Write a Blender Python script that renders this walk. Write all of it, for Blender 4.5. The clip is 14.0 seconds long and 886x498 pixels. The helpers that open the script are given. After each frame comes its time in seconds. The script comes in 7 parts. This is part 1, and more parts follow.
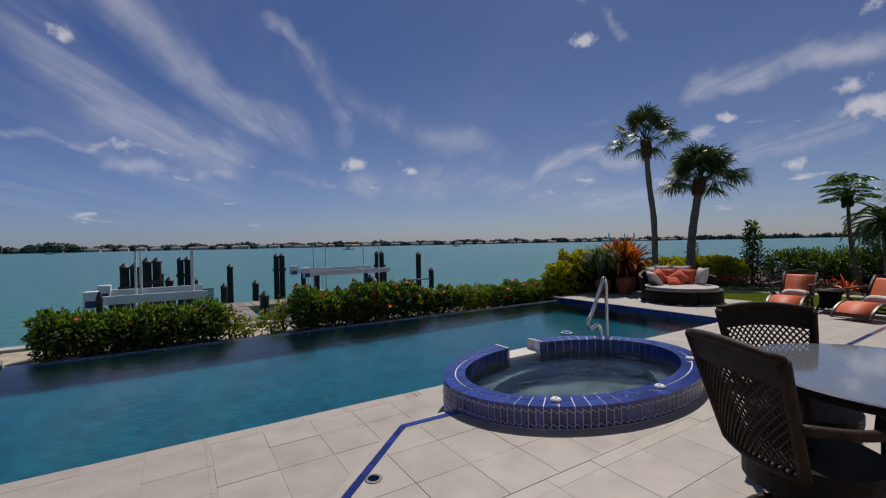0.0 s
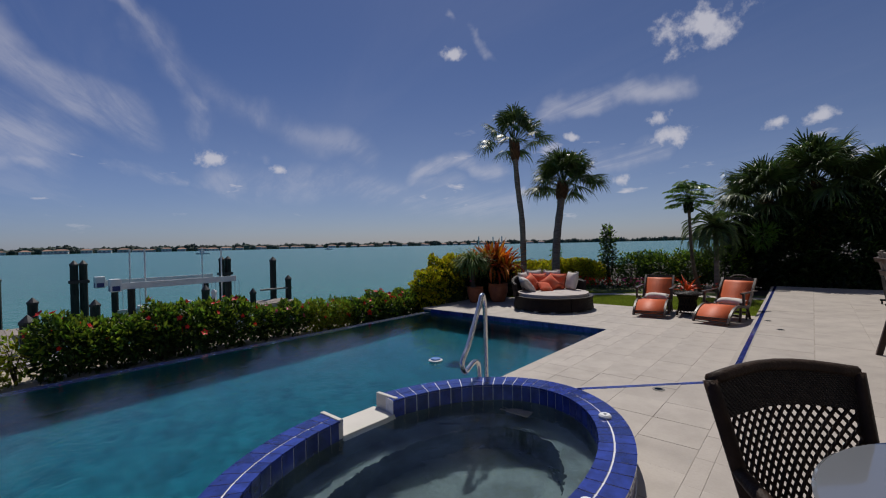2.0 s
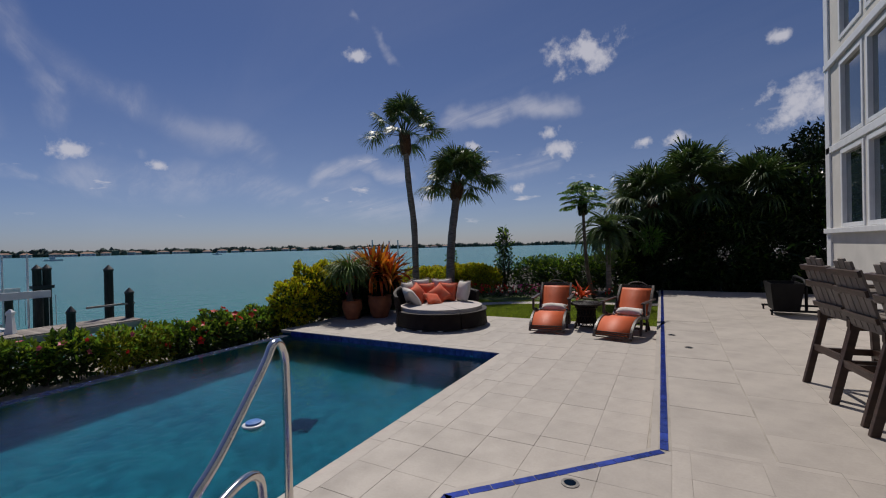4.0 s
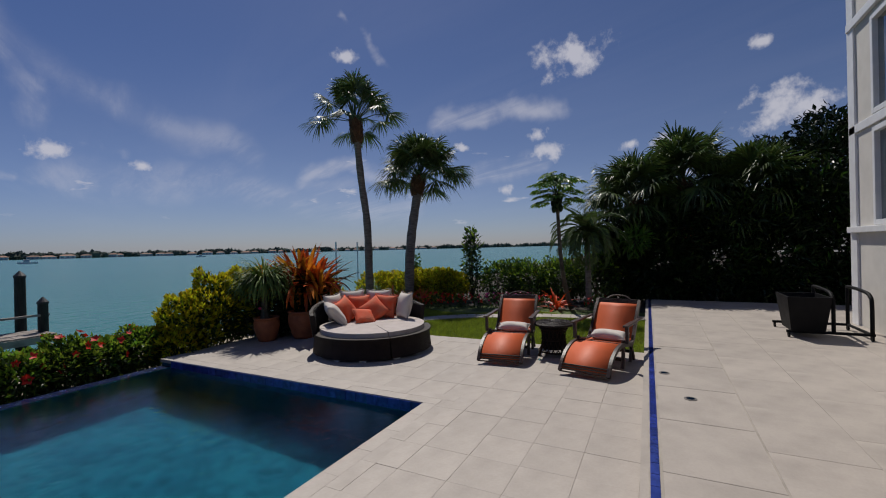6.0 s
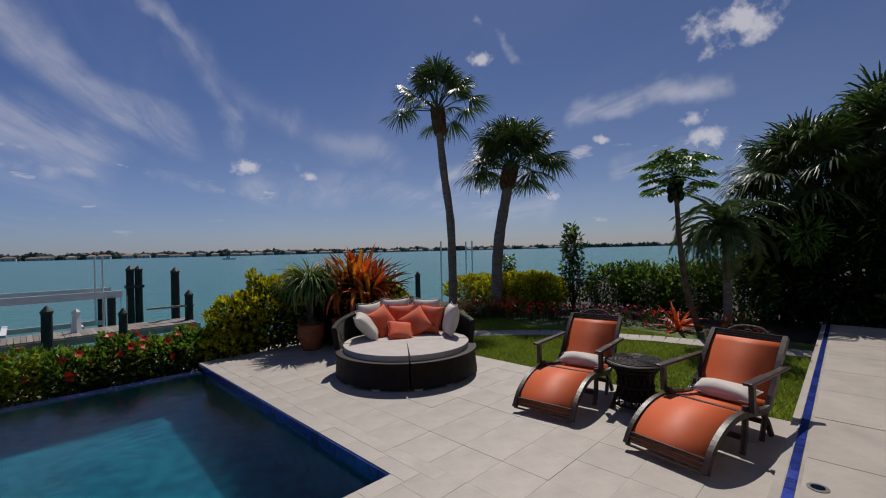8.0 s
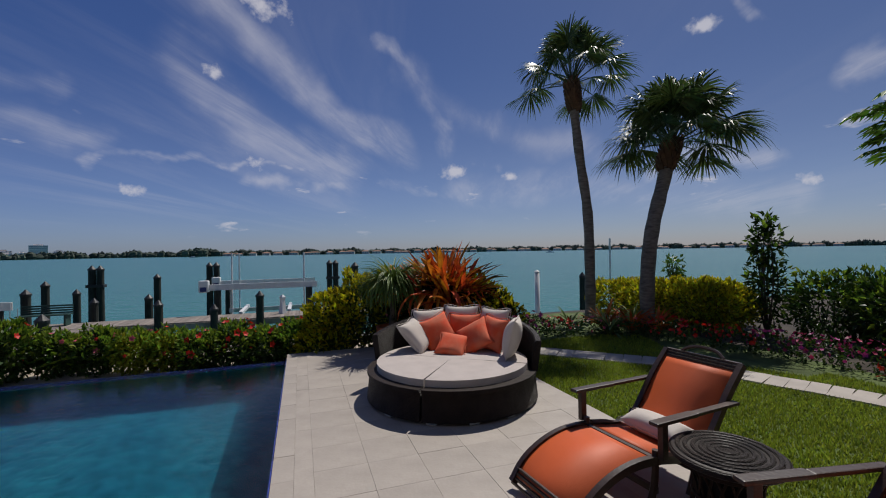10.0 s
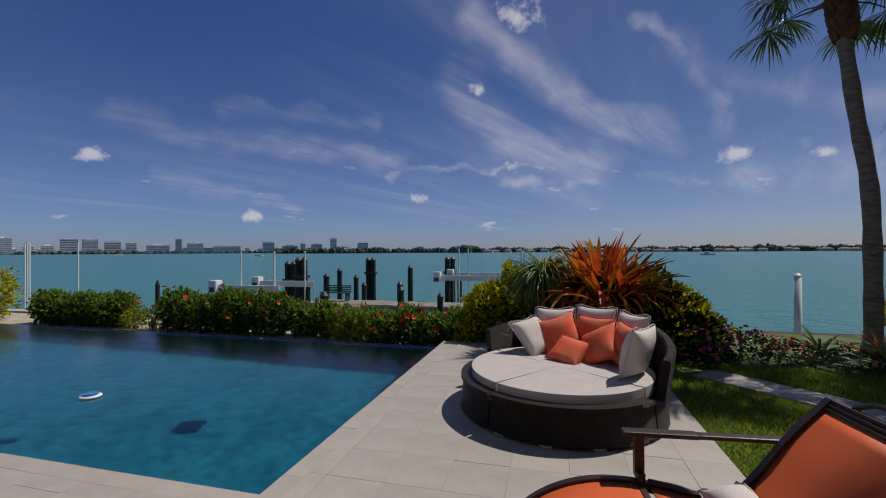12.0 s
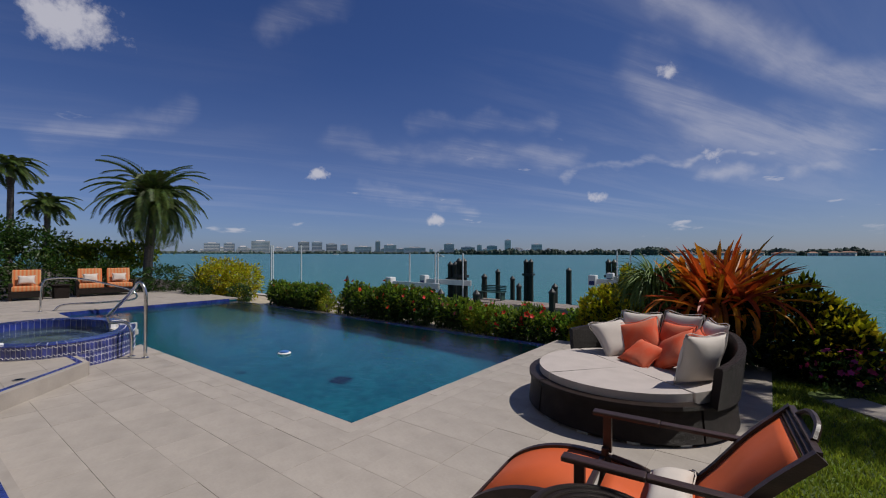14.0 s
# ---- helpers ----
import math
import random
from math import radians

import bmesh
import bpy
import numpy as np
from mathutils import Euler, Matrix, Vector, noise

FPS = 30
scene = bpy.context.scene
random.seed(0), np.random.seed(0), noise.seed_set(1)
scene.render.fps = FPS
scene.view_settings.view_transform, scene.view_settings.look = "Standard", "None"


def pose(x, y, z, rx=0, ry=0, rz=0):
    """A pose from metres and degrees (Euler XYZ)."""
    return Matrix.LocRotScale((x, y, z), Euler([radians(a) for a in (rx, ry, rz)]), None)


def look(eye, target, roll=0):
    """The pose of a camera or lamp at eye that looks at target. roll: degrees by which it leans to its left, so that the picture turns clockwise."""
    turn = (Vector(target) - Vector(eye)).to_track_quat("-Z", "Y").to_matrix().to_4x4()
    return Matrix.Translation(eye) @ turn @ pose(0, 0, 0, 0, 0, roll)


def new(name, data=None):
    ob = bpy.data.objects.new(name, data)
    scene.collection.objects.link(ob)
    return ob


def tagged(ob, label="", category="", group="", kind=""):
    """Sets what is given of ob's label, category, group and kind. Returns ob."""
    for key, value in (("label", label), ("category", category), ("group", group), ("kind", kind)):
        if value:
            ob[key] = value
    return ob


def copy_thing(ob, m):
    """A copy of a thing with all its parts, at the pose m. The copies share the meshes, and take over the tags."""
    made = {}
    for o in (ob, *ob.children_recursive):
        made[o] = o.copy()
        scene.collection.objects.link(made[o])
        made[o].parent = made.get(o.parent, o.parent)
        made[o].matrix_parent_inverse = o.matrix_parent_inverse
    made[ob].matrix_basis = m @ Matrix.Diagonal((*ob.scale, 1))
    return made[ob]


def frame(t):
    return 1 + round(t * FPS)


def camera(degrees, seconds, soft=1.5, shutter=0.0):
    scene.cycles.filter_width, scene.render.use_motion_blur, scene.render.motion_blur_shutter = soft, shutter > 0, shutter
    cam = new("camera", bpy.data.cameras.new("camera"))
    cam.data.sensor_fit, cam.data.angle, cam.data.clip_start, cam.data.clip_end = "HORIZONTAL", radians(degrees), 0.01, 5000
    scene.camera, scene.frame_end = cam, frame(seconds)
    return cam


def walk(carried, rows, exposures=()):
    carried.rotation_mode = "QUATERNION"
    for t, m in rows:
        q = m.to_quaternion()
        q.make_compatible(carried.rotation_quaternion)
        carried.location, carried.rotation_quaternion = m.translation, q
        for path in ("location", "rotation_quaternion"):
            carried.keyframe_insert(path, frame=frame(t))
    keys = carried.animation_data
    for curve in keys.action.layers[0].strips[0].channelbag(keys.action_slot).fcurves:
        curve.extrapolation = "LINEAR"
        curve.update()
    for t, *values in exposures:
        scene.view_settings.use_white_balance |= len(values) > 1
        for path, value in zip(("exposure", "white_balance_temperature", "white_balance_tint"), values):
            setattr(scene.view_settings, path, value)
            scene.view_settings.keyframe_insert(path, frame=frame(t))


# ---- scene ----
cam = camera(92.7, 14.0, soft=1.1)
PATH = [
    (0, (-9.481, -4.203, 1.649), (-8.423, -2.505, 1.624), -1.1),
    (0.5, (-9.157, -3.841, 1.646), (-7.978, -2.225, 1.621), -1.2),
    (1, (-8.79, -3.494, 1.657), (-7.496, -1.969, 1.632), -1.2),
    (1.5, (-8.385, -3.189, 1.655), (-6.983, -1.762, 1.632), -1.2),
    (2, (-7.966, -2.93, 1.657), (-6.462, -1.613, 1.635), -1.2),
    (2.5, (-7.523, -2.703, 1.647), (-5.919, -1.51, 1.627), -1.2),
    (3, (-7.055, -2.528, 1.636), (-5.382, -1.432, 1.617), -1.1),
    (3.5, (-6.586, -2.4, 1.643), (-4.851, -1.405, 1.626), -1.2),
    (6, (-3.934, -2.282, 1.657), (-2.151, -1.377, 1.651), -1.4),
    (6.5, (-3.461, -2.348, 1.665), (-1.701, -1.398, 1.661), -1.4),
    (7, (-2.96, -2.413, 1.671), (-1.279, -1.33, 1.67), -1.4),
    (7.5, (-2.441, -2.48, 1.668), (-0.88, -1.229, 1.669), -1.4),
    (8, (-1.943, -2.543, 1.669), (-0.526, -1.131, 1.673), -1.3),
    (10.5, (0.712, -2.631, 1.644), (1.114, -0.672, 1.658), -0.8),
    (11, (1.129, -2.528, 1.613), (1.274, -0.534, 1.63), -0.6),
    (11.5, (1.499, -2.458, 1.587), (1.338, -0.464, 1.603), -0.4),
    (12, (1.828, -2.343, 1.553), (1.33, -0.406, 1.565), -0.3),
    (12.5, (2.141, -2.288, 1.565), (1.32, -0.464, 1.575), -0.2),
    (13, (2.437, -2.291, 1.553), (1.39, -0.587, 1.568), -0.1),
    (13.5, (2.75, -2.454, 1.575), (1.598, -0.819, 1.595), -0.0),
    (14, (3.083, -2.607, 1.577), (1.86, -1.024, 1.598), 0.1),
]
walk(cam, [(t, look(e, g, r)) for t, e, g, r in PATH])

# ---------- world and sun ----------
SUN = Vector((0.62, 0.50, 1.22)).normalized()
scene.view_settings.exposure = 0.0
world = bpy.data.worlds.new("sky_world")
scene.world = world
world.use_nodes = True
WN, WL = world.node_tree.nodes, world.node_tree.links
WN.clear()


def wnode(kind, **kw):
    n = WN.new(kind)
    for k, v in kw.items():
        if k == "op":
            n.operation = v
    return n


def wmath(op, a, b=None, c=None):
    n = WN.new("ShaderNodeMath")
    n.operation = op
    for i, v in enumerate((a, b, c)):
        if v is None:
            continue
        if isinstance(v, (int, float)):
            n.inputs[i].default_value = v
        else:
            WL.new(v, n.inputs[i])
    return n.outputs[0]


def wramp(v, a, b):
    n = WN.new("ShaderNodeMapRange")
    n.interpolation_type = "SMOOTHSTEP"
    WL.new(v, n.inputs[0])
    n.inputs[1].default_value, n.inputs[2].default_value = a, b
    return n.outputs[0]


def wnoise(vec, scale, detail, rough=0.55, dist=0.0):
    n = WN.new("ShaderNodeTexNoise")
    WL.new(vec, n.inputs["Vector"])
    n.inputs["Scale"].default_value, n.inputs["Detail"].default_value = scale, detail
    n.inputs["Roughness"].default_value, n.inputs["Distortion"].default_value = rough, dist
    return n.outputs["Fac"]


sky = WN.new("ShaderNodeTexSky")
sky.sky_type, sky.sun_disc = "NISHITA", False
sky.sun_elevation = math.asin(SUN.z)
sky.sun_rotation = math.atan2(SUN.x, SUN.y)
sky.altitude, sky.air_density, sky.dust_density, sky.ozone_density = 0, 1.0, 0.35, 2.5
tc = WN.new("ShaderNodeTexCoord")
sep = WN.new("ShaderNodeSeparateXYZ")
WL.new(tc.outputs["Generated"], sep.inputs[0])
up = wmath("MAXIMUM", sep.outputs[2], 0.0)
den = wmath("ADD", up, 0.06)
comb = WN.new("ShaderNodeCombineXYZ")
WL.new(wmath("DIVIDE", sep.outputs[0], den), comb.inputs[0])
WL.new(wmath("DIVIDE", sep.outputs[1], den), comb.inputs[1])
rot = WN.new("ShaderNodeMapping")
rot.inputs["Rotation"].default_value = (0, 0, radians(25))
WL.new(comb.outputs[0], rot.inputs["Vector"])
lay_ = WN.new("ShaderNodeMapping")
lay_.inputs["Scale"].default_value = (1.0, 0.17, 1.0)
lay_.inputs["Location"].default_value = (3.1, 1.7, 0)
WL.new(rot.outputs[0], lay_.inputs["Vector"])
streak = wnoise(lay_.outputs[0], 1.3, 7, 0.62, 0.7)
big = WN.new("ShaderNodeMapping")
big.inputs["Location"].default_value = (5.2, 3.3, 0)
WL.new(comb.outputs[0], big.inputs["Vector"])
patch = wnoise(big.outputs[0], 0.33, 3, 0.5)
cirrus = wmath("MULTIPLY", wramp(streak, 0.44, 0.70), wramp(patch, 0.32, 0.54))
side = WN.new("ShaderNodeSeparateXYZ")
WL.new(rot.outputs[0], side.inputs[0])
bias = wmath("SUBTRACT", 1.0, wmath("MULTIPLY", wramp(side.outputs[0], -0.35, 0.35), 0.8))
cirrus = wmath("MULTIPLY", wmath("MULTIPLY", cirrus, bias), wramp(sep.outputs[2], 0.02, 0.12))
# small fair-weather cumulus: thin layer low over the horizon and single puffs
dirn = tc.outputs["Generated"]
lowm = WN.new("ShaderNodeMapping")
lowm.inputs["Scale"].default_value = (1.0, 1.0, 3.6)
WL.new(dirn, lowm.inputs["Vector"])
puff = wnoise(lowm.outputs[0], 8.5, 5, 0.55)
lowband = wmath("MULTIPLY", wramp(sep.outputs[2], 0.02, 0.06), wmath("SUBTRACT", 1.0, wramp(sep.outputs[2], 0.16, 0.3)))
cumul = wmath("MULTIPLY", wramp(puff, 0.62, 0.76), lowband)
wob = wnoise(dirn, 22.0, 5, 0.62)
PUFFS = ((0.906, 0.149, 0.397, 0.085), (0.708, 0.577, 0.407, 0.030), (0.941, 0.231, 0.247, 0.034), (0.955, 0.211, 0.211, 0.050),
         (0.889, 0.396, 0.229, 0.024), (0.949, -0.205, 0.241, 0.090), (0.346, 0.920, 0.184, 0.042), (0.977, 0.045, 0.209, 0.028),
         (0.978, -0.010, 0.207, 0.032), (-0.155, 0.921, 0.356, 0.034), (-0.092, 0.976, 0.197, 0.055), (0.941, 0.311, 0.131, 0.030),
         (-0.065, 0.874, 0.482, 0.062), (-0.910, 0.167, 0.380, 0.090), (-0.799, 0.574, 0.179, 0.032), (-0.306, 0.944, 0.122, 0.034),
         (-0.626, 0.776, 0.079, 0.038), (0.461, 0.871, 0.170, 0.024), (0.858, 0.500, 0.117, 0.030), (0.921, -0.171, 0.349, 0.022))
cloud = cumul
for px_, py_, pz_, sz in PUFFS:
    d = Vector((px_, py_, pz_)).normalized()
    vm = WN.new("ShaderNodeVectorMath")
    vm.operation = "SUBTRACT"
    WL.new(dirn, vm.inputs[0])
    vm.inputs[1].default_value = d
    sc = WN.new("ShaderNodeVectorMath")
    sc.operation = "MULTIPLY"
    WL.new(vm.outputs[0], sc.inputs[0])
    sc.inputs[1].default_value = (1.0, 1.0, 1.7)
    ln = WN.new("ShaderNodeVectorMath")
    ln.operation = "LENGTH"
    WL.new(sc.outputs[0], ln.inputs[0])
    edge = wmath("ADD", wmath("DIVIDE", ln.outputs["Value"], sz * 0.85), wmath("MULTIPLY", wmath("SUBTRACT", wob, 0.5), 3.4))
    cloud = wmath("MAXIMUM", cloud, wmath("SUBTRACT", 1.0, wramp(edge, 0.05, 1.05)))
# combed cirrus: each streak runs through sky directions, with its half width and weight
WISPS = (((-0.211, 0.901, 0.378), (-0.125, 0.949, 0.289), (-0.020, 0.973, 0.229), (0.107, 0.977, 0.187), 0.065, 0.58),
         ((-0.150, 0.86, 0.49), (-0.086, 0.902, 0.423), (0.037, 0.941, 0.337), (0.127, 0.954, 0.272), (0.238, 0.944, 0.230), 0.050, 0.66),
         ((0.162, 0.878, 0.450), (0.223, 0.890, 0.397), (0.330, 0.913, 0.240), 0.024, 0.66),
         ((0.229, 0.891, 0.392), (0.289, 0.897, 0.335), (0.373, 0.884, 0.283), (0.490, 0.836, 0.248), (0.602, 0.772, 0.205), 0.050, 0.45),
         ((-0.241, 0.952, 0.188), (-0.012, 0.982, 0.188), (0.426, 0.884, 0.193), 0.011, 0.6),
         ((0.673, 0.567, 0.475), (0.738, 0.526, 0.423), (0.794, 0.479, 0.373), 0.012, 0.55),
         ((0.852, 0.441, 0.282), (0.898, 0.320, 0.302), (0.934, 0.196, 0.299), 0.032, 0.8),
         ((-0.104, 0.983, 0.154), (0.075, 0.986, 0.152), (0.299, 0.943, 0.145), 0.018, 0.55),
         ((-0.643, 0.710, 0.289), (-0.532, 0.795, 0.292), (-0.383, 0.880, 0.281), 0.030, 0.34),
         ((-0.764, 0.584, 0.250), (-0.653, 0.721, 0.230), (-0.521, 0.821, 0.230), (-0.341, 0.915, 0.213), 0.040, 0.38),
         ((-0.367, 0.913, 0.178), (-0.144, 0.971, 0.192), (-0.054, 0.980, 0.193), 0.012, 0.6),
         ((-0.971, 0.144, 0.189), (-0.950, 0.222, 0.218), (-0.899, 0.341, 0.276), 0.035, 0.4),
         ((-0.777, 0.449, 0.442), (-0.733, 0.481, 0.481), (-0.663, 0.547, 0.511), 0.040, 0.4),
         ((0.358, 0.924, 0.136), (0.559, 0.816, 0.140), (0.721, 0.684, 0.114), (0.849, 0.521, 0.087), 0.055, 0.45),
         ((0.702, 0.693, 0.164), (0.771, 0.610, 0.181), (0.826, 0.539, 0.167), 0.032, 0.7),
         ((0.917, 0.359, 0.175), (0.942, 0.283, 0.181), (0.957, 0.216, 0.195), 0.030, 0.55),
         ((-0.747, 0.649, 0.146), (-0.554, 0.824, 0.118), 0.025, 0.4))


def wvec(op, a, b):
    n = WN.new("ShaderNodeVectorMath")
    n.operation = op
    for i, v in enumerate((a, b)):
        if isinstance(v, Vector):
            n.inputs[i].default_value = v
        elif v is not None:
            WL.new(v, n.inputs[i])
    return n.outputs["Value" if op in ("DOT_PRODUCT", "LENGTH") else 0]


warp = WN.new("ShaderNodeTexNoise")
WL.new(dirn, warp.inputs["Vector"])
warp.inputs["Scale"].default_value, warp.inputs["Detail"].default_value = 9.0, 5
bent = wvec("ADD", dirn, wvec("MULTIPLY", wvec("SUBTRACT", warp.outputs["Color"], Vector((0.5, 0.5, 0.5))), Vector((0.10, 0.10, 0.10))))
wisp = None
for run in WISPS:
    half, weight = run[-2], run[-1]
    for a, b in zip(run[:-2], run[1:-2]):
        a, b = Vector(a), Vector(b)
        d = b - a
        rel = wvec("SUBTRACT", bent, a)
        u = wmath("MINIMUM", wmath("MAXIMUM", wmath("MULTIPLY", wvec("DOT_PRODUCT", rel, d), 1 / d.length_squared), 0.0), 1.0)
        sc = WN.new("ShaderNodeVectorMath")
        sc.operation = "SCALE"
        sc.inputs[0].default_value = d
        WL.new(u, sc.inputs["Scale"])
        far_ = wvec("LENGTH", wvec("SUBTRACT", rel, sc.outputs[0]), None)
        soft_ = wmath("MULTIPLY", wmath("SUBTRACT", 1.0, wramp(far_, 0.0, half)), weight)
        wisp = soft_ if wisp is None else wmath("MAXIMUM", wisp, soft_)
fine = wnoise(lay_.outputs[0], 5.0, 8, 0.68, 0.5)
wisp = wmath("MULTIPLY", wisp, wmath("ADD", 0.25, wmath("MULTIPLY", wramp(wmath("ADD", wmath("MULTIPLY", streak, 0.6), wmath("MULTIPLY", fine, 0.4)), 0.40, 0.60), 0.95)))
# thin veil low in the sky
veil = wmath("MULTIPLY", wmath("SUBTRACT", 1.0, wramp(sep.outputs[2], 0.05, 0.42)), wmath("ADD", 0.10, wmath("MULTIPLY", wnoise(lowm.outputs[0], 3.0, 5, 0.55), 0.22)))
tint = WN.new("ShaderNodeMix")
tint.data_type, tint.blend_type = "RGBA", "MULTIPLY"
tint.inputs[0].default_value = 1.0
hz = WN.new("ShaderNodeMix")
hz.data_type = "RGBA"
hz.inputs[6].default_value, hz.inputs[7].default_value = (0.64, 0.755, 1.16, 1), (0.575, 0.675, 1.0, 1)
WL.new(wramp(sep.outputs[2], 0.0, 0.25), hz.inputs[0])
WL.new(hz.outputs[2], tint.inputs[7])
away = WN.new("ShaderNodeMix")
away.data_type = "RGBA"
away.inputs[6].default_value, away.inputs[7].default_value = (0.84, 0.97, 1.14, 1), (1.03, 0.95, 0.87, 1)
WL.new(wramp(sep.outputs[0], -0.9, 0.9), away.inputs[0])
cast = WN.new("ShaderNodeMix")
cast.data_type, cast.blend_type = "RGBA", "MULTIPLY"
cast.inputs[0].default_value = 1.0
WL.new(sky.outputs[0], cast.inputs[6])
WL.new(away.outputs[2], cast.inputs[7])
WL.new(cast.outputs[2], tint.inputs[6])
mixc = WN.new("ShaderNodeMix")
mixc.data_type = "RGBA"
mixc.inputs[7].default_value = (11.5, 11.2, 12.0, 1)
WL.new(tint.outputs[2], mixc.inputs[6])
high = wmath("ADD", wmath("MULTIPLY", cirrus, 0.10), wmath("ADD", wmath("MULTIPLY", wisp, 0.44), wmath("MULTIPLY", veil, 0.34)))
total = wmath("MINIMUM", wmath("MAXIMUM", high, wmath("MULTIPLY", cloud, 0.72)), 1.0)
WL.new(total, mixc.inputs[0])
bg = WN.new("ShaderNodeBackground")
bg.inputs["Strength"].default_value = 0.052
WL.new(mixc.outputs[2], bg.inputs["Color"])
wout = WN.new("ShaderNodeOutputWorld")
WL.new(bg.outputs[0], wout.inputs["Surface"])

sun_data = bpy.data.lights.new("sun", "SUN")
sun_data.energy, sun_data.angle, sun_data.color = 3.7, radians(0.53), (1.0, 0.95, 0.88)
sun = new("sun", sun_data)
sun.matrix_world = look(SUN * 60, (0, 0, 0))

# ---------- materials ----------


def mat(name, color, rough=0.6, metal=0.0, var=0.25, scale=6.0, grain=60.0, bump=0.15, island=0.0, obrand=0.0, spec=0.5,
        stretch=(1, 1, 1), trans=0.0, color2=None, coat=0.0, hue=0.0, sheen=0.0):
    """A node material: base colour with stains, fine grain and relief; island / obrand vary it piece by piece."""
    m = bpy.data.materials.new(name)
    m.use_nodes = True
    nt = m.node_tree
    N, L = nt.nodes, nt.links
    b = N["Principled BSDF"]
    b.inputs["Roughness"].default_value, b.inputs["Metallic"].default_value = rough, metal
    b.inputs["Specular IOR Level"].default_value = spec
    if coat:
        b.inputs["Coat Weight"].default_value, b.inputs["Coat Roughness"].default_value = coat, 0.12
    if sheen:
        b.inputs["Sheen Weight"].default_value = sheen
    t = N.new("ShaderNodeTexCoord")
    mp = N.new("ShaderNodeMapping")
    mp.inputs["Scale"].default_value = stretch
    L.new(t.outputs["Object"], mp.inputs["Vector"])
    n1, n2 = N.new("ShaderNodeTexNoise"), N.new("ShaderNodeTexNoise")
    for n, s, dtl in ((n1, scale, 5), (n2, grain, 3)):
        L.new(mp.outputs[0], n.inputs["Vector"])
        n.inputs["Scale"].default_value, n.inputs["Detail"].default_value = s, dtl
    c2 = color2 or tuple(c * (1 - 1.4 * var) for c in color)
    r = N.new("ShaderNodeMix")
    r.data_type = "RGBA"
    r.inputs[6].default_value, r.inputs[7].default_value = (*color, 1), (*c2, 1)
    st = N.new("ShaderNodeMapRange")
    st.inputs[1].default_value, st.inputs[2].default_value = 0.38, 0.72
    L.new(n1.outputs["Fac"], st.inputs[0])
    L.new(st.outputs[0], r.inputs[0])
    col = r.outputs[2]
    hv = N.new("ShaderNodeHueSaturation")
    L.new(col, hv.inputs["Color"])
    gm = N.new("ShaderNodeMapRange")
    gm.inputs[3].default_value, gm.inputs[4].default_value = 1 - 0.5 * var, 1 + 0.5 * var
    L.new(n2.outputs["Fac"], gm.inputs[0])
    val = gm.outputs[0]
    src = None
    if island:
        src, amt = N.new("ShaderNodeNewGeometry").outputs["Random Per Island"], island
    elif obrand:
        src, amt = N.new("ShaderNodeObjectInfo").outputs["Random"], obrand
    if src is not None:
        im = N.new("ShaderNodeMapRange")
        im.inputs[3].default_value, im.inputs[4].default_value = 1 - amt, 1 + amt
        L.new(src, im.inputs[0])
        mm = N.new("ShaderNodeMath")
        mm.operation = "MULTIPLY"
        L.new(val, mm.inputs[0])
        L.new(im.outputs[0], mm.inputs[1])
        val = mm.outputs[0]
        if hue:
            hm = N.new("ShaderNodeMapRange")
            hm.inputs[3].default_value, hm.inputs[4].default_value = 0.5 - hue, 0.5 + hue
            frac = N.new("ShaderNodeMath")
            frac.operation = "FRACT"
            mu = N.new("ShaderNodeMath")
            mu.operation = "MULTIPLY"
            mu.inputs[1].default_value = 7.31
            L.new(src, mu.inputs[0])
            L.new(mu.outputs[0], frac.inputs[0])
            L.new(frac.outputs[0], hm.inputs[0])
            L.new(hm.outputs[0], hv.inputs["Hue"])
    L.new(val, hv.inputs["Value"])
    L.new(hv.outputs[0], b.inputs["Base Color"])
    rm = N.new("ShaderNodeMapRange")
    rm.inputs[3].default_value, rm.inputs[4].default_value = max(0.02, rough - 0.12), min(1, rough + 0.12)
    L.new(n1.outputs["Fac"], rm.inputs[0])
    L.new(rm.outputs[0], b.inputs["Roughness"])
    if bump:
        bp = N.new("ShaderNodeBump")
        bp.inputs["Strength"].default_value, bp.inputs["Distance"].default_value = bump, 0.01
        L.new(n2.outputs["Fac"], bp.inputs["Height"])
        L.new(bp.outputs[0], b.inputs["Normal"])
    if trans:
        out = N["Material Output"]
        tr = N.new("ShaderNodeBsdfTranslucent")
        L.new(hv.outputs[0], tr.inputs["Color"])
        mx = N.new("ShaderNodeMixShader")
        mx.inputs[0].default_value = trans
        L.new(b.outputs[0], mx.inputs[1])
        L.new(tr.outputs[0], mx.inputs[2])
        L.new(mx.outputs[0], out.inputs["Surface"])
    return m


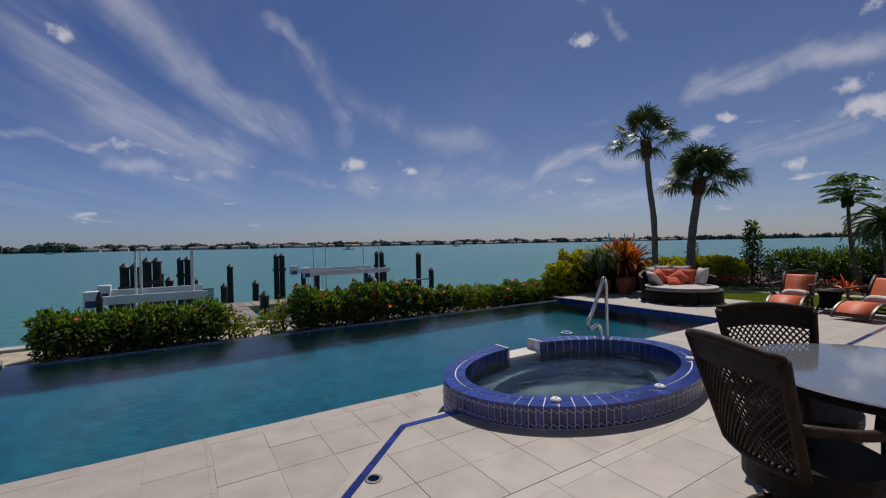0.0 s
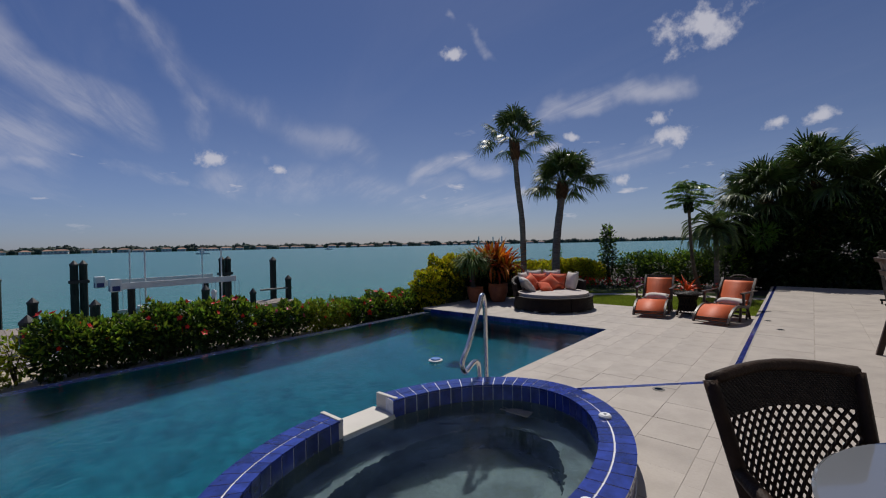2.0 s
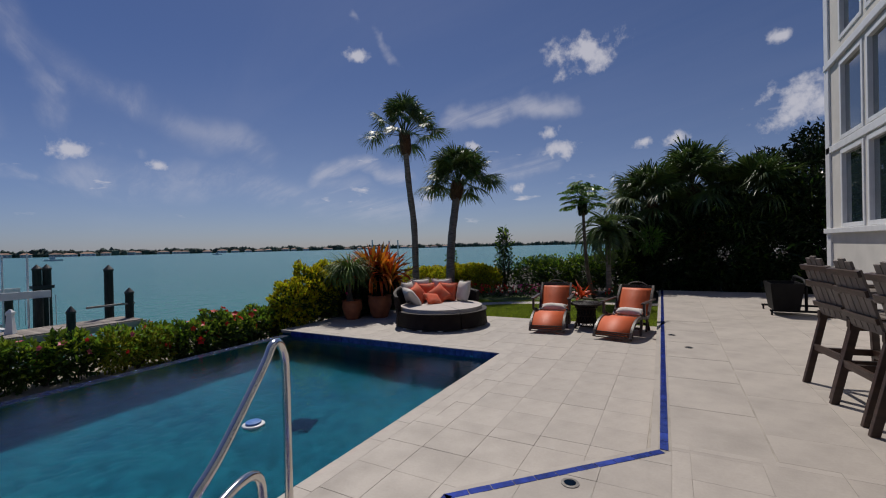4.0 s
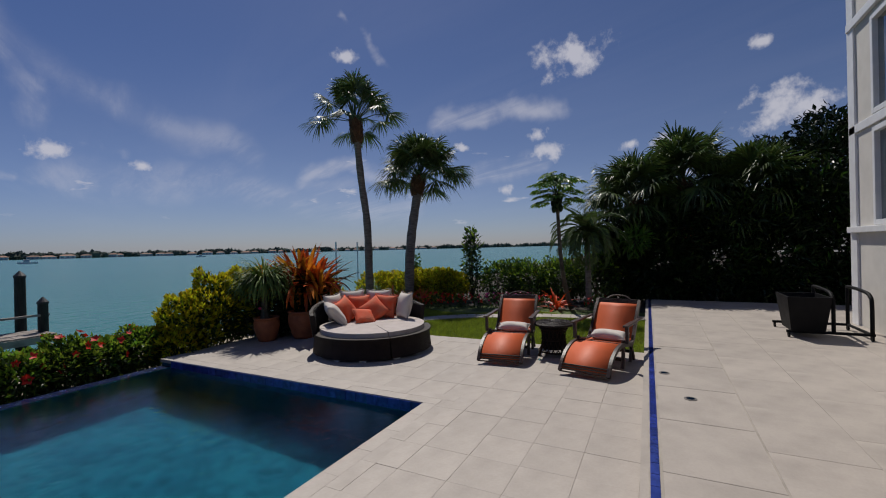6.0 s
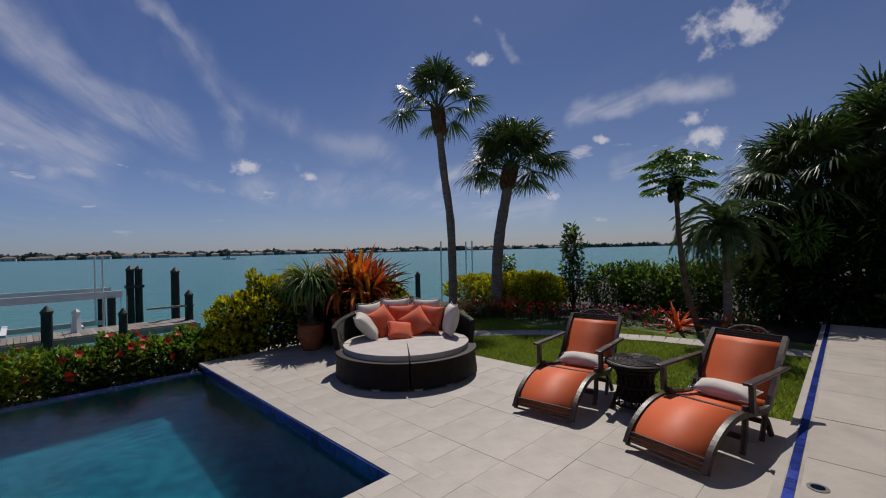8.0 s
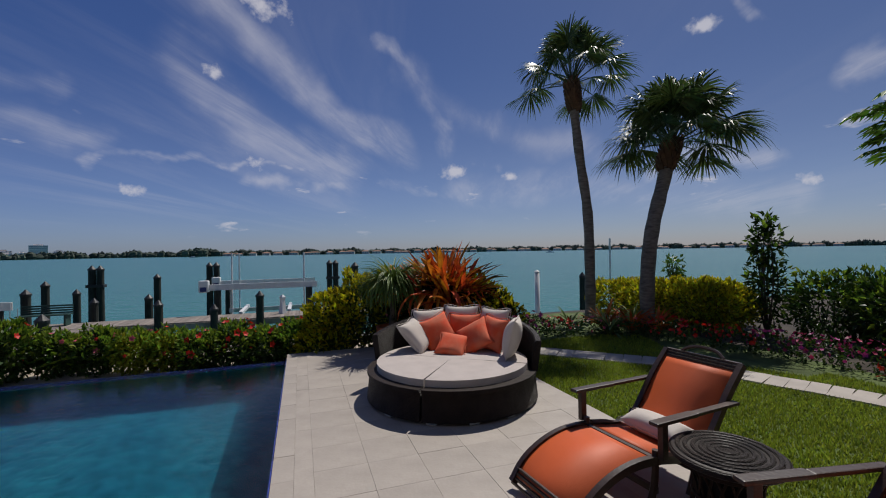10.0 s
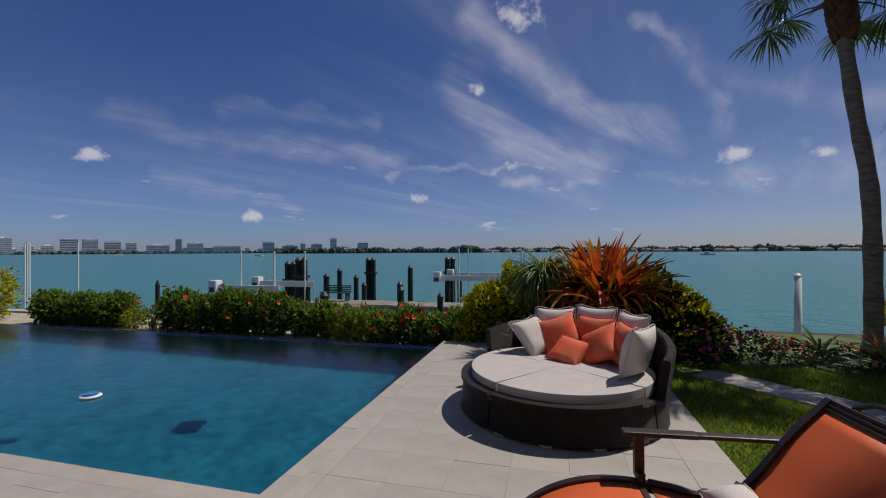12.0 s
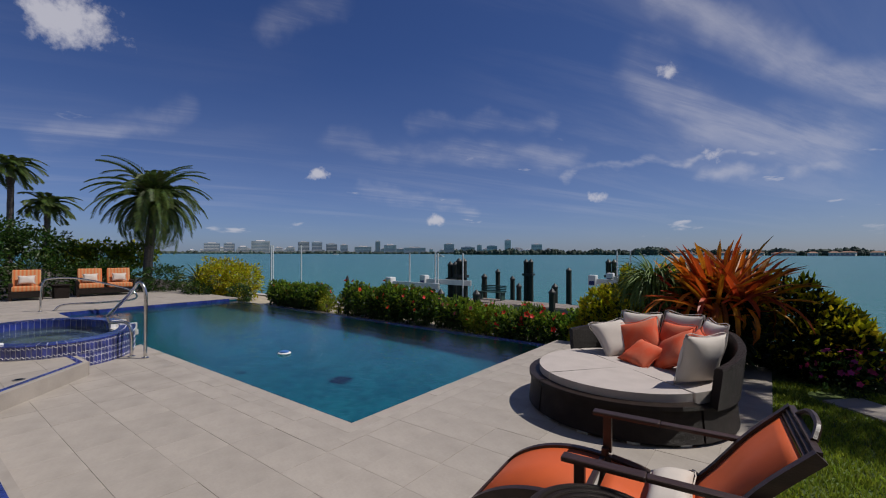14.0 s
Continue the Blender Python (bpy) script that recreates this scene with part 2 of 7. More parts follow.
def weave_mat(name, color, scale, rough=0.5):
    """Woven wicker strands: crossing waves drive colour and relief."""
    m = mat(name, color, rough, var=0.3, scale=9, grain=40, bump=0, spec=0.3)
    N, L = m.node_tree.nodes, m.node_tree.links
    b = N["Principled BSDF"]
    t = N.new("ShaderNodeTexCoord")
    outs = []
    for d in ("Z", "DIAGONAL"):
        w = N.new("ShaderNodeTexWave")
        w.wave_type, w.bands_direction = "BANDS", d
        w.inputs["Scale"].default_value = scale
        w.inputs["Distortion"].default_value = 0.6
        L.new(t.outputs["Object"], w.inputs["Vector"])
        outs.append(w.outputs["Fac"])
    mx = N.new("ShaderNodeMath")
    mx.operation = "MULTIPLY"
    L.new(outs[0], mx.inputs[0])
    L.new(outs[1], mx.inputs[1])
    bp = N.new("ShaderNodeBump")
    bp.inputs["Strength"].default_value, bp.inputs["Distance"].default_value = 1.0, 0.012
    L.new(mx.outputs[0], bp.inputs["Height"])
    L.new(bp.outputs[0], b.inputs["Normal"])
    return m


def water_mat(name, color, rough, clear, scale, strength, dist, color2=None):
    m = bpy.data.materials.new(name)
    m.use_nodes = True
    N, L = m.node_tree.nodes, m.node_tree.links
    b = N["Principled BSDF"]
    b.inputs["Base Color"].default_value = (*color, 1)
    b.inputs["Roughness"].default_value = rough
    b.inputs["IOR"].default_value = 1.31
    b.inputs["Transmission Weight"].default_value = clear
    t = N.new("ShaderNodeTexCoord")
    prev = None
    for s, d, st in ((scale, 3, strength), (scale * 0.22, 2, strength * 0.6)):
        n = N.new("ShaderNodeTexNoise")
        n.inputs["Scale"].default_value, n.inputs["Detail"].default_value, n.inputs["Distortion"].default_value = s, d, 0.6
        L.new(t.outputs["Object"], n.inputs["Vector"])
        bp = N.new("ShaderNodeBump")
        bp.inputs["Strength"].default_value, bp.inputs["Distance"].default_value = st, dist
        L.new(n.outputs["Fac"], bp.inputs["Height"])
        if prev:
            L.new(prev.outputs[0], bp.inputs["Normal"])
        prev = bp
    L.new(prev.outputs[0], b.inputs["Normal"])
    if color2:
        n = N.new("ShaderNodeTexNoise")
        n.inputs["Scale"].default_value, n.inputs["Detail"].default_value = 0.012, 4
        mp = N.new("ShaderNodeMapping")
        mp.inputs["Scale"].default_value = (0.35, 1.6, 1)
        L.new(t.outputs["Object"], mp.inputs[0])
        L.new(mp.outputs[0], n.inputs["Vector"])
        r = N.new("ShaderNodeMix")
        r.data_type = "RGBA"
        r.inputs[6].default_value, r.inputs[7].default_value = (*color, 1), (*color2, 1)
        mr = N.new("ShaderNodeMapRange")
        mr.inputs[1].default_value, mr.inputs[2].default_value = 0.35, 0.65
        L.new(n.outputs["Fac"], mr.inputs[0])
        L.new(mr.outputs[0], r.inputs[0])
        L.new(r.outputs[2], b.inputs["Base Color"])
    return m


M = {
    "travertine": mat("travertine", (0.372, 0.328, 0.286), 0.62, var=0.15, scale=3.0, grain=45, bump=0.12, obrand=0.045),
    "travertine_joined": mat("travertine_joined", (0.372, 0.328, 0.286), 0.62, var=0.15, scale=3.0, grain=45, bump=0.12, island=0.045),
    "grout": mat("grout", (0.35, 0.312, 0.268), 0.9, var=0.2, scale=5, grain=80),
    "blue_tile": mat("blue_tile", (0.03, 0.05, 0.27), 0.16, var=0.35, scale=14, grain=50, bump=0.05, obrand=0.28, coat=0.5),
    "spa_face_tile": mat("spa_face_tile", (0.05, 0.06, 0.24), 0.3, var=0.5, scale=9, grain=60, bump=0.08, obrand=0.3, coat=0.2),
    "blue_tile_joined": mat("blue_tile_joined", (0.02, 0.032, 0.20), 0.2, var=0.35, scale=14, grain=50, bump=0.05, island=0.3, coat=0.4),
    "tile_grout": mat("tile_grout", (0.68, 0.68, 0.72), 0.8, var=0.15, scale=20, grain=90),
    # coarse, strong colour grain stands in for the water's rippling light on the plaster
    "ripple_lit_plaster": mat("ripple_lit_plaster", (0.007, 0.070, 0.100), 0.7, var=1.5, scale=1.6, grain=8, bump=0.3, color2=(0.004, 0.050, 0.078), spec=0.0),
    "spa_plaster": mat("spa_plaster", (0.08, 0.112, 0.118), 0.7, var=0.4, scale=3.0, grain=30, bump=0.3, spec=0.0),
    "drain_ring": mat("drain_ring", (0.19, 0.175, 0.16), 0.5, metal=0.5, var=0.3, scale=20),
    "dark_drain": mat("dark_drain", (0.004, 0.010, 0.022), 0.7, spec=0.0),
    "weir_tile": mat("weir_tile", (0.006, 0.010, 0.05), 0.2, var=0.3, scale=14, grain=50, bump=0.05),
    "pool_water": water_mat("pool_water", (0.78, 0.96, 1.0), 0.0, 1.0, 13.0, 0.32, 0.013),
    "spa_water": water_mat("spa_water", (0.90, 0.96, 1.0), 0.0, 1.0, 5.0, 0.35, 0.04),
    "bay_water": water_mat("bay_water", (0.036, 0.170, 0.152), 0.24, 0.0, 1.1, 0.8, 0.16, (0.028, 0.140, 0.132)),
    "soil": mat("soil", (0.045, 0.032, 0.022), 0.95, var=0.4, scale=4, grain=40, bump=0.5),
    "sand": mat("sand", (0.42, 0.36, 0.27), 0.95, var=0.25, scale=3, grain=60, bump=0.5),
    "lawn_soil": mat("lawn_soil", (0.08, 0.12, 0.02), 0.95, var=0.4, scale=2.2, grain=40, bump=0.6),
    "grass": mat("grass", (0.25, 0.32, 0.032), 0.6, var=0.2, scale=1.2, grain=20, bump=0, island=0.45, hue=0.02, trans=0.4),
    "concrete": mat("concrete", (0.42, 0.40, 0.37), 0.85, var=0.2, scale=3, grain=50, bump=0.3),
    "dock_wood": mat("dock_wood", (0.27, 0.23, 0.20), 0.8, var=0.3, scale=3, grain=30, bump=0.4, island=0.25, stretch=(1, 6, 1)),
    "pile_wood": mat("pile_wood", (0.024, 0.028, 0.022), 0.85, var=0.45, scale=4, grain=25, bump=0.5, stretch=(4, 4, 0.6)),
    "pile_cap": mat("pile_cap", (0.02, 0.02, 0.022), 0.5, var=0.2),
    "white_paint": mat("white_paint", (0.72, 0.72, 0.72), 0.4, var=0.08, scale=5, grain=60, bump=0.03),
    "galvanised": mat("galvanised", (0.55, 0.57, 0.58), 0.38, metal=0.6, var=0.15, scale=6, grain=40, bump=0.05),
    "motor_blue": mat("motor_blue", (0.02, 0.03, 0.16), 0.4, var=0.1),
    "chrome": mat("chrome", (0.68, 0.66, 0.63), 0.2, metal=1.0, var=0.06, scale=8, grain=90, bump=0.02),
    "wicker_dark": weave_mat("wicker_dark", (0.024, 0.014, 0.010), 46),
    "wicker_table": weave_mat("wicker_table", (0.026, 0.016, 0.012), 40),
    "wicker_chair": mat("wicker_chair", (0.030, 0.015, 0.008), 0.6, var=0.35, scale=12, grain=90, bump=0.4, spec=0.2),
    "cushion": mat("cushion", (0.47, 0.415, 0.385), 0.9, var=0.07, scale=5, grain=180, bump=0.25),
    "pillow_cream": mat("pillow_cream", (0.58, 0.52, 0.465), 0.9, var=0.07, scale=6, grain=180, bump=0.25),
    "pillow_orange": mat("pillow_orange", (0.66, 0.075, 0.018), 0.85, var=0.15, scale=5.2, grain=150, bump=0.25, color2=(0.60, 0.17, 0.09)),
    "sling_orange": mat("sling_orange", (0.62, 0.105, 0.02), 0.6, var=0.10, scale=3, grain=220, bump=0.15, spec=0.5),
    "teak_dark": mat("teak_dark", (0.040, 0.018, 0.011), 0.42, var=0.35, scale=5, grain=40, bump=0.2, stretch=(1, 1, 5)),
    "chair_grey": mat("chair_grey", (0.15, 0.122, 0.10), 0.6, var=0.25, scale=5, grain=40, bump=0.25, island=0.15),
    "terracotta": mat("terracotta", (0.33, 0.10, 0.035), 0.7, var=0.3, scale=6, grain=50, bump=0.2, color2=(0.20, 0.055, 0.022)),
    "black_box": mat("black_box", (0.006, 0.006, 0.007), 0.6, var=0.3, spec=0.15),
    "trunk": mat("trunk", (0.235, 0.195, 0.16), 0.9, var=0.4, scale=6, grain=22, bump=0.8, stretch=(1, 1, 4)),
    "boots": mat("boots", (0.13, 0.065, 0.03), 0.9, var=0.4, scale=8, grain=30, bump=0.6, island=0.3),
    "bark": mat("bark", (0.10, 0.08, 0.06), 0.9, var=0.4, scale=8, grain=30, bump=0.6),
    "fan_leaf": mat("fan_leaf", (0.074, 0.116, 0.028), 0.44, var=0.2, scale=4, grain=30, bump=0, island=0.5, hue=0.03, trans=0.27, spec=0.5),
    "fan_leaf_dry": mat("fan_leaf_dry", (0.20, 0.15, 0.07), 0.6, var=0.2, scale=4, grain=30, bump=0, island=0.3, trans=0.2),
    "date_leaf": mat("date_leaf", (0.085, 0.125, 0.02), 0.45, var=0.2, scale=4, grain=30, bump=0, island=0.4, hue=0.03, trans=0.15),
    # sunlit upper and shaded inner colours of the same hedge leaves
    "hedge_leaf_lit": mat("hedge_leaf_lit", (0.18, 0.28, 0.025), 0.5, var=0.2, scale=4, grain=30, bump=0, island=0.5, hue=0.03, trans=0.4, spec=0.25),
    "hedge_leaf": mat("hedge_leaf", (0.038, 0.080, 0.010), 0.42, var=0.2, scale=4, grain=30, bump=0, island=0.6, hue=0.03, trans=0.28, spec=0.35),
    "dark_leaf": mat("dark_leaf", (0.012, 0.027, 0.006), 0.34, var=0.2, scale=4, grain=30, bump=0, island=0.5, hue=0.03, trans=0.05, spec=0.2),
    "yellow_leaf": mat("yellow_leaf", (0.46, 0.43, 0.015), 0.5, var=0.2, scale=4, grain=30, bump=0, island=0.6, hue=0.04, trans=0.48, spec=0.2),
    "olive_leaf": mat("olive_leaf", (0.25, 0.29, 0.022), 0.5, var=0.2, scale=4, grain=30, bump=0, island=0.65, hue=0.04, trans=0.42, spec=0.2),
    "papaya_leaf": mat("papaya_leaf", (0.10, 0.21, 0.025), 0.4, var=0.2, scale=4, grain=30, bump=0, island=0.4, hue=0.02, trans=0.25),
    "orange_leaf": mat("orange_leaf", (0.60, 0.19, 0.014), 0.45, var=0.25, scale=3, grain=30, bump=0.1, obrand=0.5, hue=0.03, trans=0.25, color2=(0.24, 0.05, 0.02), spec=0.3),
    "pony_leaf": mat("pony_leaf", (0.12, 0.19, 0.035), 0.6, var=0.2, scale=4, grain=30, bump=0, island=0.4, trans=0.15),
    "red_flower": mat("red_flower", (0.75, 0.025, 0.012), 0.55, var=0.15, scale=9, grain=50, bump=0, island=0.25, trans=0.2),
    "pink_flower": mat("pink_flower", (0.62, 0.10, 0.16), 0.55, var=0.15, scale=9, grain=50, bump=0, island=0.3, trans=0.2),
    "magenta_flower": mat("magenta_flower", (0.42, 0.03, 0.16), 0.55, var=0.15, scale=9, grain=50, bump=0, island=0.4, hue=0.03, trans=0.2),
    "stucco": mat("stucco", (0.58, 0.55, 0.50), 0.85, var=0.08, scale=3, grain=70, bump=0.3),
    # far greens, walls and glass are paled: haze over the bay put into their colour
    "far_green": mat("far_green", (0.075, 0.10, 0.075), 0.9, var=0.4, scale=0.02, grain=0.3, bump=0, island=0.4),
    "far_wall": mat("far_wall", (0.72, 0.68, 0.66), 0.8, var=0.2, scale=0.02, grain=0.5, bump=0, obrand=0.35),
    "far_glass": mat("far_glass", (0.22, 0.29, 0.38), 0.25, var=0.2, scale=0.02, grain=0.5, bump=0, obrand=0.3),
    "far_roof": mat("far_roof", (0.30, 0.16, 0.11), 0.8, var=0.3, scale=0.05, grain=0.5, bump=0, obrand=0.3),
    "green_mesh": mat("green_mesh", (0.02, 0.06, 0.05), 0.6),
    "window_glass": None,
}
g_ = bpy.data.materials.new("window_glass")
g_.use_nodes = True
gb_ = g_.node_tree.nodes["Principled BSDF"]
gb_.inputs["Base Color"].default_value = (0.02, 0.035, 0.04, 1)
gb_.inputs["Roughness"].default_value, gb_.inputs["Specular IOR Level"].default_value = 0.03, 1.0
gb_.inputs["Coat Weight"].default_value = 1.0
M["window_glass"] = g_
g2_ = bpy.data.materials.new("sky_sheen_table_glass")
g2_.use_nodes = True
gb2_ = g2_.node_tree.nodes["Principled BSDF"]
# base lifted to blue-grey: the sky's reflection is painted into the glass
gb2_.inputs["Base Color"].default_value = (0.16, 0.17, 0.19, 1)
gb2_.inputs["Roughness"].default_value, gb2_.inputs["Specular IOR Level"].default_value = 0.12, 0.9
gb2_.inputs["Coat Weight"].default_value = 0.8
M["table_glass"] = g2_

# ---------- mesh helpers ----------


def put(name, verts, faces, material, parent=None, label="", smooth=False):
    """One mesh object from points and faces, linked under a thing or a part."""
    me = bpy.data.meshes.new(name)
    me.from_pydata([tuple(v) for v in verts], [], [tuple(f) for f in faces])
    me.materials.append(material)
    if smooth:
        me.polygons.foreach_set("use_smooth", [True] * len(me.polygons))
    me.update()
    ob = new(name, me)
    ob.parent = parent
    if label:
        ob["label"] = label
    return ob


def part(name, bm, material, parent=None, label="", smooth=False, bevel=0.0):
    """One bmesh as one mesh object; bevel rounds its hard edges."""
    if bevel:
        edges = [e for e in bm.edges if len(e.link_faces) == 2 and e.calc_face_angle() > 0.6]
        bmesh.ops.bevel(bm, geom=edges, offset=bevel, segments=2, affect="EDGES", profile=0.6)
    bmesh.ops.recalc_face_normals(bm, faces=bm.faces[:])
    me = bpy.data.meshes.new(name)
    bm.to_mesh(me)
    bm.free()
    me.materials.append(material)
    if smooth:
        me.polygons.foreach_set("use_smooth", [True] * len(me.polygons))
    ob = new(name, me)
    ob.parent = parent
    if label:
        ob["label"] = label
    return ob


def thing(name, m, label, category, group="", kind=""):
    e = new(name)
    e.empty_display_size = 0.1
    e.matrix_world = m
    return tagged(e, label, category, group, kind)


def box(bm, lo, hi, m=None):
    c = [(a + b) / 2 for a, b in zip(lo, hi)]
    s = [abs(b - a) for a, b in zip(lo, hi)]
    mm = Matrix.Translation(c) @ Matrix.Diagonal((*s, 1))
    bmesh.ops.create_cube(bm, size=1, matrix=(m @ mm) if m else mm)
    return bm


def boxes(*pairs):
    bm = bmesh.new()
    for lo, hi in pairs:
        box(bm, lo, hi)
    return bm


def tube(bm, pts, rad, seg=8, cap=True):
    """A round bar along points; rad is one number or one for each point."""
    pts = [Vector(p) for p in pts]
    rads = rad if isinstance(rad, (list, tuple)) else [rad] * len(pts)
    rings, side = [], None
    for i, p in enumerate(pts):
        d = (pts[min(i + 1, len(pts) - 1)] - pts[max(i - 1, 0)]).normalized()
        if side is None:
            side = d.orthogonal().normalized()
        side = (side - d * side.dot(d)).normalized()
        o = d.cross(side)
        rings.append([bm.verts.new(p + rads[i] * (math.cos(a) * side + math.sin(a) * o))
                      for a in (2 * math.pi * k / seg for k in range(seg))])
    for a, b in zip(rings, rings[1:]):
        for k in range(seg):
            bm.faces.new((a[k], a[(k + 1) % seg], b[(k + 1) % seg], b[k]))
    if cap:
        bm.faces.new(rings[0][::-1])
        bm.faces.new(rings[-1])
    return bm


def lathe(bm, prof, seg=24, m=None):
    """A turned body from (radius, height) pairs."""
    rings = []
    for r, z in prof:
        ring = []
        for k in range(seg):
            a = 2 * math.pi * k / seg
            v = Vector((r * math.cos(a), r * math.sin(a), z))
            ring.append(bm.verts.new(m @ v if m else v))
        rings.append(ring)
    for a, b in zip(rings, rings[1:]):
        for k in range(seg):
            bm.faces.new((a[k], a[(k + 1) % seg], b[(k + 1) % seg], b[k]))
    bm.faces.new(rings[0][::-1])
    bm.faces.new(rings[-1])
    return bm


def smooth_path(pts, n=6):
    """Catmull-Rom points through the given ones."""
    p = [Vector(q) for q in pts]
    p = [2 * p[0] - p[1], *p, 2 * p[-1] - p[-2]]
    out = []
    for i in range(1, len(p) - 2):
        for k in range(n):
            t = k / n
            a, b, c, d = p[i - 1:i + 3]
            out.append(0.5 * (2 * b + (c - a) * t + (2 * a - 5 * b + 4 * c - d) * t * t + (3 * b - a - 3 * c + d) * t ** 3))
    out.append(p[-2])
    return out


def prism(bm, poly, z0, z1):
    """An upright slab over a flat outline."""
    lo = [bm.verts.new((x, y, z0)) for x, y in poly]
    hi = [bm.verts.new((x, y, z1)) for x, y in poly]
    n = len(poly)
    bm.faces.new(lo[::-1])
    bm.faces.new(hi)
    for k in range(n):
        bm.faces.new((lo[k], lo[(k + 1) % n], hi[(k + 1) % n], hi[k]))
    return bm


def leaves(points, normals, length, width, rng, droop=0.3):
    """Folded leaf blades at the points, turned out along the normals with scatter: verts and faces."""
    n = len(points)
    pts = np.asarray(points, float)
    out = np.asarray(normals, float) + rng.normal(0, 0.55, (n, 3))
    out[:, 2] -= droop * rng.random(n)
    out /= np.linalg.norm(out, axis=1)[:, None] + 1e-9
    side = np.cross(out, rng.normal(0, 1, (n, 3)))
    side /= np.linalg.norm(side, axis=1)[:, None] + 1e-9
    up_ = np.cross(side, out)
    ln = length * (0.6 + 0.8 * rng.random(n))[:, None]
    wd = width * (0.6 + 0.8 * rng.random(n))[:, None]
    mid = pts + out * ln * 0.45
    v = np.stack([pts, mid + side * wd / 2 + up_ * wd * 0.2, pts + out * ln - up_ * ln * 0.12, mid - side * wd / 2 + up_ * wd * 0.2], 1).reshape(-1, 3)
    i = np.arange(n) * 4
    f = np.concatenate([np.stack([i, i + 1, i + 2], 1), np.stack([i, i + 2, i + 3], 1)])
    return v, f


def blob_points(blobs, n, rng, shell=0.55):
    """Points and outward directions in the outer shells of ellipsoids (cx, cy, cz, rx, ry, rz)."""
    vol = np.array([b[3] * b[4] * b[5] for b in blobs]) ** 0.67
    pick = rng.choice(len(blobs), n, p=vol / vol.sum())
    b = np.array(blobs)[pick]
    d = rng.normal(0, 1, (n, 3))
    d /= np.linalg.norm(d, axis=1)[:, None]
    r = shell + (1 - shell) * rng.random(n) ** 0.6
    lump = 1 + 0.16 * np.sin(d[:, 0] * 7 + pick) * np.cos(d[:, 1] * 6 + 2 * pick) + 0.1 * np.sin(d[:, 2] * 11 + d[:, 0] * 5)
    return b[:, :3] + d * b[:, 3:] * (r * lump)[:, None], d

# ---------- setting: ground, water, decks, pool ----------
SEA, RAISED, POOL_Z = -1.7, 0.18, -0.10
XL, XR, YW = -11.8, 0.0, 4.5          # pool: far end, near end, weir
GR = 3.1                              # end of the lower deck, start of the lawn
SPA_C, SPA_A, SPA_B, SPA_Z = (-5.93, -1.135), 1.52, 1.07, 0.365


def ell(a, ra, rb):
    return (SPA_C[0] + ra * math.cos(a), SPA_C[1] + rb * math.sin(a))


def structure(name, bm, material, label, category, bevel=0.0):
    return tagged(part(name, bm, material, None, "", bevel=bevel), label, category, "", "structure")


# bay: one sheet to the horizon
bm = bmesh.new()
prism(bm, [(-4500, 6.9), (4500, 6.9), (4500, 4500), (-4500, 4500)], SEA - 0.5, SEA)
structure("water", bm, M["bay_water"], "rippled turquoise bay water reaching to the far shore", "water")
# ground under house, lawn and beds, up to the sea wall
bm = boxes(((GR, -2.15, -2.2), (60, 7.4, -0.06)), ((-60, -60, -2.2), (60, -9.0, 0.10)), ((8.3, -9.0, -2.2), (60, -2.15, 0.0)),
           ((-60, -9.0, -2.2), (-16.2, 7.4, -0.06)))
structure("ground", bm, M["soil"], "dark garden soil behind the beds and lawn", "ground")
bm = boxes(((-16.2, YW + 0.55, -2.2), (GR, 7.4, -0.34)))
structure("planting_strip", bm, M["sand"], "pale sandy planting strip below the pool weir", "ground")
bm = boxes(((-60, 7.4, -2.4), (60, 7.75, -0.28)))
structure("sea_wall", bm, M["concrete"], "grey concrete sea wall cap along the bay", "sea wall", bevel=0.02)

# pool shell: floor, walls, weir
bm = bmesh.new()
box(bm, (XL - 0.3, -0.3, -1.75), (XR + 0.3, YW, -1.2))
structure("pool_floor", bm, M["ripple_lit_plaster"], "blue-green pebble plaster pool floor, ripple light mottled into its colour, under clear water", "pool")
bm = boxes(((XL - 0.3, -0.2, -1.45), (XR + 0.3, 0.0, -0.052)), ((XR, 0.0, -1.45), (XR + 0.3, YW + 0.25, -0.05)),
           ((XL - 0.3, 0.0, -1.45), (XL, YW + 0.25, -0.05)))
structure("pool_wall", bm, M["ripple_lit_plaster"], "blue-green plaster pool walls", "pool")
bm = boxes(((XL, YW, -1.75), (XR, YW + 0.22, POOL_Z - 0.015)))
structure("pool_weir", bm, M["ripple_lit_plaster"], "dark blue tiled infinity edge of the pool", "pool weir", bevel=0.015)
bm = boxes(((XL, YW + 0.02, POOL_Z - 0.014), (XR, YW + 0.235, POOL_Z + 0.006)), ((XL, YW + 0.221, -0.9), (XR, YW + 0.235, POOL_Z - 0.014)))
structure("weir_cap", bm, M["weir_tile"], "dark blue tile cap along the infinity edge", "pool weir")
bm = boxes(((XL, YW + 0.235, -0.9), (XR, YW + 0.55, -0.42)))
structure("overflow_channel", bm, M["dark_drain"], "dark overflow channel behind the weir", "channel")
pw = put("pool_water", [(XL, 0.0, POOL_Z), (XR, 0.0, POOL_Z), (XR, YW + 0.225, POOL_Z + 0.009), (XL, YW + 0.225, POOL_Z + 0.009)], [(0, 1, 2, 3)], M["pool_water"])
tagged(pw, "still clear pool water level with the weir", "water", kind="structure")
pw.visible_shadow = False

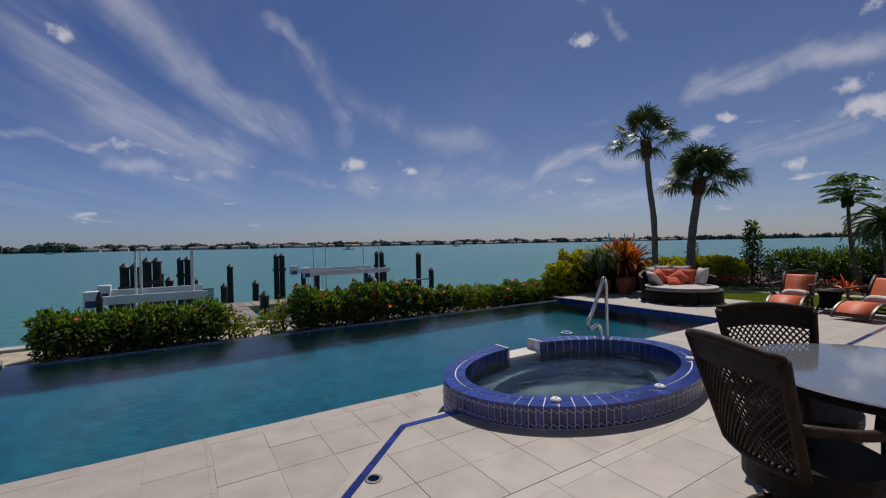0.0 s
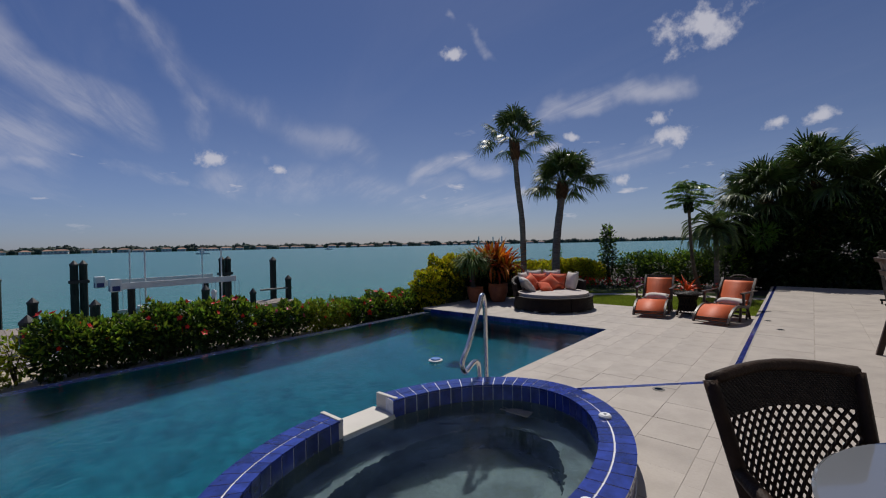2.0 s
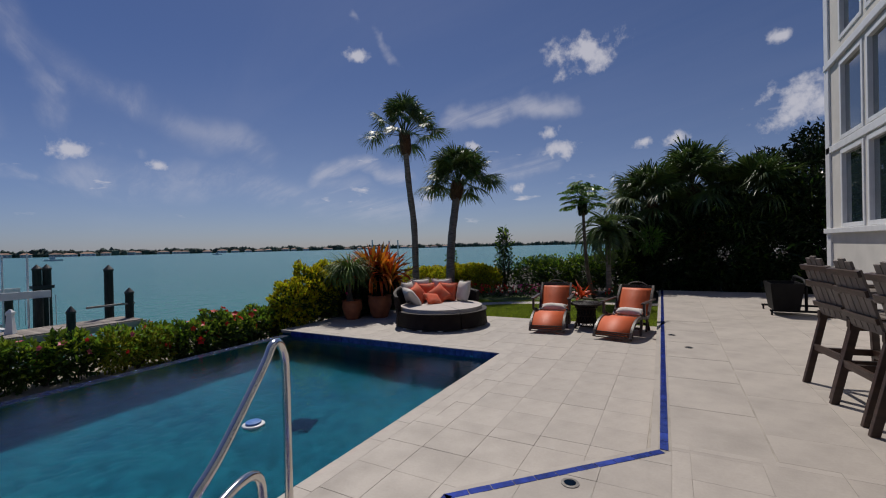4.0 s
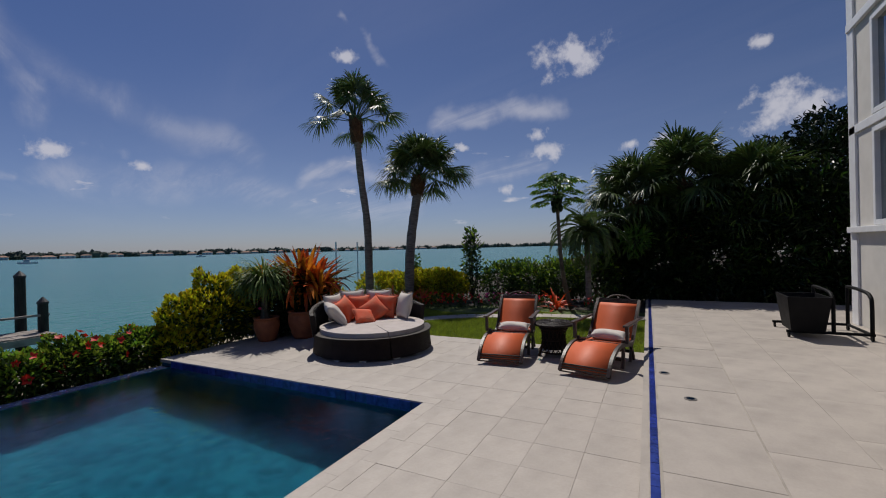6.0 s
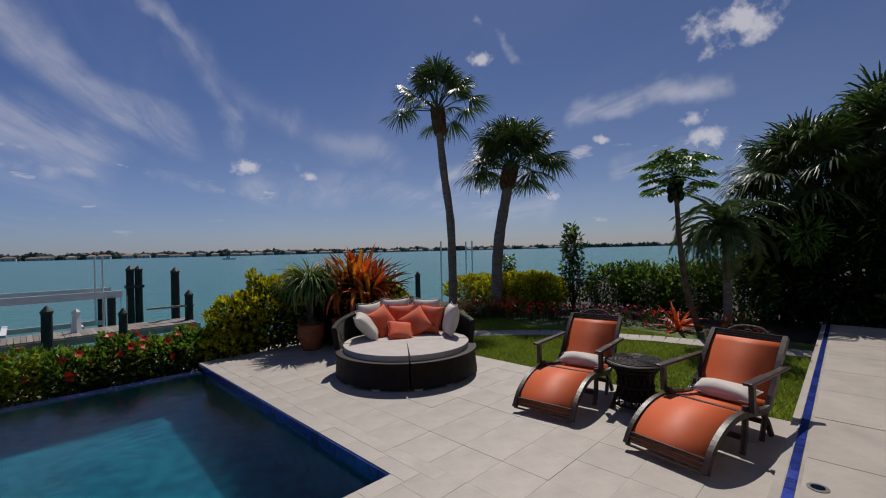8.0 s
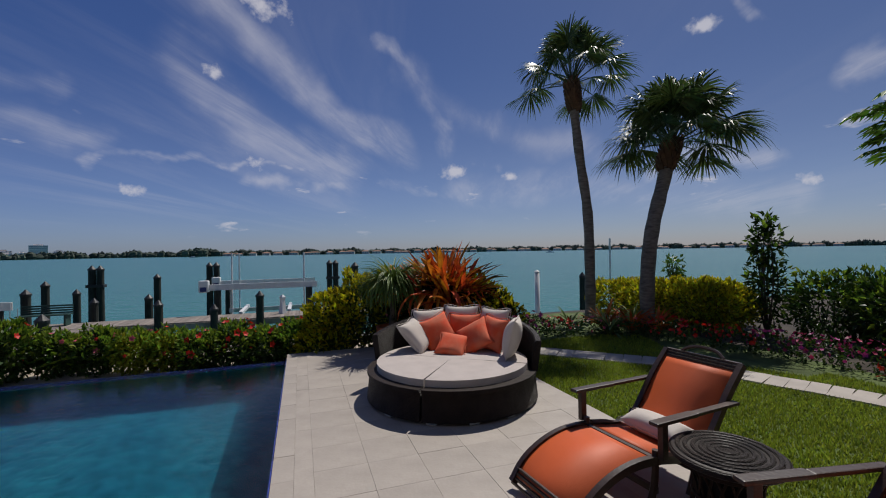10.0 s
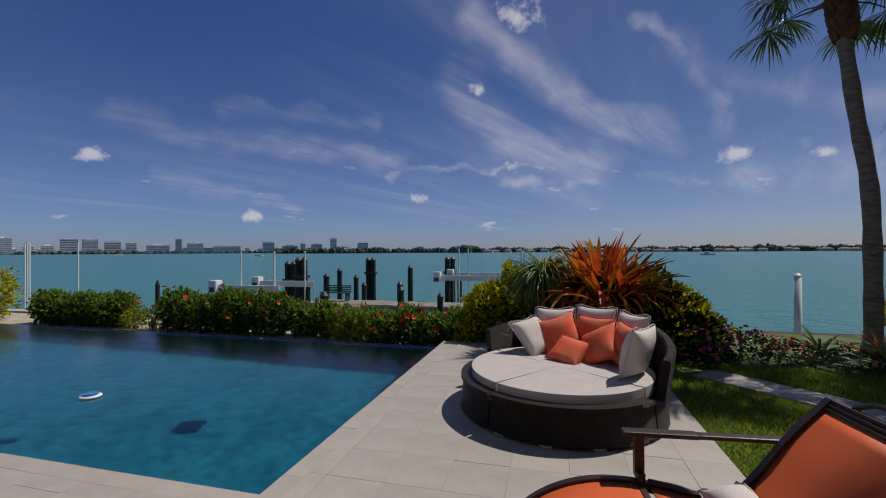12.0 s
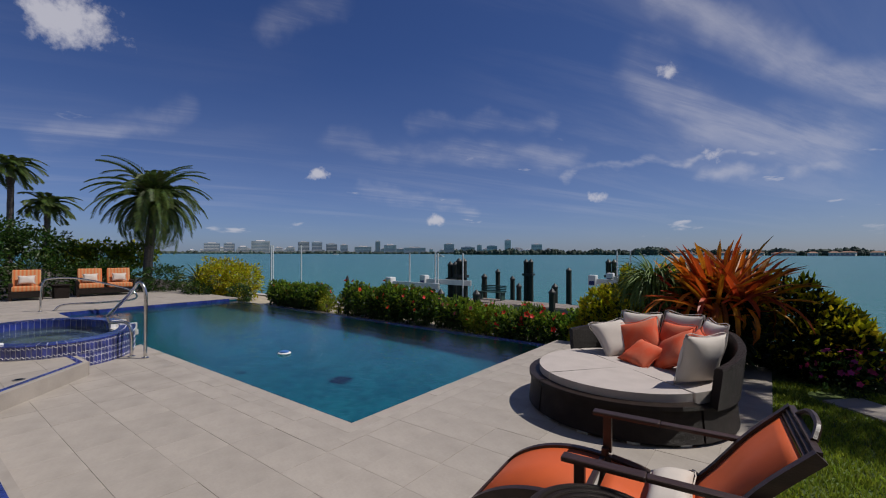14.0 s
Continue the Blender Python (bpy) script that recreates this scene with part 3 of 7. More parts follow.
# lower deck base and raised deck base
SX0_, SX1_ = SPA_C[0] - SPA_A + 0.12, SPA_C[0] + SPA_A - 0.12
bm = boxes(((XR + 0.3, -2.2, -0.6), (GR, 4.8, -0.003)), ((-17.2, -2.2, -0.6), (XL - 0.3, 4.8, -0.003)), ((XL - 0.3, -2.2, -0.6), (SX0_, -0.3, -0.003)), ((SX1_, -2.2, -0.6), (XR + 0.3, -0.3, -0.003)),
           ((XR + 0.002, -0.3, -0.05), (XR + 0.3, 4.8, -0.003)), ((XL - 0.3, -0.3, -0.05), (XL - 0.002, 4.8, -0.003)), ((XL - 0.002, -0.3, -0.05), (SX0_, -0.002, -0.003)), ((SX1_, -0.3, -0.05), (XR + 0.002, -0.002, -0.003)))
# corners between the spa and the pool edge
CORNERS = []
for sg in (-1, 1):
    a0 = math.acos(0.914)
    arc = [ell(math.pi / 2 - sg * (math.pi / 2 - a0 - (math.asin(0.93) - a0) * k / 8), SPA_A - 0.06, SPA_B - 0.06) for k in range(9)]
    CORNERS.append(arc + [(SPA_C[0] + sg * 0.40, -0.002), (SX0_ if sg < 0 else SX1_, -0.002)])
    prism(bm, CORNERS[-1] if sg < 0 else CORNERS[-1][::-1], -0.05, -0.003)
floor_low = structure("pavement", bm, M["grout"], "sand-coloured joints of the lower pool deck", "deck")
EDGE = [(-16.2, -2.25), (-9.2, -2.25), (-7.99, -1.09), (-7.36, -1.11)] + [ell(math.pi + math.pi * k / 24, SPA_A - 0.1, SPA_B - 0.1) for k in range(25)] + [(-4.52, -1.13), (-3.89, -1.12), (-2.74, -2.235), (8.3, -2.03)]
bm = bmesh.new()
prism(bm, EDGE + [(8.3, -9.0), (-16.2, -9.0)], -0.5, RAISED - 0.003)
floor_high = structure("raised_pavement", bm, M["grout"], "sand-coloured joints of the raised terrace", "terrace")

# spa: shell, plaster bowl, water
spa = thing("spa", Matrix(), "oval raised spa with blue glazed tiles beside the pool", "spa")
SEG = 68
A0 = [2 * math.pi * k / SEG + math.pi / 2 + math.pi / SEG for k in range(SEG)]
IN_A, IN_B = SPA_A - 0.205, SPA_B - 0.205
GAP = (0, SEG - 1, 1, SEG - 2)        # tiles left out for the spillway


def ring_wall(bm, ra0, rb0, ra1, rb1, z0, z1, skip=()):
    """The wall between two ellipses, open at the skipped segments."""
    for k in range(SEG):
        if k in skip:
            continue
        a, b = A0[k - 1], A0[k]
        q = [ell(a, ra0, rb0), ell(b, ra0, rb0), ell(b, ra1, rb1), ell(a, ra1, rb1)]
        lo = [bm.verts.new((x, y, z0)) for x, y in q]
        hi = [bm.verts.new((x, y, z1)) for x, y in q]
        bm.faces.new(lo[::-1])
        bm.faces.new(hi)
        for i in range(4):
            bm.faces.new((lo[i], lo[(i + 1) % 4], hi[(i + 1) % 4], hi[i]))
    bmesh.ops.remove_doubles(bm, verts=bm.verts[:], dist=0.0005)
    return bm


bm = ring_wall(bmesh.new(), SPA_A - 0.001, SPA_B - 0.001, IN_A + 0.001, IN_B + 0.001, -0.9, 0.235)
part("lower_wall", bm, M["tile_grout"], spa)
bm = ring_wall(bmesh.new(), SPA_A - 0.001, SPA_B - 0.001, IN_A + 0.001, IN_B + 0.001, 0.235, SPA_Z - 0.001, GAP)
part("upper_wall", bm, M["tile_grout"], spa)
bm = bmesh.new()
prof = ((IN_A, IN_B, 0.20), (IN_A, IN_B, -0.12), (IN_A - 0.26, IN_B - 0.22, -0.14), (IN_A - 0.28, IN_B - 0.24, -0.48), (0.02, 0.02, -0.5))
rings = [[bm.verts.new((*ell(a, ra, rb), z)) for a in A0] for ra, rb, z in prof]
for r0, r1 in zip(rings, rings[1:]):
    for k in range(SEG):
        bm.faces.new((r0[k - 1], r0[k], r1[k], r1[k - 1]))
bm.faces.new(rings[-1])
part("bowl", bm, M["spa_plaster"], spa, "grey-blue plaster bowl with a bench")
sw = put("water_surface", [(*ell(a, IN_A, IN_B), 0.24) for a in A0], [tuple(range(SEG))], M["spa_water"], spa, "clear rippled water")
sw.visible_shadow = False
# spillway slab and its white cheeks
gx0, gx1 = ell(A0[SEG - 3], SPA_A, SPA_B)[0], ell(A0[1], SPA_A, SPA_B)[0]
gx0, gx1 = min(gx0, gx1), max(gx0, gx1)
bm = boxes(((gx0 + 0.02, SPA_C[1] + IN_B - 0.03, 0.16), (gx1 - 0.02, SPA_C[1] + SPA_B + 0.05, 0.252)))
part("spillway", bm, M["stucco"], spa, "white stone spillway lip", bevel=0.01)
for gx in (gx0, gx1):
    bm = boxes(((gx - 0.018, SPA_C[1] + IN_B - 0.02, 0.22), (gx + 0.018, SPA_C[1] + SPA_B + 0.02, SPA_Z + 0.012)))
    part("cheek", bm, M["stucco"], spa, "white stone cheek", bevel=0.006)


def wedge(name, a, b, ra0, rb0, ra1, rb1, z0, z1, material, parent):
    g = 0.0055
    da = g / max(ra0, rb0)
    q = [ell(a + da, ra0, rb0), ell(b - da, ra0, rb0), ell(b - da, ra1, rb1), ell(a + da, ra1, rb1)]
    v = [(x, y, z0) for x, y in q] + [(x, y, z1) for x, y in q]
    return put(name, v, [(3, 2, 1, 0), (4, 5, 6, 7), (0, 1, 5, 4), (1, 2, 6, 5), (2, 3, 7, 6), (3, 0, 4, 7)], material, parent)


for k in range(SEG):
    a, b = A0[k - 1], A0[k]
    if k not in GAP:
        wedge("rim_tile", a, b, SPA_A + 0.012, SPA_B + 0.012, SPA_A - 0.110, SPA_B - 0.110, SPA_Z - 0.012, SPA_Z + 0.004, M["blue_tile"], spa)
        wedge("rim_tile", a, b, SPA_A - 0.122, SPA_B - 0.122, IN_A - 0.008, IN_B - 0.008, SPA_Z - 0.012, SPA_Z + 0.004, M["blue_tile"], spa)
        wedge("inner_tile", a, b, IN_A + 0.012, IN_B + 0.012, IN_A - 0.004, IN_B - 0.004, 0.20, SPA_Z - 0.016, M["blue_tile"], spa)
    mid = (a + b) / 2
    for u, v in ((a, mid), (mid, b)):
        if k not in GAP:
            wedge("face_tile", u, v, SPA_A + 0.004, SPA_B + 0.004, SPA_A - 0.012, SPA_B - 0.012, 0.19, SPA_Z - 0.016, M["spa_face_tile"], spa)
        if math.sin(mid) > -0.35:
            wedge("lower_tile", u, v, SPA_A + 0.004, SPA_B + 0.004, SPA_A - 0.012, SPA_B - 0.012, 0.0, 0.184, M["spa_face_tile"], spa)

for zc in (0.325, 0.215, 0.13, 0.035):
    for k in range(SEG):
        a, b = A0[k - 1], A0[k]
        if (k in GAP and zc > 0.19) or (zc < 0.19 and math.sin((a + b) / 2) < -0.3):
            continue
        pts = []
        for i in range(13):
            u = i / 12
            pts.append((*ell(a + (b - a) * u, SPA_A + 0.006, SPA_B + 0.006), zc + 0.011 * math.sin(4 * math.pi * u)))
        part("wave_inlay", tube(bmesh.new(), pts, 0.0035, 4, False), M["tile_grout"], spa)

# ---------- lawn, path ----------
bm = boxes(((GR + 0.002, -2.14, -0.2), (7.3, 7.0, -0.03)))
lawn = structure("lawn", bm, M["lawn_soil"], "short green lawn beside the deck", "lawn")
WAY = smooth_path([(3.7, 3.75, 0), (4.5, 2.95, 0), (5.35, 2.05, 0), (5.75, 1.1, 0), (6.1, 0.2, 0), (6.25, -0.9, 0), (6.4, -2.1, 0)], 5)


def beside(p, q, w):
    d = (q - p).normalized()
    return Vector((-d.y, d.x, 0)) * w


path_thing = thing("garden_path", Matrix(), "pale stone slab path curving across the lawn", "path", kind="structure")
for i in range(len(WAY) - 1):
    p, q = WAY[i], WAY[i + 1]
    s, e = beside(p, q, 0.24), beside(WAY[i], WAY[min(i + 1, len(WAY) - 1)], 0.24)
    p2 = p + (q - p) * 0.97
    bm = prism(bmesh.new(), [(p - s).xy, (p2 - e).xy, (p2 + e).xy, (p + s).xy], -0.05, -0.012 + 0.002 * (i % 3))
    part("paving_slab", bm, M["travertine"], path_thing)

rng = np.random.default_rng(5)


def blades(name, area, n, height, parent_ok):
    """Grass blades as one mesh of upright slivers."""
    x0, x1, y0, y1 = area
    p = np.c_[rng.uniform(x0, x1, n), rng.uniform(y0, y1, n)]
    keep = np.array([parent_ok(*q) for q in p])
    p = p[keep]
    n = len(p)
    a = rng.uniform(0, 2 * np.pi, n)
    h = height * rng.uniform(0.5, 1.2, n)
    w = 0.008
    lean = rng.normal(0, 0.35, (n, 2)) * h[:, None]
    base = np.c_[p, np.full(n, -0.032)]
    dx = np.c_[np.cos(a), np.sin(a), np.zeros(n)] * w
    tip = base + np.c_[lean, h]
    v = np.stack([base - dx, base + dx, tip], 1).reshape(-1, 3)
    f = np.arange(n * 3).reshape(-1, 3)
    ob = put(name, v, f, M["grass"])
    return tagged(ob, "short mown green grass blades", "grass", kind="stuff")


WAYP = np.array([w.xy for w in WAY])
blades("grass", (GR + 0.01, 7.0, -2.1, 4.2), 100000, 0.045,
       lambda x, y: np.min((WAYP[:, 0] - x) ** 2 + (WAYP[:, 1] - y) ** 2) > 0.085 and x < 6.1 + 0.25 * math.sin(y * 2) + (0.4 if y < 1 else 0) and y < 5.6 - 0.45 * x + 1.2)

# ---------- furniture ----------


def cushion_mesh(w, d, h, bulge=1.0, n=14, pinch=0.12):
    """A stuffed pillow lying flat: pinched corners, swollen middle, uneven top."""
    bm = bmesh.new()
    grid = {}
    for s in (1, -1):
        for i in range(n + 1):
            for j in range(n + 1):
                u, v = 2 * i / n - 1, 2 * j / n - 1
                edge = i in (0, n) or j in (0, n)
                if s < 0 and edge:
                    grid[s, i, j] = grid[1, i, j]
                    continue
                pu = u * (1 - pinch * (1 - abs(v)) * 0.0 - pinch * (1 - v * v) * abs(u) ** 3)
                pv = v * (1 - pinch * (1 - u * u) * abs(v) ** 3)
                t = max(0.0, (1 - abs(u) ** 2.6)) ** 0.55 * max(0.0, (1 - abs(v) ** 2.6)) ** 0.55
                t *= 1 + 0.10 * math.sin(3.1 * u + 2 * v) * math.cos(2.3 * v - u)
                grid[s, i, j] = bm.verts.new((pu * w / 2, pv * d / 2, s * t * h / 2 * bulge))
        for i in range(n):
            for j in range(n):
                q = [grid[s, i, j], grid[s, i + 1, j], grid[s, i + 1, j + 1], grid[s, i, j + 1]]
                bm.faces.new(q if s > 0 else q[::-1])
    return bm


def pillow(name, m, w, d, h, material, label, group=""):
    t = thing(name, m, label, "pillow", group)
    part("cover", cushion_mesh(w, d, h), material, t, smooth=True)
    bm = bmesh.new()
    e = [(-1, -1), (0, -0.9), (1, -1), (0.9, 0), (1, 1), (0, 0.9), (-1, 1), (-0.9, 0), (-1, -1)]
    tube(bm, smooth_path([(x * w / 2, y * d / 2, 0) for x, y in e], 3), 0.004, 5)
    part("piping", bm, material, t, smooth=True)
    return t


def sector(bm, r0, r1, a0, a1, z0, z1, n=30, flare=0.0):
    """A curved wall or a disc sector between two radii."""
    rows = []
    for k in range(n + 1):
        a = a0 + (a1 - a0) * k / n
        c, s = math.cos(a), math.sin(a)
        rows.append([bm.verts.new((r * c, r * s, z)) for r, z in ((r0, z0), (r1, z0), (r1 + flare, z1), (r0 + flare, z1))])
    for p, q in zip(rows, rows[1:]):
        for i in range(4):
            bm.faces.new((p[i], q[i], q[(i + 1) % 4], p[(i + 1) % 4]))
    bm.faces.new(rows[0])
    bm.faces.new(rows[-1][::-1])
    return bm


BED = (1.89, 2.04)
FRONT = radians(-128)
bed = thing("daybed", pose(BED[0], BED[1], 0) @ Matrix.Diagonal((0.98, 0.98, 1, 1)), "round dark brown wicker daybed with pale grey cushions on the deck", "daybed")
D2 = math.pi / 2
for a0, a1 in ((FRONT - D2 + 0.012, FRONT - 0.012), (FRONT + 0.012, FRONT + D2 - 0.012)):
    part("base", sector(bmesh.new(), 0.04, 1.0, a0, a1, 0.03, 0.30, 24, -0.03), M["wicker_dark"], bed, bevel=0.012)
    part("rim", sector(bmesh.new(), 0.88, 0.995, a0, a1, 0.30, 0.335, 24), M["wicker_dark"], bed, bevel=0.012)
    part("seat_cushion", sector(bmesh.new(), 0.002, 0.885, a0, a1, 0.305, 0.405, 24), M["cushion"], bed, "pale grey seat cushion", bevel=0.03)
part("base", sector(bmesh.new(), 0.04, 1.0, FRONT + D2 + 0.012, FRONT + 3 * D2 - 0.012, 0.03, 0.30, 40, -0.03), M["wicker_dark"], bed, bevel=0.012)
part("seat_cushion", sector(bmesh.new(), 0.002, 0.885, FRONT + D2 + 0.02, FRONT + 3 * D2 - 0.02, 0.305, 0.405, 40), M["cushion"], bed, "pale grey seat cushion", bevel=0.03)
bm = bmesh.new()
B0, B1, NB = FRONT + radians(98), FRONT + radians(272), 44
rows = []
for k in range(NB + 1):
    a = B0 + (B1 - B0) * k / NB
    t = min(k, NB - k) / NB
    top = 0.63 + 0.16 * min(1, t * 3.2)
    c, s = math.cos(a), math.sin(a)
    rows.append([bm.verts.new((r * c, r * s, z)) for r, z in ((0.93, 0.30), (1.0, 0.28), (1.05, top - 0.02), (1.04, top), (0.985, top), (0.97, top - 0.02))])
for p, q in zip(rows, rows[1:]):
    for i in range(6):
        bm.faces.new((p[i], q[i], q[(i + 1) % 6], p[(i + 1) % 6]))
bm.faces.new(rows[0])
bm.faces.new(rows[-1][::-1])
part("backrest", bm, M["wicker_dark"], bed, "curved woven backrest")
for k in range(7):
    a = FRONT + radians(-75 + k * 25 + (6 if k > 2 else 0))
    bm = boxes(((0.90, -0.05, 0.0), (0.975, 0.05, 0.03)))
    bmesh.ops.rotate(bm, verts=bm.verts[:], matrix=Matrix.Rotation(a, 3, "Z"))
    part("foot", bm, M["galvanised"], bed, "pale metal foot")


def bed_pillow(ang, rad, z, w, tilt, spin, material, label, h=0.16, yaw=0.0):
    a = FRONT + math.pi + radians(ang)
    m = Matrix.Translation((BED[0] + rad * math.cos(a), BED[1] + rad * math.sin(a), z)) @ Matrix.Rotation(a - math.pi / 2 + radians(yaw), 4, "Z") @ Matrix.Rotation(radians(tilt), 4, "X") @ Matrix.Rotation(radians(spin), 4, "Z")
    return pillow("scatter_pillow", m, w, w, h, material, label, "pillows on the daybed")


CR, ORG = "square pale cream scatter pillow leaning on the daybed", "square coral orange patterned scatter pillow on the daybed"
bed_pillow(62, 0.64, 0.58, 0.48, 48, 8, M["pillow_cream"], CR, 0.2, 22)
bed_pillow(40, 0.80, 0.66, 0.45, 74, 0, M["pillow_cream"], CR)
bed_pillow(9, 0.83, 0.68, 0.48, 76, 0, M["pillow_cream"], CR)
bed_pillow(-24, 0.82, 0.67, 0.47, 75, 0, M["pillow_cream"], CR)
bed_pillow(-68, 0.72, 0.63, 0.48, 76, 2, M["pillow_cream"], CR, 0.2, -18)
bed_pillow(36, 0.58, 0.61, 0.45, 58, 20, M["pillow_orange"], ORG)
bed_pillow(4, 0.66, 0.62, 0.43, 68, 0, M["pillow_orange"], ORG)
bed_pillow(-36, 0.64, 0.61, 0.44, 70, -4, M["pillow_orange"], ORG)
bed_pillow(-18, 0.48, 0.57, 0.45, 52, 38, M["pillow_orange"], ORG)
bed_pillow(16, 0.28, 0.50, 0.37, 34, -14, M["pillow_orange"], "small oblong coral orange pillow lying on the daybed cushion", 0.14)

# planter's lounge chair: x from foot to back, y across
CURVE = smooth_path([(0, 0, 0.055), (0.10, 0, 0.18), (0.26, 0, 0.275), (0.45, 0, 0.325), (0.66, 0, 0.325), (0.90, 0, 0.285), (1.10, 0, 0.275), (1.22, 0, 0.375), (1.40, 0, 0.61), (1.58, 0, 0.80)], 4)


def lounger(m, label):
    t = thing("lounge_chair", m, label, "lounge chair", "orange lounge chairs")
    hw = 0.30

    def strip(pts, y0, y1, up_, dn, z=0.0):
        bm = bmesh.new()
        rows = []
        for i, p in enumerate(pts):
            d = (pts[min(i + 1, len(pts) - 1)] - pts[max(i - 1, 0)]).normalized()
            nn = Vector((-d.z, 0, d.x))
            rows.append([bm.verts.new(Vector((p.x, y, p.z)) + nn * o) for y, o in ((y0, dn), (y1, dn), (y1, up_), (y0, up_))])
        for p, q in zip(rows, rows[1:]):
            for i in range(4):
                bm.faces.new((p[i], q[i], q[(i + 1) % 4], p[(i + 1) % 4]))
        bm.faces.new(rows[0])
        bm.faces.new(rows[-1][::-1])
        return bm
    n = len(CURVE)
    cut = next(i for i, p in enumerate(CURVE) if p.x > 0.68)
    cut2 = next(i for i, p in enumerate(CURVE) if p.x > 1.16)
    part("leg_sling", strip(CURVE[1:cut], -hw + 0.02, hw - 0.02, 0.004, -0.002), M["sling_orange"], t, smooth=True)
    part("seat_sling", strip(CURVE[cut:cut2 + 1], -hw + 0.02, hw - 0.02, 0.004, -0.002), M["sling_orange"], t, smooth=True)
    part("back_sling", strip(CURVE[cut2:n - 1], -hw + 0.02, hw - 0.02, 0.004, -0.002), M["sling_orange"], t, smooth=True)
    for y in (-hw, hw):
        part("side_rail", strip(CURVE, y - 0.02, y + 0.02, 0.02, -0.03), M["teak_dark"], t)
        s = 1 if y > 0 else -1
        ya = y + s * 0.05
        bm = boxes(((0.60, ya - 0.035, 0.560), (0.98, ya + 0.035, 0.585)))
        box(bm, (0.98, ya - 0.028, 0.560), (1.42, ya + 0.028, 0.583))
        part("armrest", bm, M["teak_dark"], t, bevel=0.008)
        part("arm_post", boxes(((0.66, ya - 0.02, 0.34), (0.71, ya + 0.02, 0.562))), M["teak_dark"], t, bevel=0.005)
        bm = bmesh.new()
        tube(bm, smooth_path([(0.60, y, 0.02), (0.66, y, 0.16), (0.68, y, 0.38)], 4), 0.024, 6)
        part("front_leg", bm, M["teak_dark"], t)
        bm = bmesh.new()
        tube(bm, smooth_path([(0.72, y, 0.33), (0.92, y, 0.29), (1.08, y, 0.18), (1.18, y, 0.02)], 4), 0.024, 6)
        part("rear_leg", bm, M["teak_dark"], t)
        bm = bmesh.new()
        tube(bm, smooth_path([(0.98, y, 0.02), (1.06, y, 0.2), (1.16, y, 0.36)], 4), 0.02, 6)
        part("brace", bm, M["teak_dark"], t)
    part("stretcher", boxes(((0.67, -hw, 0.10), (0.70, hw, 0.14))), M["teak_dark"], t)
    part("stretcher", boxes(((1.10, -hw, 0.12), (1.13, hw, 0.16))), M["teak_dark"], t)
    for k in range(4):
        i = k * 0.018
        part("foot_slat", boxes(((-0.01 + i * 0.9, -hw, 0.045 + i * 1.6), (0.004 + i * 0.9, hw, 0.060 + i * 1.6))), M["teak_dark"], t)
    for k in range(3):
        i = k * 0.020
        part("top_slat", boxes(((1.565 - i * 0.7, -hw, 0.795 - i), (1.59 - i * 0.7, hw, 0.812 - i))), M["teak_dark"], t)
    part("knee_bar", boxes(((0.655, -hw, 0.315), (0.685, hw, 0.335))), M["teak_dark"], t)
    bm = bmesh.new()
    tube(bm, smooth_path([(1.585, -0.17, 0.81), (1.61, -0.1, 0.85), (1.615, 0, 0.862), (1.61, 0.1, 0.85), (1.585, 0.17, 0.81)], 4), 0.014, 6)
    part("crest", bm, M["teak_dark"], t, "arched top handle")
    pm = Matrix.Translation((1.05, 0, 0.355)) @ Matrix.Rotation(math.pi / 2, 4, "Z") @ Matrix.Rotation(radians(-14), 4, "X")
    pillow("lumbar_pillow", m @ pm, 0.52, 0.22, 0.14, M["pillow_cream"], "oblong cream lumbar pillow on an orange lounge chair", "lumbar pillows")
    return t


lounger(pose(1.63, -0.29, 0, 0, 0, 6), "reclined dark wood lounge chair with orange sling near the daybed")
lounger(pose(1.48, -1.43, 0, 0, 0, -11), "reclined dark wood lounge chair with orange sling near the terrace step")

# woven side table
st = thing("side_table", pose(2.52, -0.85, 0) @ Matrix.Diagonal((1, 1, 0.80, 1)), "dark brown woven round side table between lounge chairs", "side table")
bm = lathe(bmesh.new(), ((0.285, 0.56), (0.295, 0.572), (0.295, 0.60), (0.28, 0.612), (0.02, 0.616)), 40)
part("tabletop", bm, M["wicker_table"], st, smooth=True)
for r in (0.05, 0.09, 0.13, 0.17, 0.21, 0.25):
    bm = bmesh.new()
    tube(bm, [(r * math.cos(a), r * math.sin(a), 0.614) for a in np.linspace(0, 2 * math.pi, 33)], 0.015, 5, False)
    part("coil", bm, M["wicker_table"], st, smooth=True)
PR = ((0.24, 0.0), (0.20, 0.12), (0.17, 0.28), (0.175, 0.42), (0.22, 0.56))
for sgn in (1, -1):
    for k in range(18):
        a = 2 * math.pi * k / 18
        bm = bmesh.new()
        tube(bm, smooth_path([(r * math.cos(a + sgn * z * 1.3), r * math.sin(a + sgn * z * 1.3), max(z, 0.07)) for r, z in PR], 3), 0.008, 4)
        part("weave_strand", bm, M["wicker_chair"], st)
for r, z in ((0.222, 0.08), (0.172, 0.30), (0.20, 0.5)):
    bm = bmesh.new()
    tube(bm, [(r * math.cos(a), r * math.sin(a), z) for a in np.linspace(0, 2 * math.pi, 25)], 0.016, 5, False)
    part("hoop", bm, M["wicker_chair"], st)
bm = lathe(bmesh.new(), ((0.165, 0.12), (0.15, 0.28), (0.155, 0.42), (0.19, 0.55)), 20)
part("liner", bm, M["black_box"], st)
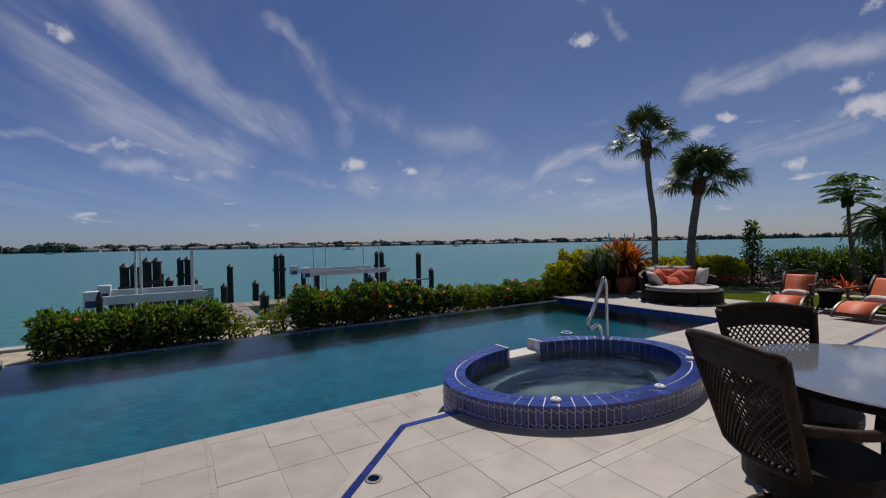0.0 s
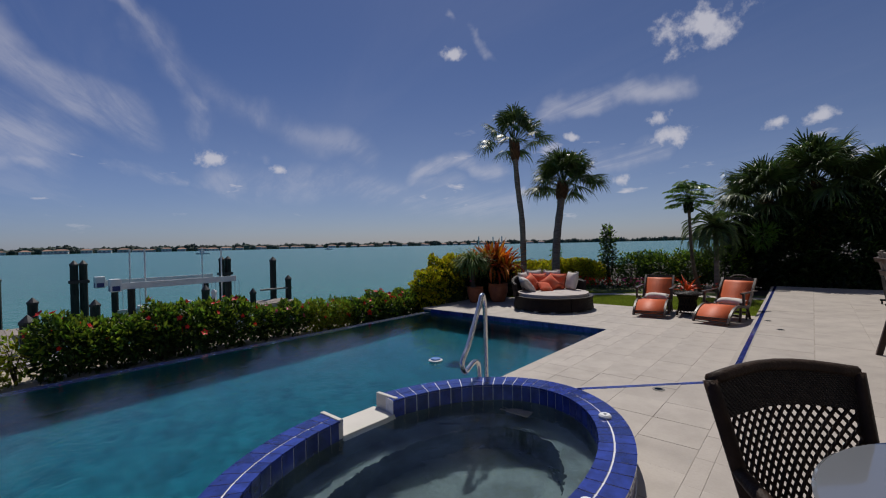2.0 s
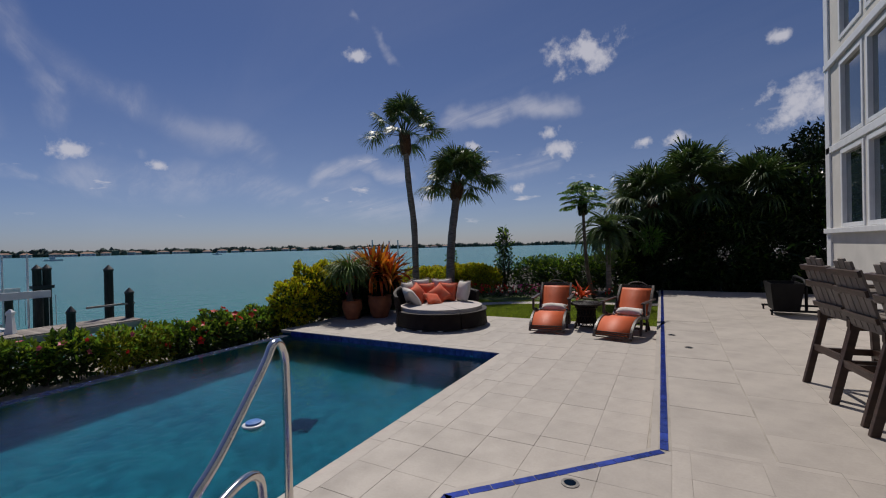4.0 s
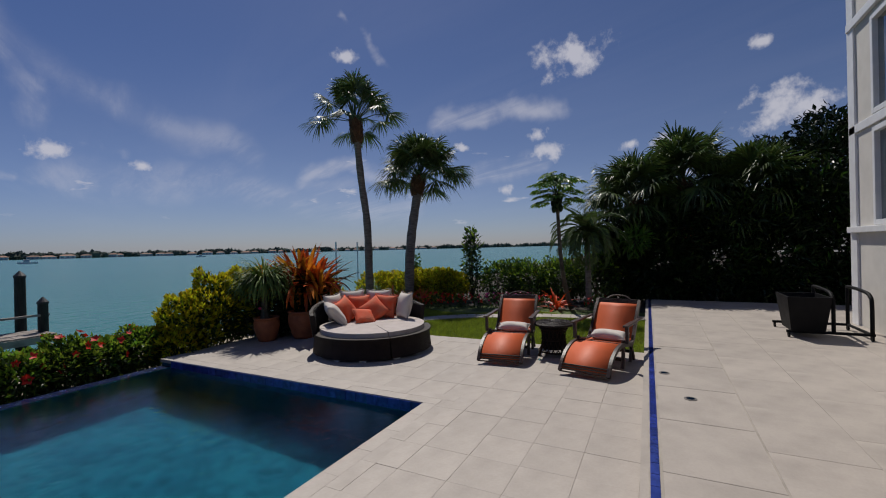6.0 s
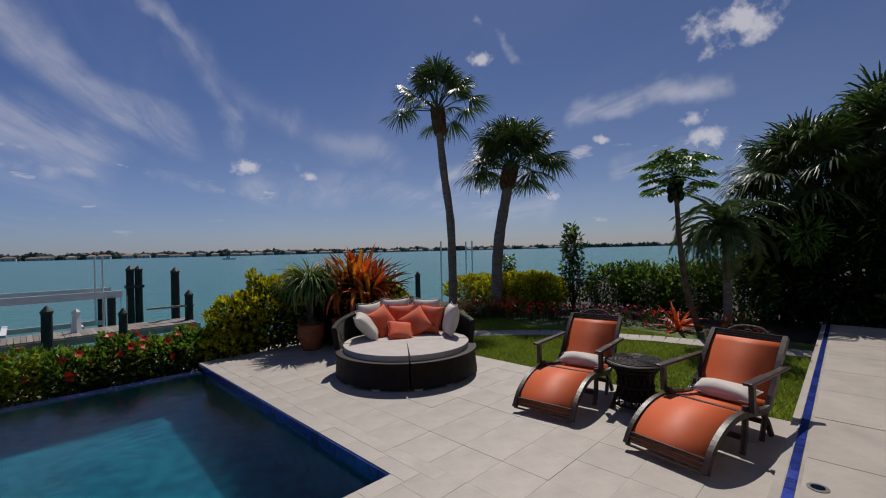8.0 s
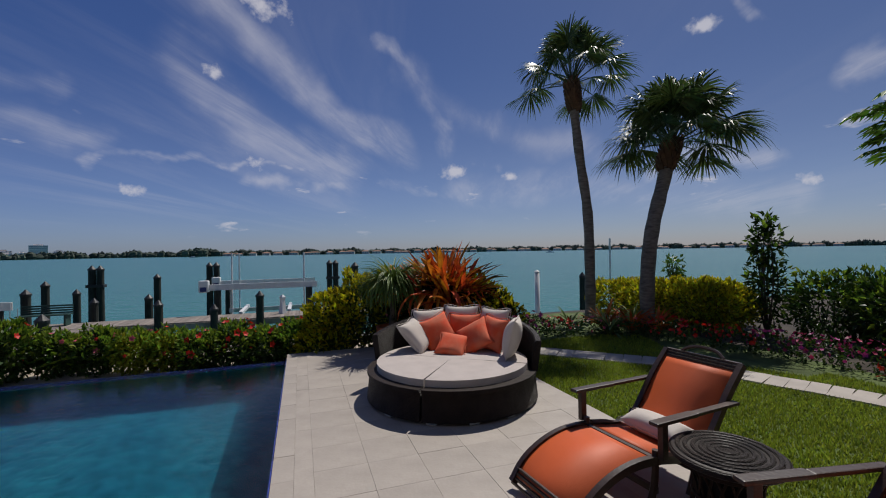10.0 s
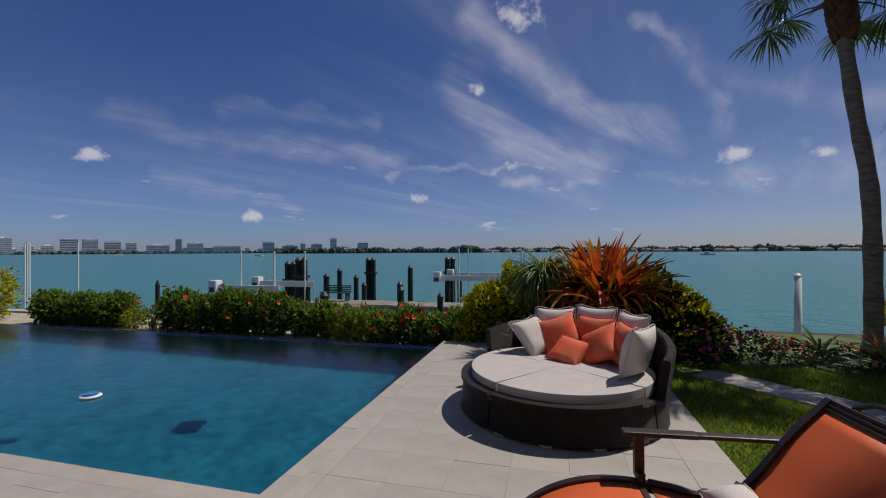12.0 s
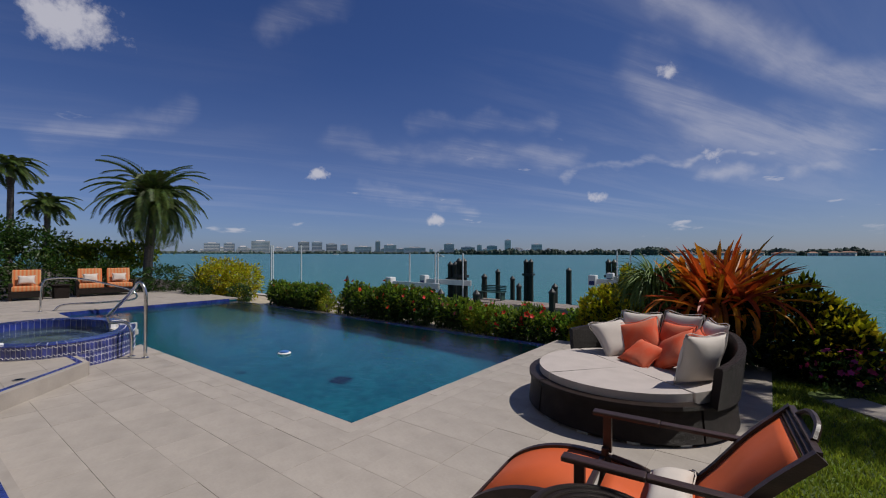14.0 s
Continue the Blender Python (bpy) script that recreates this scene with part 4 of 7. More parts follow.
for k in range(4):
    a = math.pi / 4 + k * math.pi / 2
    bm = bmesh.new()
    tube(bm, [(0.2 * math.cos(a), 0.2 * math.sin(a), 0.2), (0.26 * math.cos(a), 0.26 * math.sin(a), 0.0)], 0.02, 6)
    part("leg", bm, M["wicker_chair"], st)

# dining table and woven armchairs on the terrace
TABLE = (-6.30, -3.60)
dt = thing("dining_table", pose(TABLE[0], TABLE[1], RAISED), "round dark wicker dining table with a tinted glass top", "dining table")
part("glass_top", lathe(bmesh.new(), ((0.0001, 0.735), (0.67, 0.735), (0.68, 0.741), (0.67, 0.747), (0.0001, 0.747)), 64), M["table_glass"], dt, "tinted glass top")
part("apron", lathe(bmesh.new(), ((0.61, 0.68), (0.64, 0.69), (0.64, 0.728), (0.61, 0.732)), 48), M["wicker_dark"], dt)
part("pedestal", lathe(bmesh.new(), ((0.17, 0.0), (0.16, 0.04), (0.08, 0.12), (0.08, 0.5), (0.3, 0.70)), 32), M["wicker_dark"], dt)
part("umbrella_hole", lathe(bmesh.new(), ((0.03, 0.748), (0.032, 0.752), (0.02, 0.753)), 16), M["black_box"], dt, "dark round hole ring")


def armchair():
    """A woven dining chair facing +x, its seat at the origin."""
    t = thing("dining_chair", Matrix(), "dark brown open-weave wicker dining chair at the glass table", "dining chair", "wicker dining chairs")
    # back: a curved panel from y=-0.27 to 0.27, leaning back, woven open
    def back(u, v, off=0.0):
        y = (u - 0.5) * (0.46 + 0.14 * v)
        x = -0.25 - 0.16 * v - 0.05 * math.cos((u - 0.5) * math.pi) + off
        return (x, y, 0.40 + 0.55 * v + 0.03 * math.sin(u * math.pi) * v)
    for name, line in (("top_rail", [back(u, 1.0) for u in np.linspace(0, 1, 9)]), ("back_rail", [back(u, 0.0) for u in np.linspace(0, 1, 9)])):
        part(name, tube(bmesh.new(), line, 0.024, 8), M["wicker_chair"], t, smooth=True)
    for u in (0.0, 1.0):
        part("back_post", tube(bmesh.new(), [back(u, v) for v in np.linspace(0, 1, 7)], 0.026, 8), M["wicker_chair"], t, smooth=True)
    bm = bmesh.new()
    for off, v0, v1, n in ((0.0, 0.76, 0.99, 1),):
        rows = [[bm.verts.new(back(u, v, o)) for v, o in ((v0, 0.012), (v1, 0.012), (v1, -0.012), (v0, -0.012))] for u in np.linspace(0.01, 0.99, 13)]
        for p, q in zip(rows, rows[1:]):
            for i in range(4):
                bm.faces.new((p[i], q[i], q[(i + 1) % 4], p[(i + 1) % 4]))
    part("head_band", bm, M["wicker_dark"], t)
    bm = bmesh.new()
    for k in range(-14, 29):
        for sgn in (1, -1):
            pts = []
            for v in np.linspace(0.02, 0.77, 13):
                u = k / 15 + sgn * (v - 0.4) * 0.85
                if 0.0 <= u <= 1.0:
                    pts.append(back(u, v, 0.005 * sgn))
            if len(pts) > 1:
                tube(bm, pts, 0.0062, 4)
    part("back_weave", bm, M["wicker_chair"], t, "open diagonal weave")
    bm = sector(bmesh.new(), 0.02, 0.29, 0, 2 * math.pi, 0.36, 0.42, 24)
    part("seat", bm, M["wicker_dark"], t, bevel=0.02)
    part("apron", sector(bmesh.new(), 0.24, 0.28, 0, 2 * math.pi, 0.26, 0.37, 24, 0.0), M["wicker_dark"], t)
    for s in (1, -1):
        bm = tube(bmesh.new(), smooth_path([back(0.5 + 0.5 * s, 0.45), (-0.10, s * 0.31, 0.63), (0.12, s * 0.31, 0.62), (0.24, s * 0.27, 0.55), (0.25, s * 0.25, 0.38)], 4), 0.026, 8)
        part("arm", bm, M["wicker_chair"], t, smooth=True)
    bm = tube(bmesh.new(), [(0, 0, 0.36), (0, 0, 0.10)], 0.035, 10)
    part("swivel_post", bm, M["black_box"], t)
    bm = bmesh.new()
    tube(bm, [(0.27 * math.cos(a), 0.27 * math.sin(a), 0.02) for a in np.linspace(0, 2 * math.pi, 25)], 0.02, 8, False)
    part("base_ring", bm, M["wicker_chair"], t, smooth=True)
    for k in range(4):
        a = k * math.pi / 2 + 0.6
        part("base_spoke", tube(bmesh.new(), [(0, 0, 0.14), (0.26 * math.cos(a), 0.26 * math.sin(a), 0.03)], 0.018, 6), M["wicker_chair"], t)
    return t


def facing_table(x, y):
    return pose(x, y, RAISED, 0, 0, math.degrees(math.atan2(TABLE[1] - y, TABLE[0] - x)))


ch = armchair()
ch.matrix_world = pose(-6.20, -3.14, RAISED, 0, 0, -134)
copy_thing(ch, pose(-6.86, -3.39, RAISED, 0, 0, -28))

# tall slatted bar chairs in a row


def bar_chair():
    t = thing("bar_chair", Matrix(), "weathered dark slatted tall bar chair on the terrace", "bar chair", "tall bar chairs")
    for y in (-0.25, 0.25):
        bm = bmesh.new()
        v = [(-0.36, 0.0), (-0.30, 0.0), (-0.14, 0.72), (-0.20, 0.72)]
        prism(bm, [(a, b) for a, b in v], y - 0.022, y + 0.022)
        bmesh.ops.rotate(bm, verts=bm.verts[:], matrix=Matrix.Rotation(math.pi / 2, 3, "X"))
        part("rear_leg", bm, M["teak_dark"], t, bevel=0.006).location.y = 2 * y
        bm = bmesh.new()
        prism(bm, [(0.22, 0.0), (0.28, 0.0), (0.23, 0.98), (0.17, 0.98)], y - 0.022, y + 0.022)
        bmesh.ops.rotate(bm, verts=bm.verts[:], matrix=Matrix.Rotation(math.pi / 2, 3, "X"))
        part("front_leg", bm, M["teak_dark"], t, bevel=0.006).location.y = 2 * y
        part("armrest", boxes(((-0.30, y - 0.06, 0.98), (0.30, y + 0.06, 1.005))), M["chair_grey"], t, bevel=0.01)
        part("side_stretcher", boxes(((-0.27, y - 0.015, 0.30), (0.23, y + 0.015, 0.36))), M["teak_dark"], t)
        part("seat_rail", boxes(((-0.22, y - 0.02, 0.66), (0.24, y + 0.02, 0.74))), M["teak_dark"], t)
    part("footrest", boxes(((0.20, -0.24, 0.28), (0.24, 0.24, 0.36))), M["teak_dark"], t)
    part("rear_stretcher", boxes(((-0.27, -0.24, 0.34), (-0.24, 0.24, 0.40))), M["teak_dark"], t)
    for k in range(6):
        x = -0.20 + k * 0.085
        part("seat_slat", boxes(((x, -0.26, 0.742 - 0.008 * (5 - k)), (x + 0.075, 0.26, 0.762 - 0.008 * (5 - k)))), M["chair_grey"], t, bevel=0.004)
    lean = Matrix.Translation((-0.20, 0, 0.72)) @ Matrix.Rotation(radians(-16), 4, "Y")
    for k in range(5):
        y = (k - 2) * 0.095
        hgt = 0.60 - 0.022 * (k - 2) ** 2
        bm = bmesh.new()
        box(bm, (-0.011, y * (1.0) - 0.042, 0.0), (0.011, y + 0.042, hgt), lean)
        part("back_slat", bm, M["chair_grey"], t, bevel=0.004)
    for z in (0.08, 0.30, 0.46):
        bm = bmesh.new()
        box(bm, (-0.035, -0.25, z), (-0.012, 0.25, z + 0.05), lean)
        part("back_rail", bm, M["teak_dark"], t)
    return t


bc = bar_chair()
bc.matrix_world = pose(-0.72, -3.90, RAISED, 0, 0, -80)
for x, y, r in ((-1.38, -3.94, -83), (-2.08, -3.98, -84), (-2.85, -4.03, -80)):
    copy_thing(bc, pose(x, y, RAISED, 0, 0, r))

# chrome pool handrails


def handrail(name, pts, rad, label):
    t = thing(name, Matrix(), label, "handrail")
    part("rail", tube(bmesh.new(), smooth_path(pts, 6), rad, 12), M["chrome"], t, smooth=True)
    for p in (pts[0], pts[-1]):
        bm = lathe(bmesh.new(), ((0.05, 0.0), (0.05, 0.012), (0.03, 0.02)), 16, Matrix.Translation((p[0], p[1], max(p[2], 0.0) + 0.001)))
        part("flange", bm, M["chrome"], t)
    return t


handrail("pool_handrail", [(-4.32, -0.31, 0.00), (-4.32, -0.31, 0.50), (-4.32, -0.31, 0.90), (-4.34, -0.32, 1.03), (-4.39, -0.34, 1.11), (-4.46, -0.37, 1.12), (-4.52, -0.39, 1.05), (-4.66, -0.44, 0.92), (-4.90, -0.53, 0.72), (-5.03, -0.57, 0.63), (-5.06, -0.58, 0.57), (-5.01, -0.57, 0.51), (-4.94, -0.54, 0.50), (-4.77, -0.48, 0.52), (-4.66, -0.44, 0.50), (-4.60, -0.42, 0.44), (-4.58, -0.41, 0.30), (-4.58, -0.41, 0.00)], 0.024, "curved chrome handrail between the spa and the pool")
handrail("pool_handrail", [(-12.3, -0.25, 0.0), (-12.3, -0.2, 0.75), (-12.25, 0.0, 0.88), (-11.9, 0.5, 0.86), (-11.3, 1.3, 0.6), (-11.1, 1.55, 0.42), (-11.2, 1.5, 0.26), (-11.6, 0.9, 0.2), (-12.1, 0.2, 0.16), (-12.25, 0.02, 0.0)], 0.024, "curved chrome handrail at the far end of the pool")

# float, spa caps, drains
fl = thing("pool_float", pose(-3.3, 1.35, POOL_Z), "blue and white floating chlorine dispenser on the water", "pool float")
part("body", lathe(bmesh.new(), ((0.05, -0.08), (0.06, 0.0), (0.10, 0.004), (0.11, 0.02), (0.10, 0.03), (0.05, 0.035)), 20), M["white_paint"], fl, smooth=True)
part("cap", lathe(bmesh.new(), ((0.075, 0.034), (0.075, 0.05), (0.03, 0.055)), 18), mat("float_blue", (0.05, 0.16, 0.45), 0.4), fl, "blue cap")
for a in (-42, -92, -136):
    x, y = ell(radians(a), SPA_A - 0.115, SPA_B - 0.115)
    c = thing("air_valve", pose(x, y, SPA_Z + 0.005), "small round white air valve on the spa rim", "valve cap", "spa rim valves")
    part("disc", lathe(bmesh.new(), ((0.045, 0.0), (0.045, 0.012), (0.035, 0.022), (0.012, 0.022), (0.010, 0.03)), 16), M["white_paint"], c)
for x, y, z in ((-8.48, -1.72, RAISED), (-3.45, -1.77, RAISED), (1.44, -2.32, RAISED), (0.64, -2.53, RAISED)):
    c = thing("deck_drain", pose(x, y, z - 0.004), "small round metal drain cover set in the deck", "drain", "deck drains")
    part("ring", lathe(bmesh.new(), ((0.055, 0.0), (0.055, 0.008), (0.04, 0.009)), 20), M["drain_ring"], c)
    part("grate", lathe(bmesh.new(), ((0.038, 0.004), (0.036, 0.0095), (0.004, 0.0095)), 20), M["dark_drain"], c)
c = thing("floor_drain", pose(-2.32, 1.74, -1.199, 0, 0, 20), "square dark main drain on the pool floor", "drain")
part("cover", boxes(((-0.15, -0.15, 0.0), (0.15, 0.15, 0.03))), M["dark_drain"], c, bevel=0.01)
c = thing("spa_drain", pose(SPA_C[0] - 0.35, SPA_C[1] - 0.1, -0.5), "round dark drain on the spa floor", "drain")
part("cover", lathe(bmesh.new(), ((0.12, 0.0), (0.12, 0.02), (0.06, 0.035)), 20), M["dark_drain"], c)

# ---------- plants ----------


def foliage(name, blobs, n, length, width, material, parent, seed, shell=0.55, droop=0.3, label=""):
    r = np.random.default_rng(seed)
    p, d = blob_points(blobs, n, r, shell)
    v, f = leaves(p, d, length, width, r, droop)
    return put(name, v, f, material, parent, label)


def stems(name, base, tips, rad, parent, material=None, seg=5):
    bm = bmesh.new()
    for t in tips:
        b, t = Vector(base), Vector(t)
        k = Vector((random.uniform(-0.1, 0.1), random.uniform(-0.1, 0.1), 0)) * (t - b).length
        tube(bm, smooth_path([b, (b + t) / 2 + k, t], 4), [rad * (1 - 0.8 * i / 8) for i in range(9)], seg, False)
    return part(name, bm, material or M["bark"], parent)


def flowers(name, pts, nrm, size, material, parent, seed):
    """Open five-petalled blossoms."""
    r = np.random.default_rng(seed)
    V, F = [], []
    for p, d in zip(pts, nrm):
        z = Vector(d) + Vector(r.normal(0, 0.3, 3))
        z.normalize()
        x = z.orthogonal().normalized()
        y = z.cross(x)
        s = size * r.uniform(0.7, 1.3)
        c = Vector(p)
        i0 = len(V)
        V.append(c)
        for k in range(10):
            a = 2 * math.pi * k / 10
            rad = s if k % 2 == 0 else s * 0.62
            V.append(c + (x * math.cos(a) + y * math.sin(a)) * rad + z * (s * 0.35 if k % 2 == 0 else s * 0.25))
        for k in range(10):
            F.append((i0, i0 + 1 + k, i0 + 1 + (k + 1) % 10))
    return put(name, V, F, material, parent)


def shrub(name, label, category, blobs, n, length, width, material, seed, group="", bloom=(), core=True, shell=0.55, tips=None):
    """A shrub of many leaves on stems, with blossoms (material, count, size)."""
    cx = sum(b[0] for b in blobs) / len(blobs)
    cy = sum(b[1] for b in blobs) / len(blobs)
    z0 = min(b[2] - b[5] for b in blobs)
    t = thing(name, pose(cx, cy, z0), label, category, group)
    loc = [(b[0] - cx, b[1] - cy, b[2] - z0, *b[3:]) for b in blobs]
    foliage("foliage", loc, n, length, width, material, t, seed, shell)
    # brighter blades on the upward side: sunlight put into the leaf colour
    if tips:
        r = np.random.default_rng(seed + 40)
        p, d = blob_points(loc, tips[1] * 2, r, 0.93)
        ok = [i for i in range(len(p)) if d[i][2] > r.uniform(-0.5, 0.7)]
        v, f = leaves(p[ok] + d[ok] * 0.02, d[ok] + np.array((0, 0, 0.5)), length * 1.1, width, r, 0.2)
        tagged(put("sunlit_leaves", v, f, tips[0], t, "bright yellow-green upper leaves, sunlight put into their colour"), kind="stuff")
    if core:
        ends = [(b[0] + random.uniform(-.5, .5) * b[3], b[1] + random.uniform(-.5, .5) * b[4], b[2] + 0.4 * b[5]) for b in loc for _ in range(4)]
        stems("branch_frame", (0, 0, 0), ends, 0.02, t)
    r = np.random.default_rng(seed + 90)
    for k, (m, cnt, size) in enumerate(bloom):
        p, d = blob_points(loc, cnt * 3, r, 0.97)
        ok = [i for i in range(len(p)) if d[i][2] > -0.1][:cnt]
        tagged(flowers("bloom", p[ok] + d[ok] * 0.05 + np.array((0, 0, 0.03)), d[ok], size, m, t, seed + k), kind="stuff")
    return t


def hedge_blobs(x0, x1, y, top, base=-0.34, rad=0.45, rng_=None):
    n = max(2, int((x1 - x0) / 0.45))
    out = []
    for k in range(n):
        x = x0 + (x1 - x0) * (k + 0.5) / n
        h = (top - base) * random.uniform(0.86, 1.08)
        out.append((x, y + random.uniform(-0.08, 0.08), base + h * 0.52, 0.36, rad, h * 0.52))
    return out


HB = "dense green hibiscus hedge with red flowers behind the pool weir"
RED, PINK = M["red_flower"], M["pink_flower"]
shrub("hibiscus_hedge", HB, "hedge", hedge_blobs(-11.7, -8.75, 6.15, 0.44), 9500, 0.085, 0.05, M["hedge_leaf"], 1, "hibiscus hedges", ((RED, 9, 0.055),), shell=0.3, tips=(M["hedge_leaf_lit"], 2375))
shrub("hibiscus_hedge", HB, "hedge", hedge_blobs(-7.2, -4.0, 6.1, 0.58), 12000, 0.085, 0.05, M["hedge_leaf"], 2, "hibiscus hedges", ((RED, 46, 0.062),), shell=0.3, tips=(M["hedge_leaf_lit"], 3000))
shrub("hibiscus_shrub", "loose light green hibiscus shrub with pink flowers", "shrub", hedge_blobs(-3.9, -2.75, 6.1, 0.42, rad=0.35), 2800, 0.085, 0.05, M["hedge_leaf"], 3, "", ((PINK, 12, 0.06), (RED, 3, 0.05)), shell=0.2, tips=(M["hedge_leaf_lit"], 800))
shrub("hibiscus_shrub", "loose light green hibiscus shrub with few flowers", "shrub", hedge_blobs(-2.75, -1.6, 5.9, 0.34, rad=0.35), 3000, 0.08, 0.045, M["olive_leaf"], 4, "", ((PINK, 9, 0.06), (RED, 6, 0.05)), shell=0.2, tips=(M["hedge_leaf_lit"], 800))
shrub("hibiscus_hedge", HB, "hedge", hedge_blobs(-1.65, 0.35, 5.65, 0.40), 7500, 0.075, 0.045, M["hedge_leaf"], 5, "hibiscus hedges", ((RED, 46, 0.062),), shell=0.3, tips=(M["hedge_leaf_lit"], 1875))
for k, (x, y, s) in enumerate(((-8.6, 6.1, 0.34), (-7.75, 6.0, 0.30), (-7.45, 6.15, 0.4), (-8.3, 6.0, 0.25))):
    shrub("young_shrub", "small sparse yellow-green young shrub by the dock", "shrub", [(x, y, -0.34 + s, 0.26, 0.26, s)], 260, 0.1, 0.045, M["olive_leaf"], 10 + k, "young shrubs", shell=0.2)

shrub("golden_shrub", "rounded yellow-green shrub behind the potted plants", "shrub",
      [(0.75, 5.3, 0.25, 0.48, 0.5, 0.62), (1.35, 5.3, 0.5, 0.62, 0.5, 0.72), (1.95, 5.25, 0.62, 0.5, 0.5, 0.66), (0.55, 5.2, -0.05, 0.4, 0.4, 0.4)], 8500, 0.085, 0.045, M["hedge_leaf"], 21, shell=0.4, tips=(M["yellow_leaf"], 6500))
# near-black inner leaves and yellow top ones paint in shade and sun
shrub("green_shrub", "rounded shrub at the deck corner, shaded inside and sunlit yellow top put into leaf colour", "shrub",
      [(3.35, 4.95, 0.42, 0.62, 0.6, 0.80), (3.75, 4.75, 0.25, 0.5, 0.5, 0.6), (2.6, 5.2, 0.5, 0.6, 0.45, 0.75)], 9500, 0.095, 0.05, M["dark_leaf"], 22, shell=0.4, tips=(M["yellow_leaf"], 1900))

# potted plants
def pot(m, r, h, label):
    t = thing("flower_pot", m, label, "flower pot", "terracotta pots")
    part("pot", lathe(bmesh.new(), ((r * 0.62, 0.0), (r * 0.72, h * 0.1), (r * 0.98, h * 0.55), (r, h * 0.8), (r * 0.93, h * 0.93), (r * 1.02, h * 0.95), (r * 1.02, h), (r * 0.86, h), (r * 0.84, h * 0.9)), 28), M["terracotta"], t, smooth=True)
    part("soil", lathe(bmesh.new(), ((r * 0.86, h * 0.86), (r * 0.8, h * 0.9), (0.01, h * 0.92)), 20), M["soil"], t)
    return t


pot(pose(1.62, 4.28, 0), 0.23, 0.44, "round terracotta pot on the deck beside the shrub")
pot(pose(2.08, 3.82, 0), 0.28, 0.52, "tall terracotta pot behind the daybed")


def straps(name, m, label, category, n, length, width, z0, up_lo, up_hi, material, seed, droop, group="", seg=5, rad0=0.05, fold=0.25, single=False, thing_=None, blunt=2, centre=(0, 0)):
    """A rosette of long arching strap leaves, each a folded tapering blade."""
    t = thing_ or thing(name, m, label, category, group)
    r = np.random.default_rng(seed)
    V, F = [], []
    for k in range(n):
        a = r.uniform(0, 2 * math.pi)
        el_ = radians(r.uniform(up_lo, up_hi))
        L_ = length * r.uniform(0.7, 1.15)
        w = width * r.uniform(0.7, 1.2)
        d = Vector((math.cos(a), math.sin(a), 0))
        s = Vector((-math.sin(a), math.cos(a), 0))
        p = d * rad0 * r.random() + Vector((*centre, z0 + r.uniform(-0.05, 0.05)))
        e = el_
        i0 = len(V)
        dr = droop * r.uniform(0.5, 1.4)
        for j in range(seg + 1):
            u = j / seg
            wj = w * (0.55 + 0.9 * u if u < 0.4 else 0.91 * (1 - ((u - 0.4) / 0.6) ** blunt) + 0.02)
            nn = d * -math.sin(e) + Vector((0, 0, math.cos(e)))
            V += [p + s * wj / 2 + nn * wj * fold, p, p - s * wj / 2 + nn * wj * fold]
            p = p + (d * math.cos(e) + Vector((0, 0, math.sin(e)))) * L_ / seg
            e -= dr / seg
        for j in range(seg):
            b = i0 + 3 * j
            F += [(b, b + 1, b + 4, b + 3), (b + 1, b + 2, b + 5, b + 4)]
    if single:
        nv, nf = 3 * (seg + 1), 2 * seg
        for k in range(n):
            put("leaf", V[k * nv:(k + 1) * nv], [tuple(i - k * nv for i in f) for f in F[k * nf:(k + 1) * nf]], material, t)
    else:
        put("foliage", V, F, material, t)
    return t


br = straps("bromeliad", pose(2.50, 4.20, 0.35), "huge clump of arching orange strap leaves in a pot", "bromeliad", 46, 0.88, 0.085, 0.60, 25, 86, M["orange_leaf"], 31, 0.30, rad0=0.18, single=True, blunt=5, seg=6)
for cx_, cy_, cz_, n_, l_ in ((-0.36, 0.10, 0.52, 38, 0.72), (0.34, -0.12, 0.56, 40, 0.80), (0.05, -0.38, 0.45, 34, 0.72), (0.22, 0.30, 0.62, 34, 0.82)):
    straps("", None, "", "", n_, l_, 0.078, cz_, 18, 80, M["orange_leaf"], 60 + n_, 0.7, rad0=0.16, single=True, thing_=br, blunt=5, seg=6, centre=(cx_, cy_))
straps("", None, "", "", 60, 0.85, 0.075, 0.58, -5, 40, M["orange_leaf"], 36, 2.2, rad0=0.4, single=True, thing_=br, blunt=4, seg=6)
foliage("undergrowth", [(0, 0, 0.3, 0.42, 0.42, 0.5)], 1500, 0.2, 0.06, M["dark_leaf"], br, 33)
pt = straps("ponytail_palm", pose(1.70, 4.42, 0.55), "green ponytail palm with drooping thin leaves in a pot", "potted plant", 520, 0.74, 0.027, 0.5, 5, 85, M["pony_leaf"], 32, 2.6, rad0=0.12, seg=6)
part("stem", tube(bmesh.new(), [(0, 0, -0.2), (0.0, 0, 0.2), (0.02, 0.0, 0.5)], [0.09, 0.05, 0.04], 8), M["bark"], pt)
shrub("flowering_shrub", "dark shrub with small pink flowers between the pots", "shrub", [(2.05, 4.5, 0.6, 0.4, 0.35, 0.6)], 1500, 0.08, 0.04, M["dark_leaf"], 34, "", ((M["magenta_flower"], 12, 0.03),))


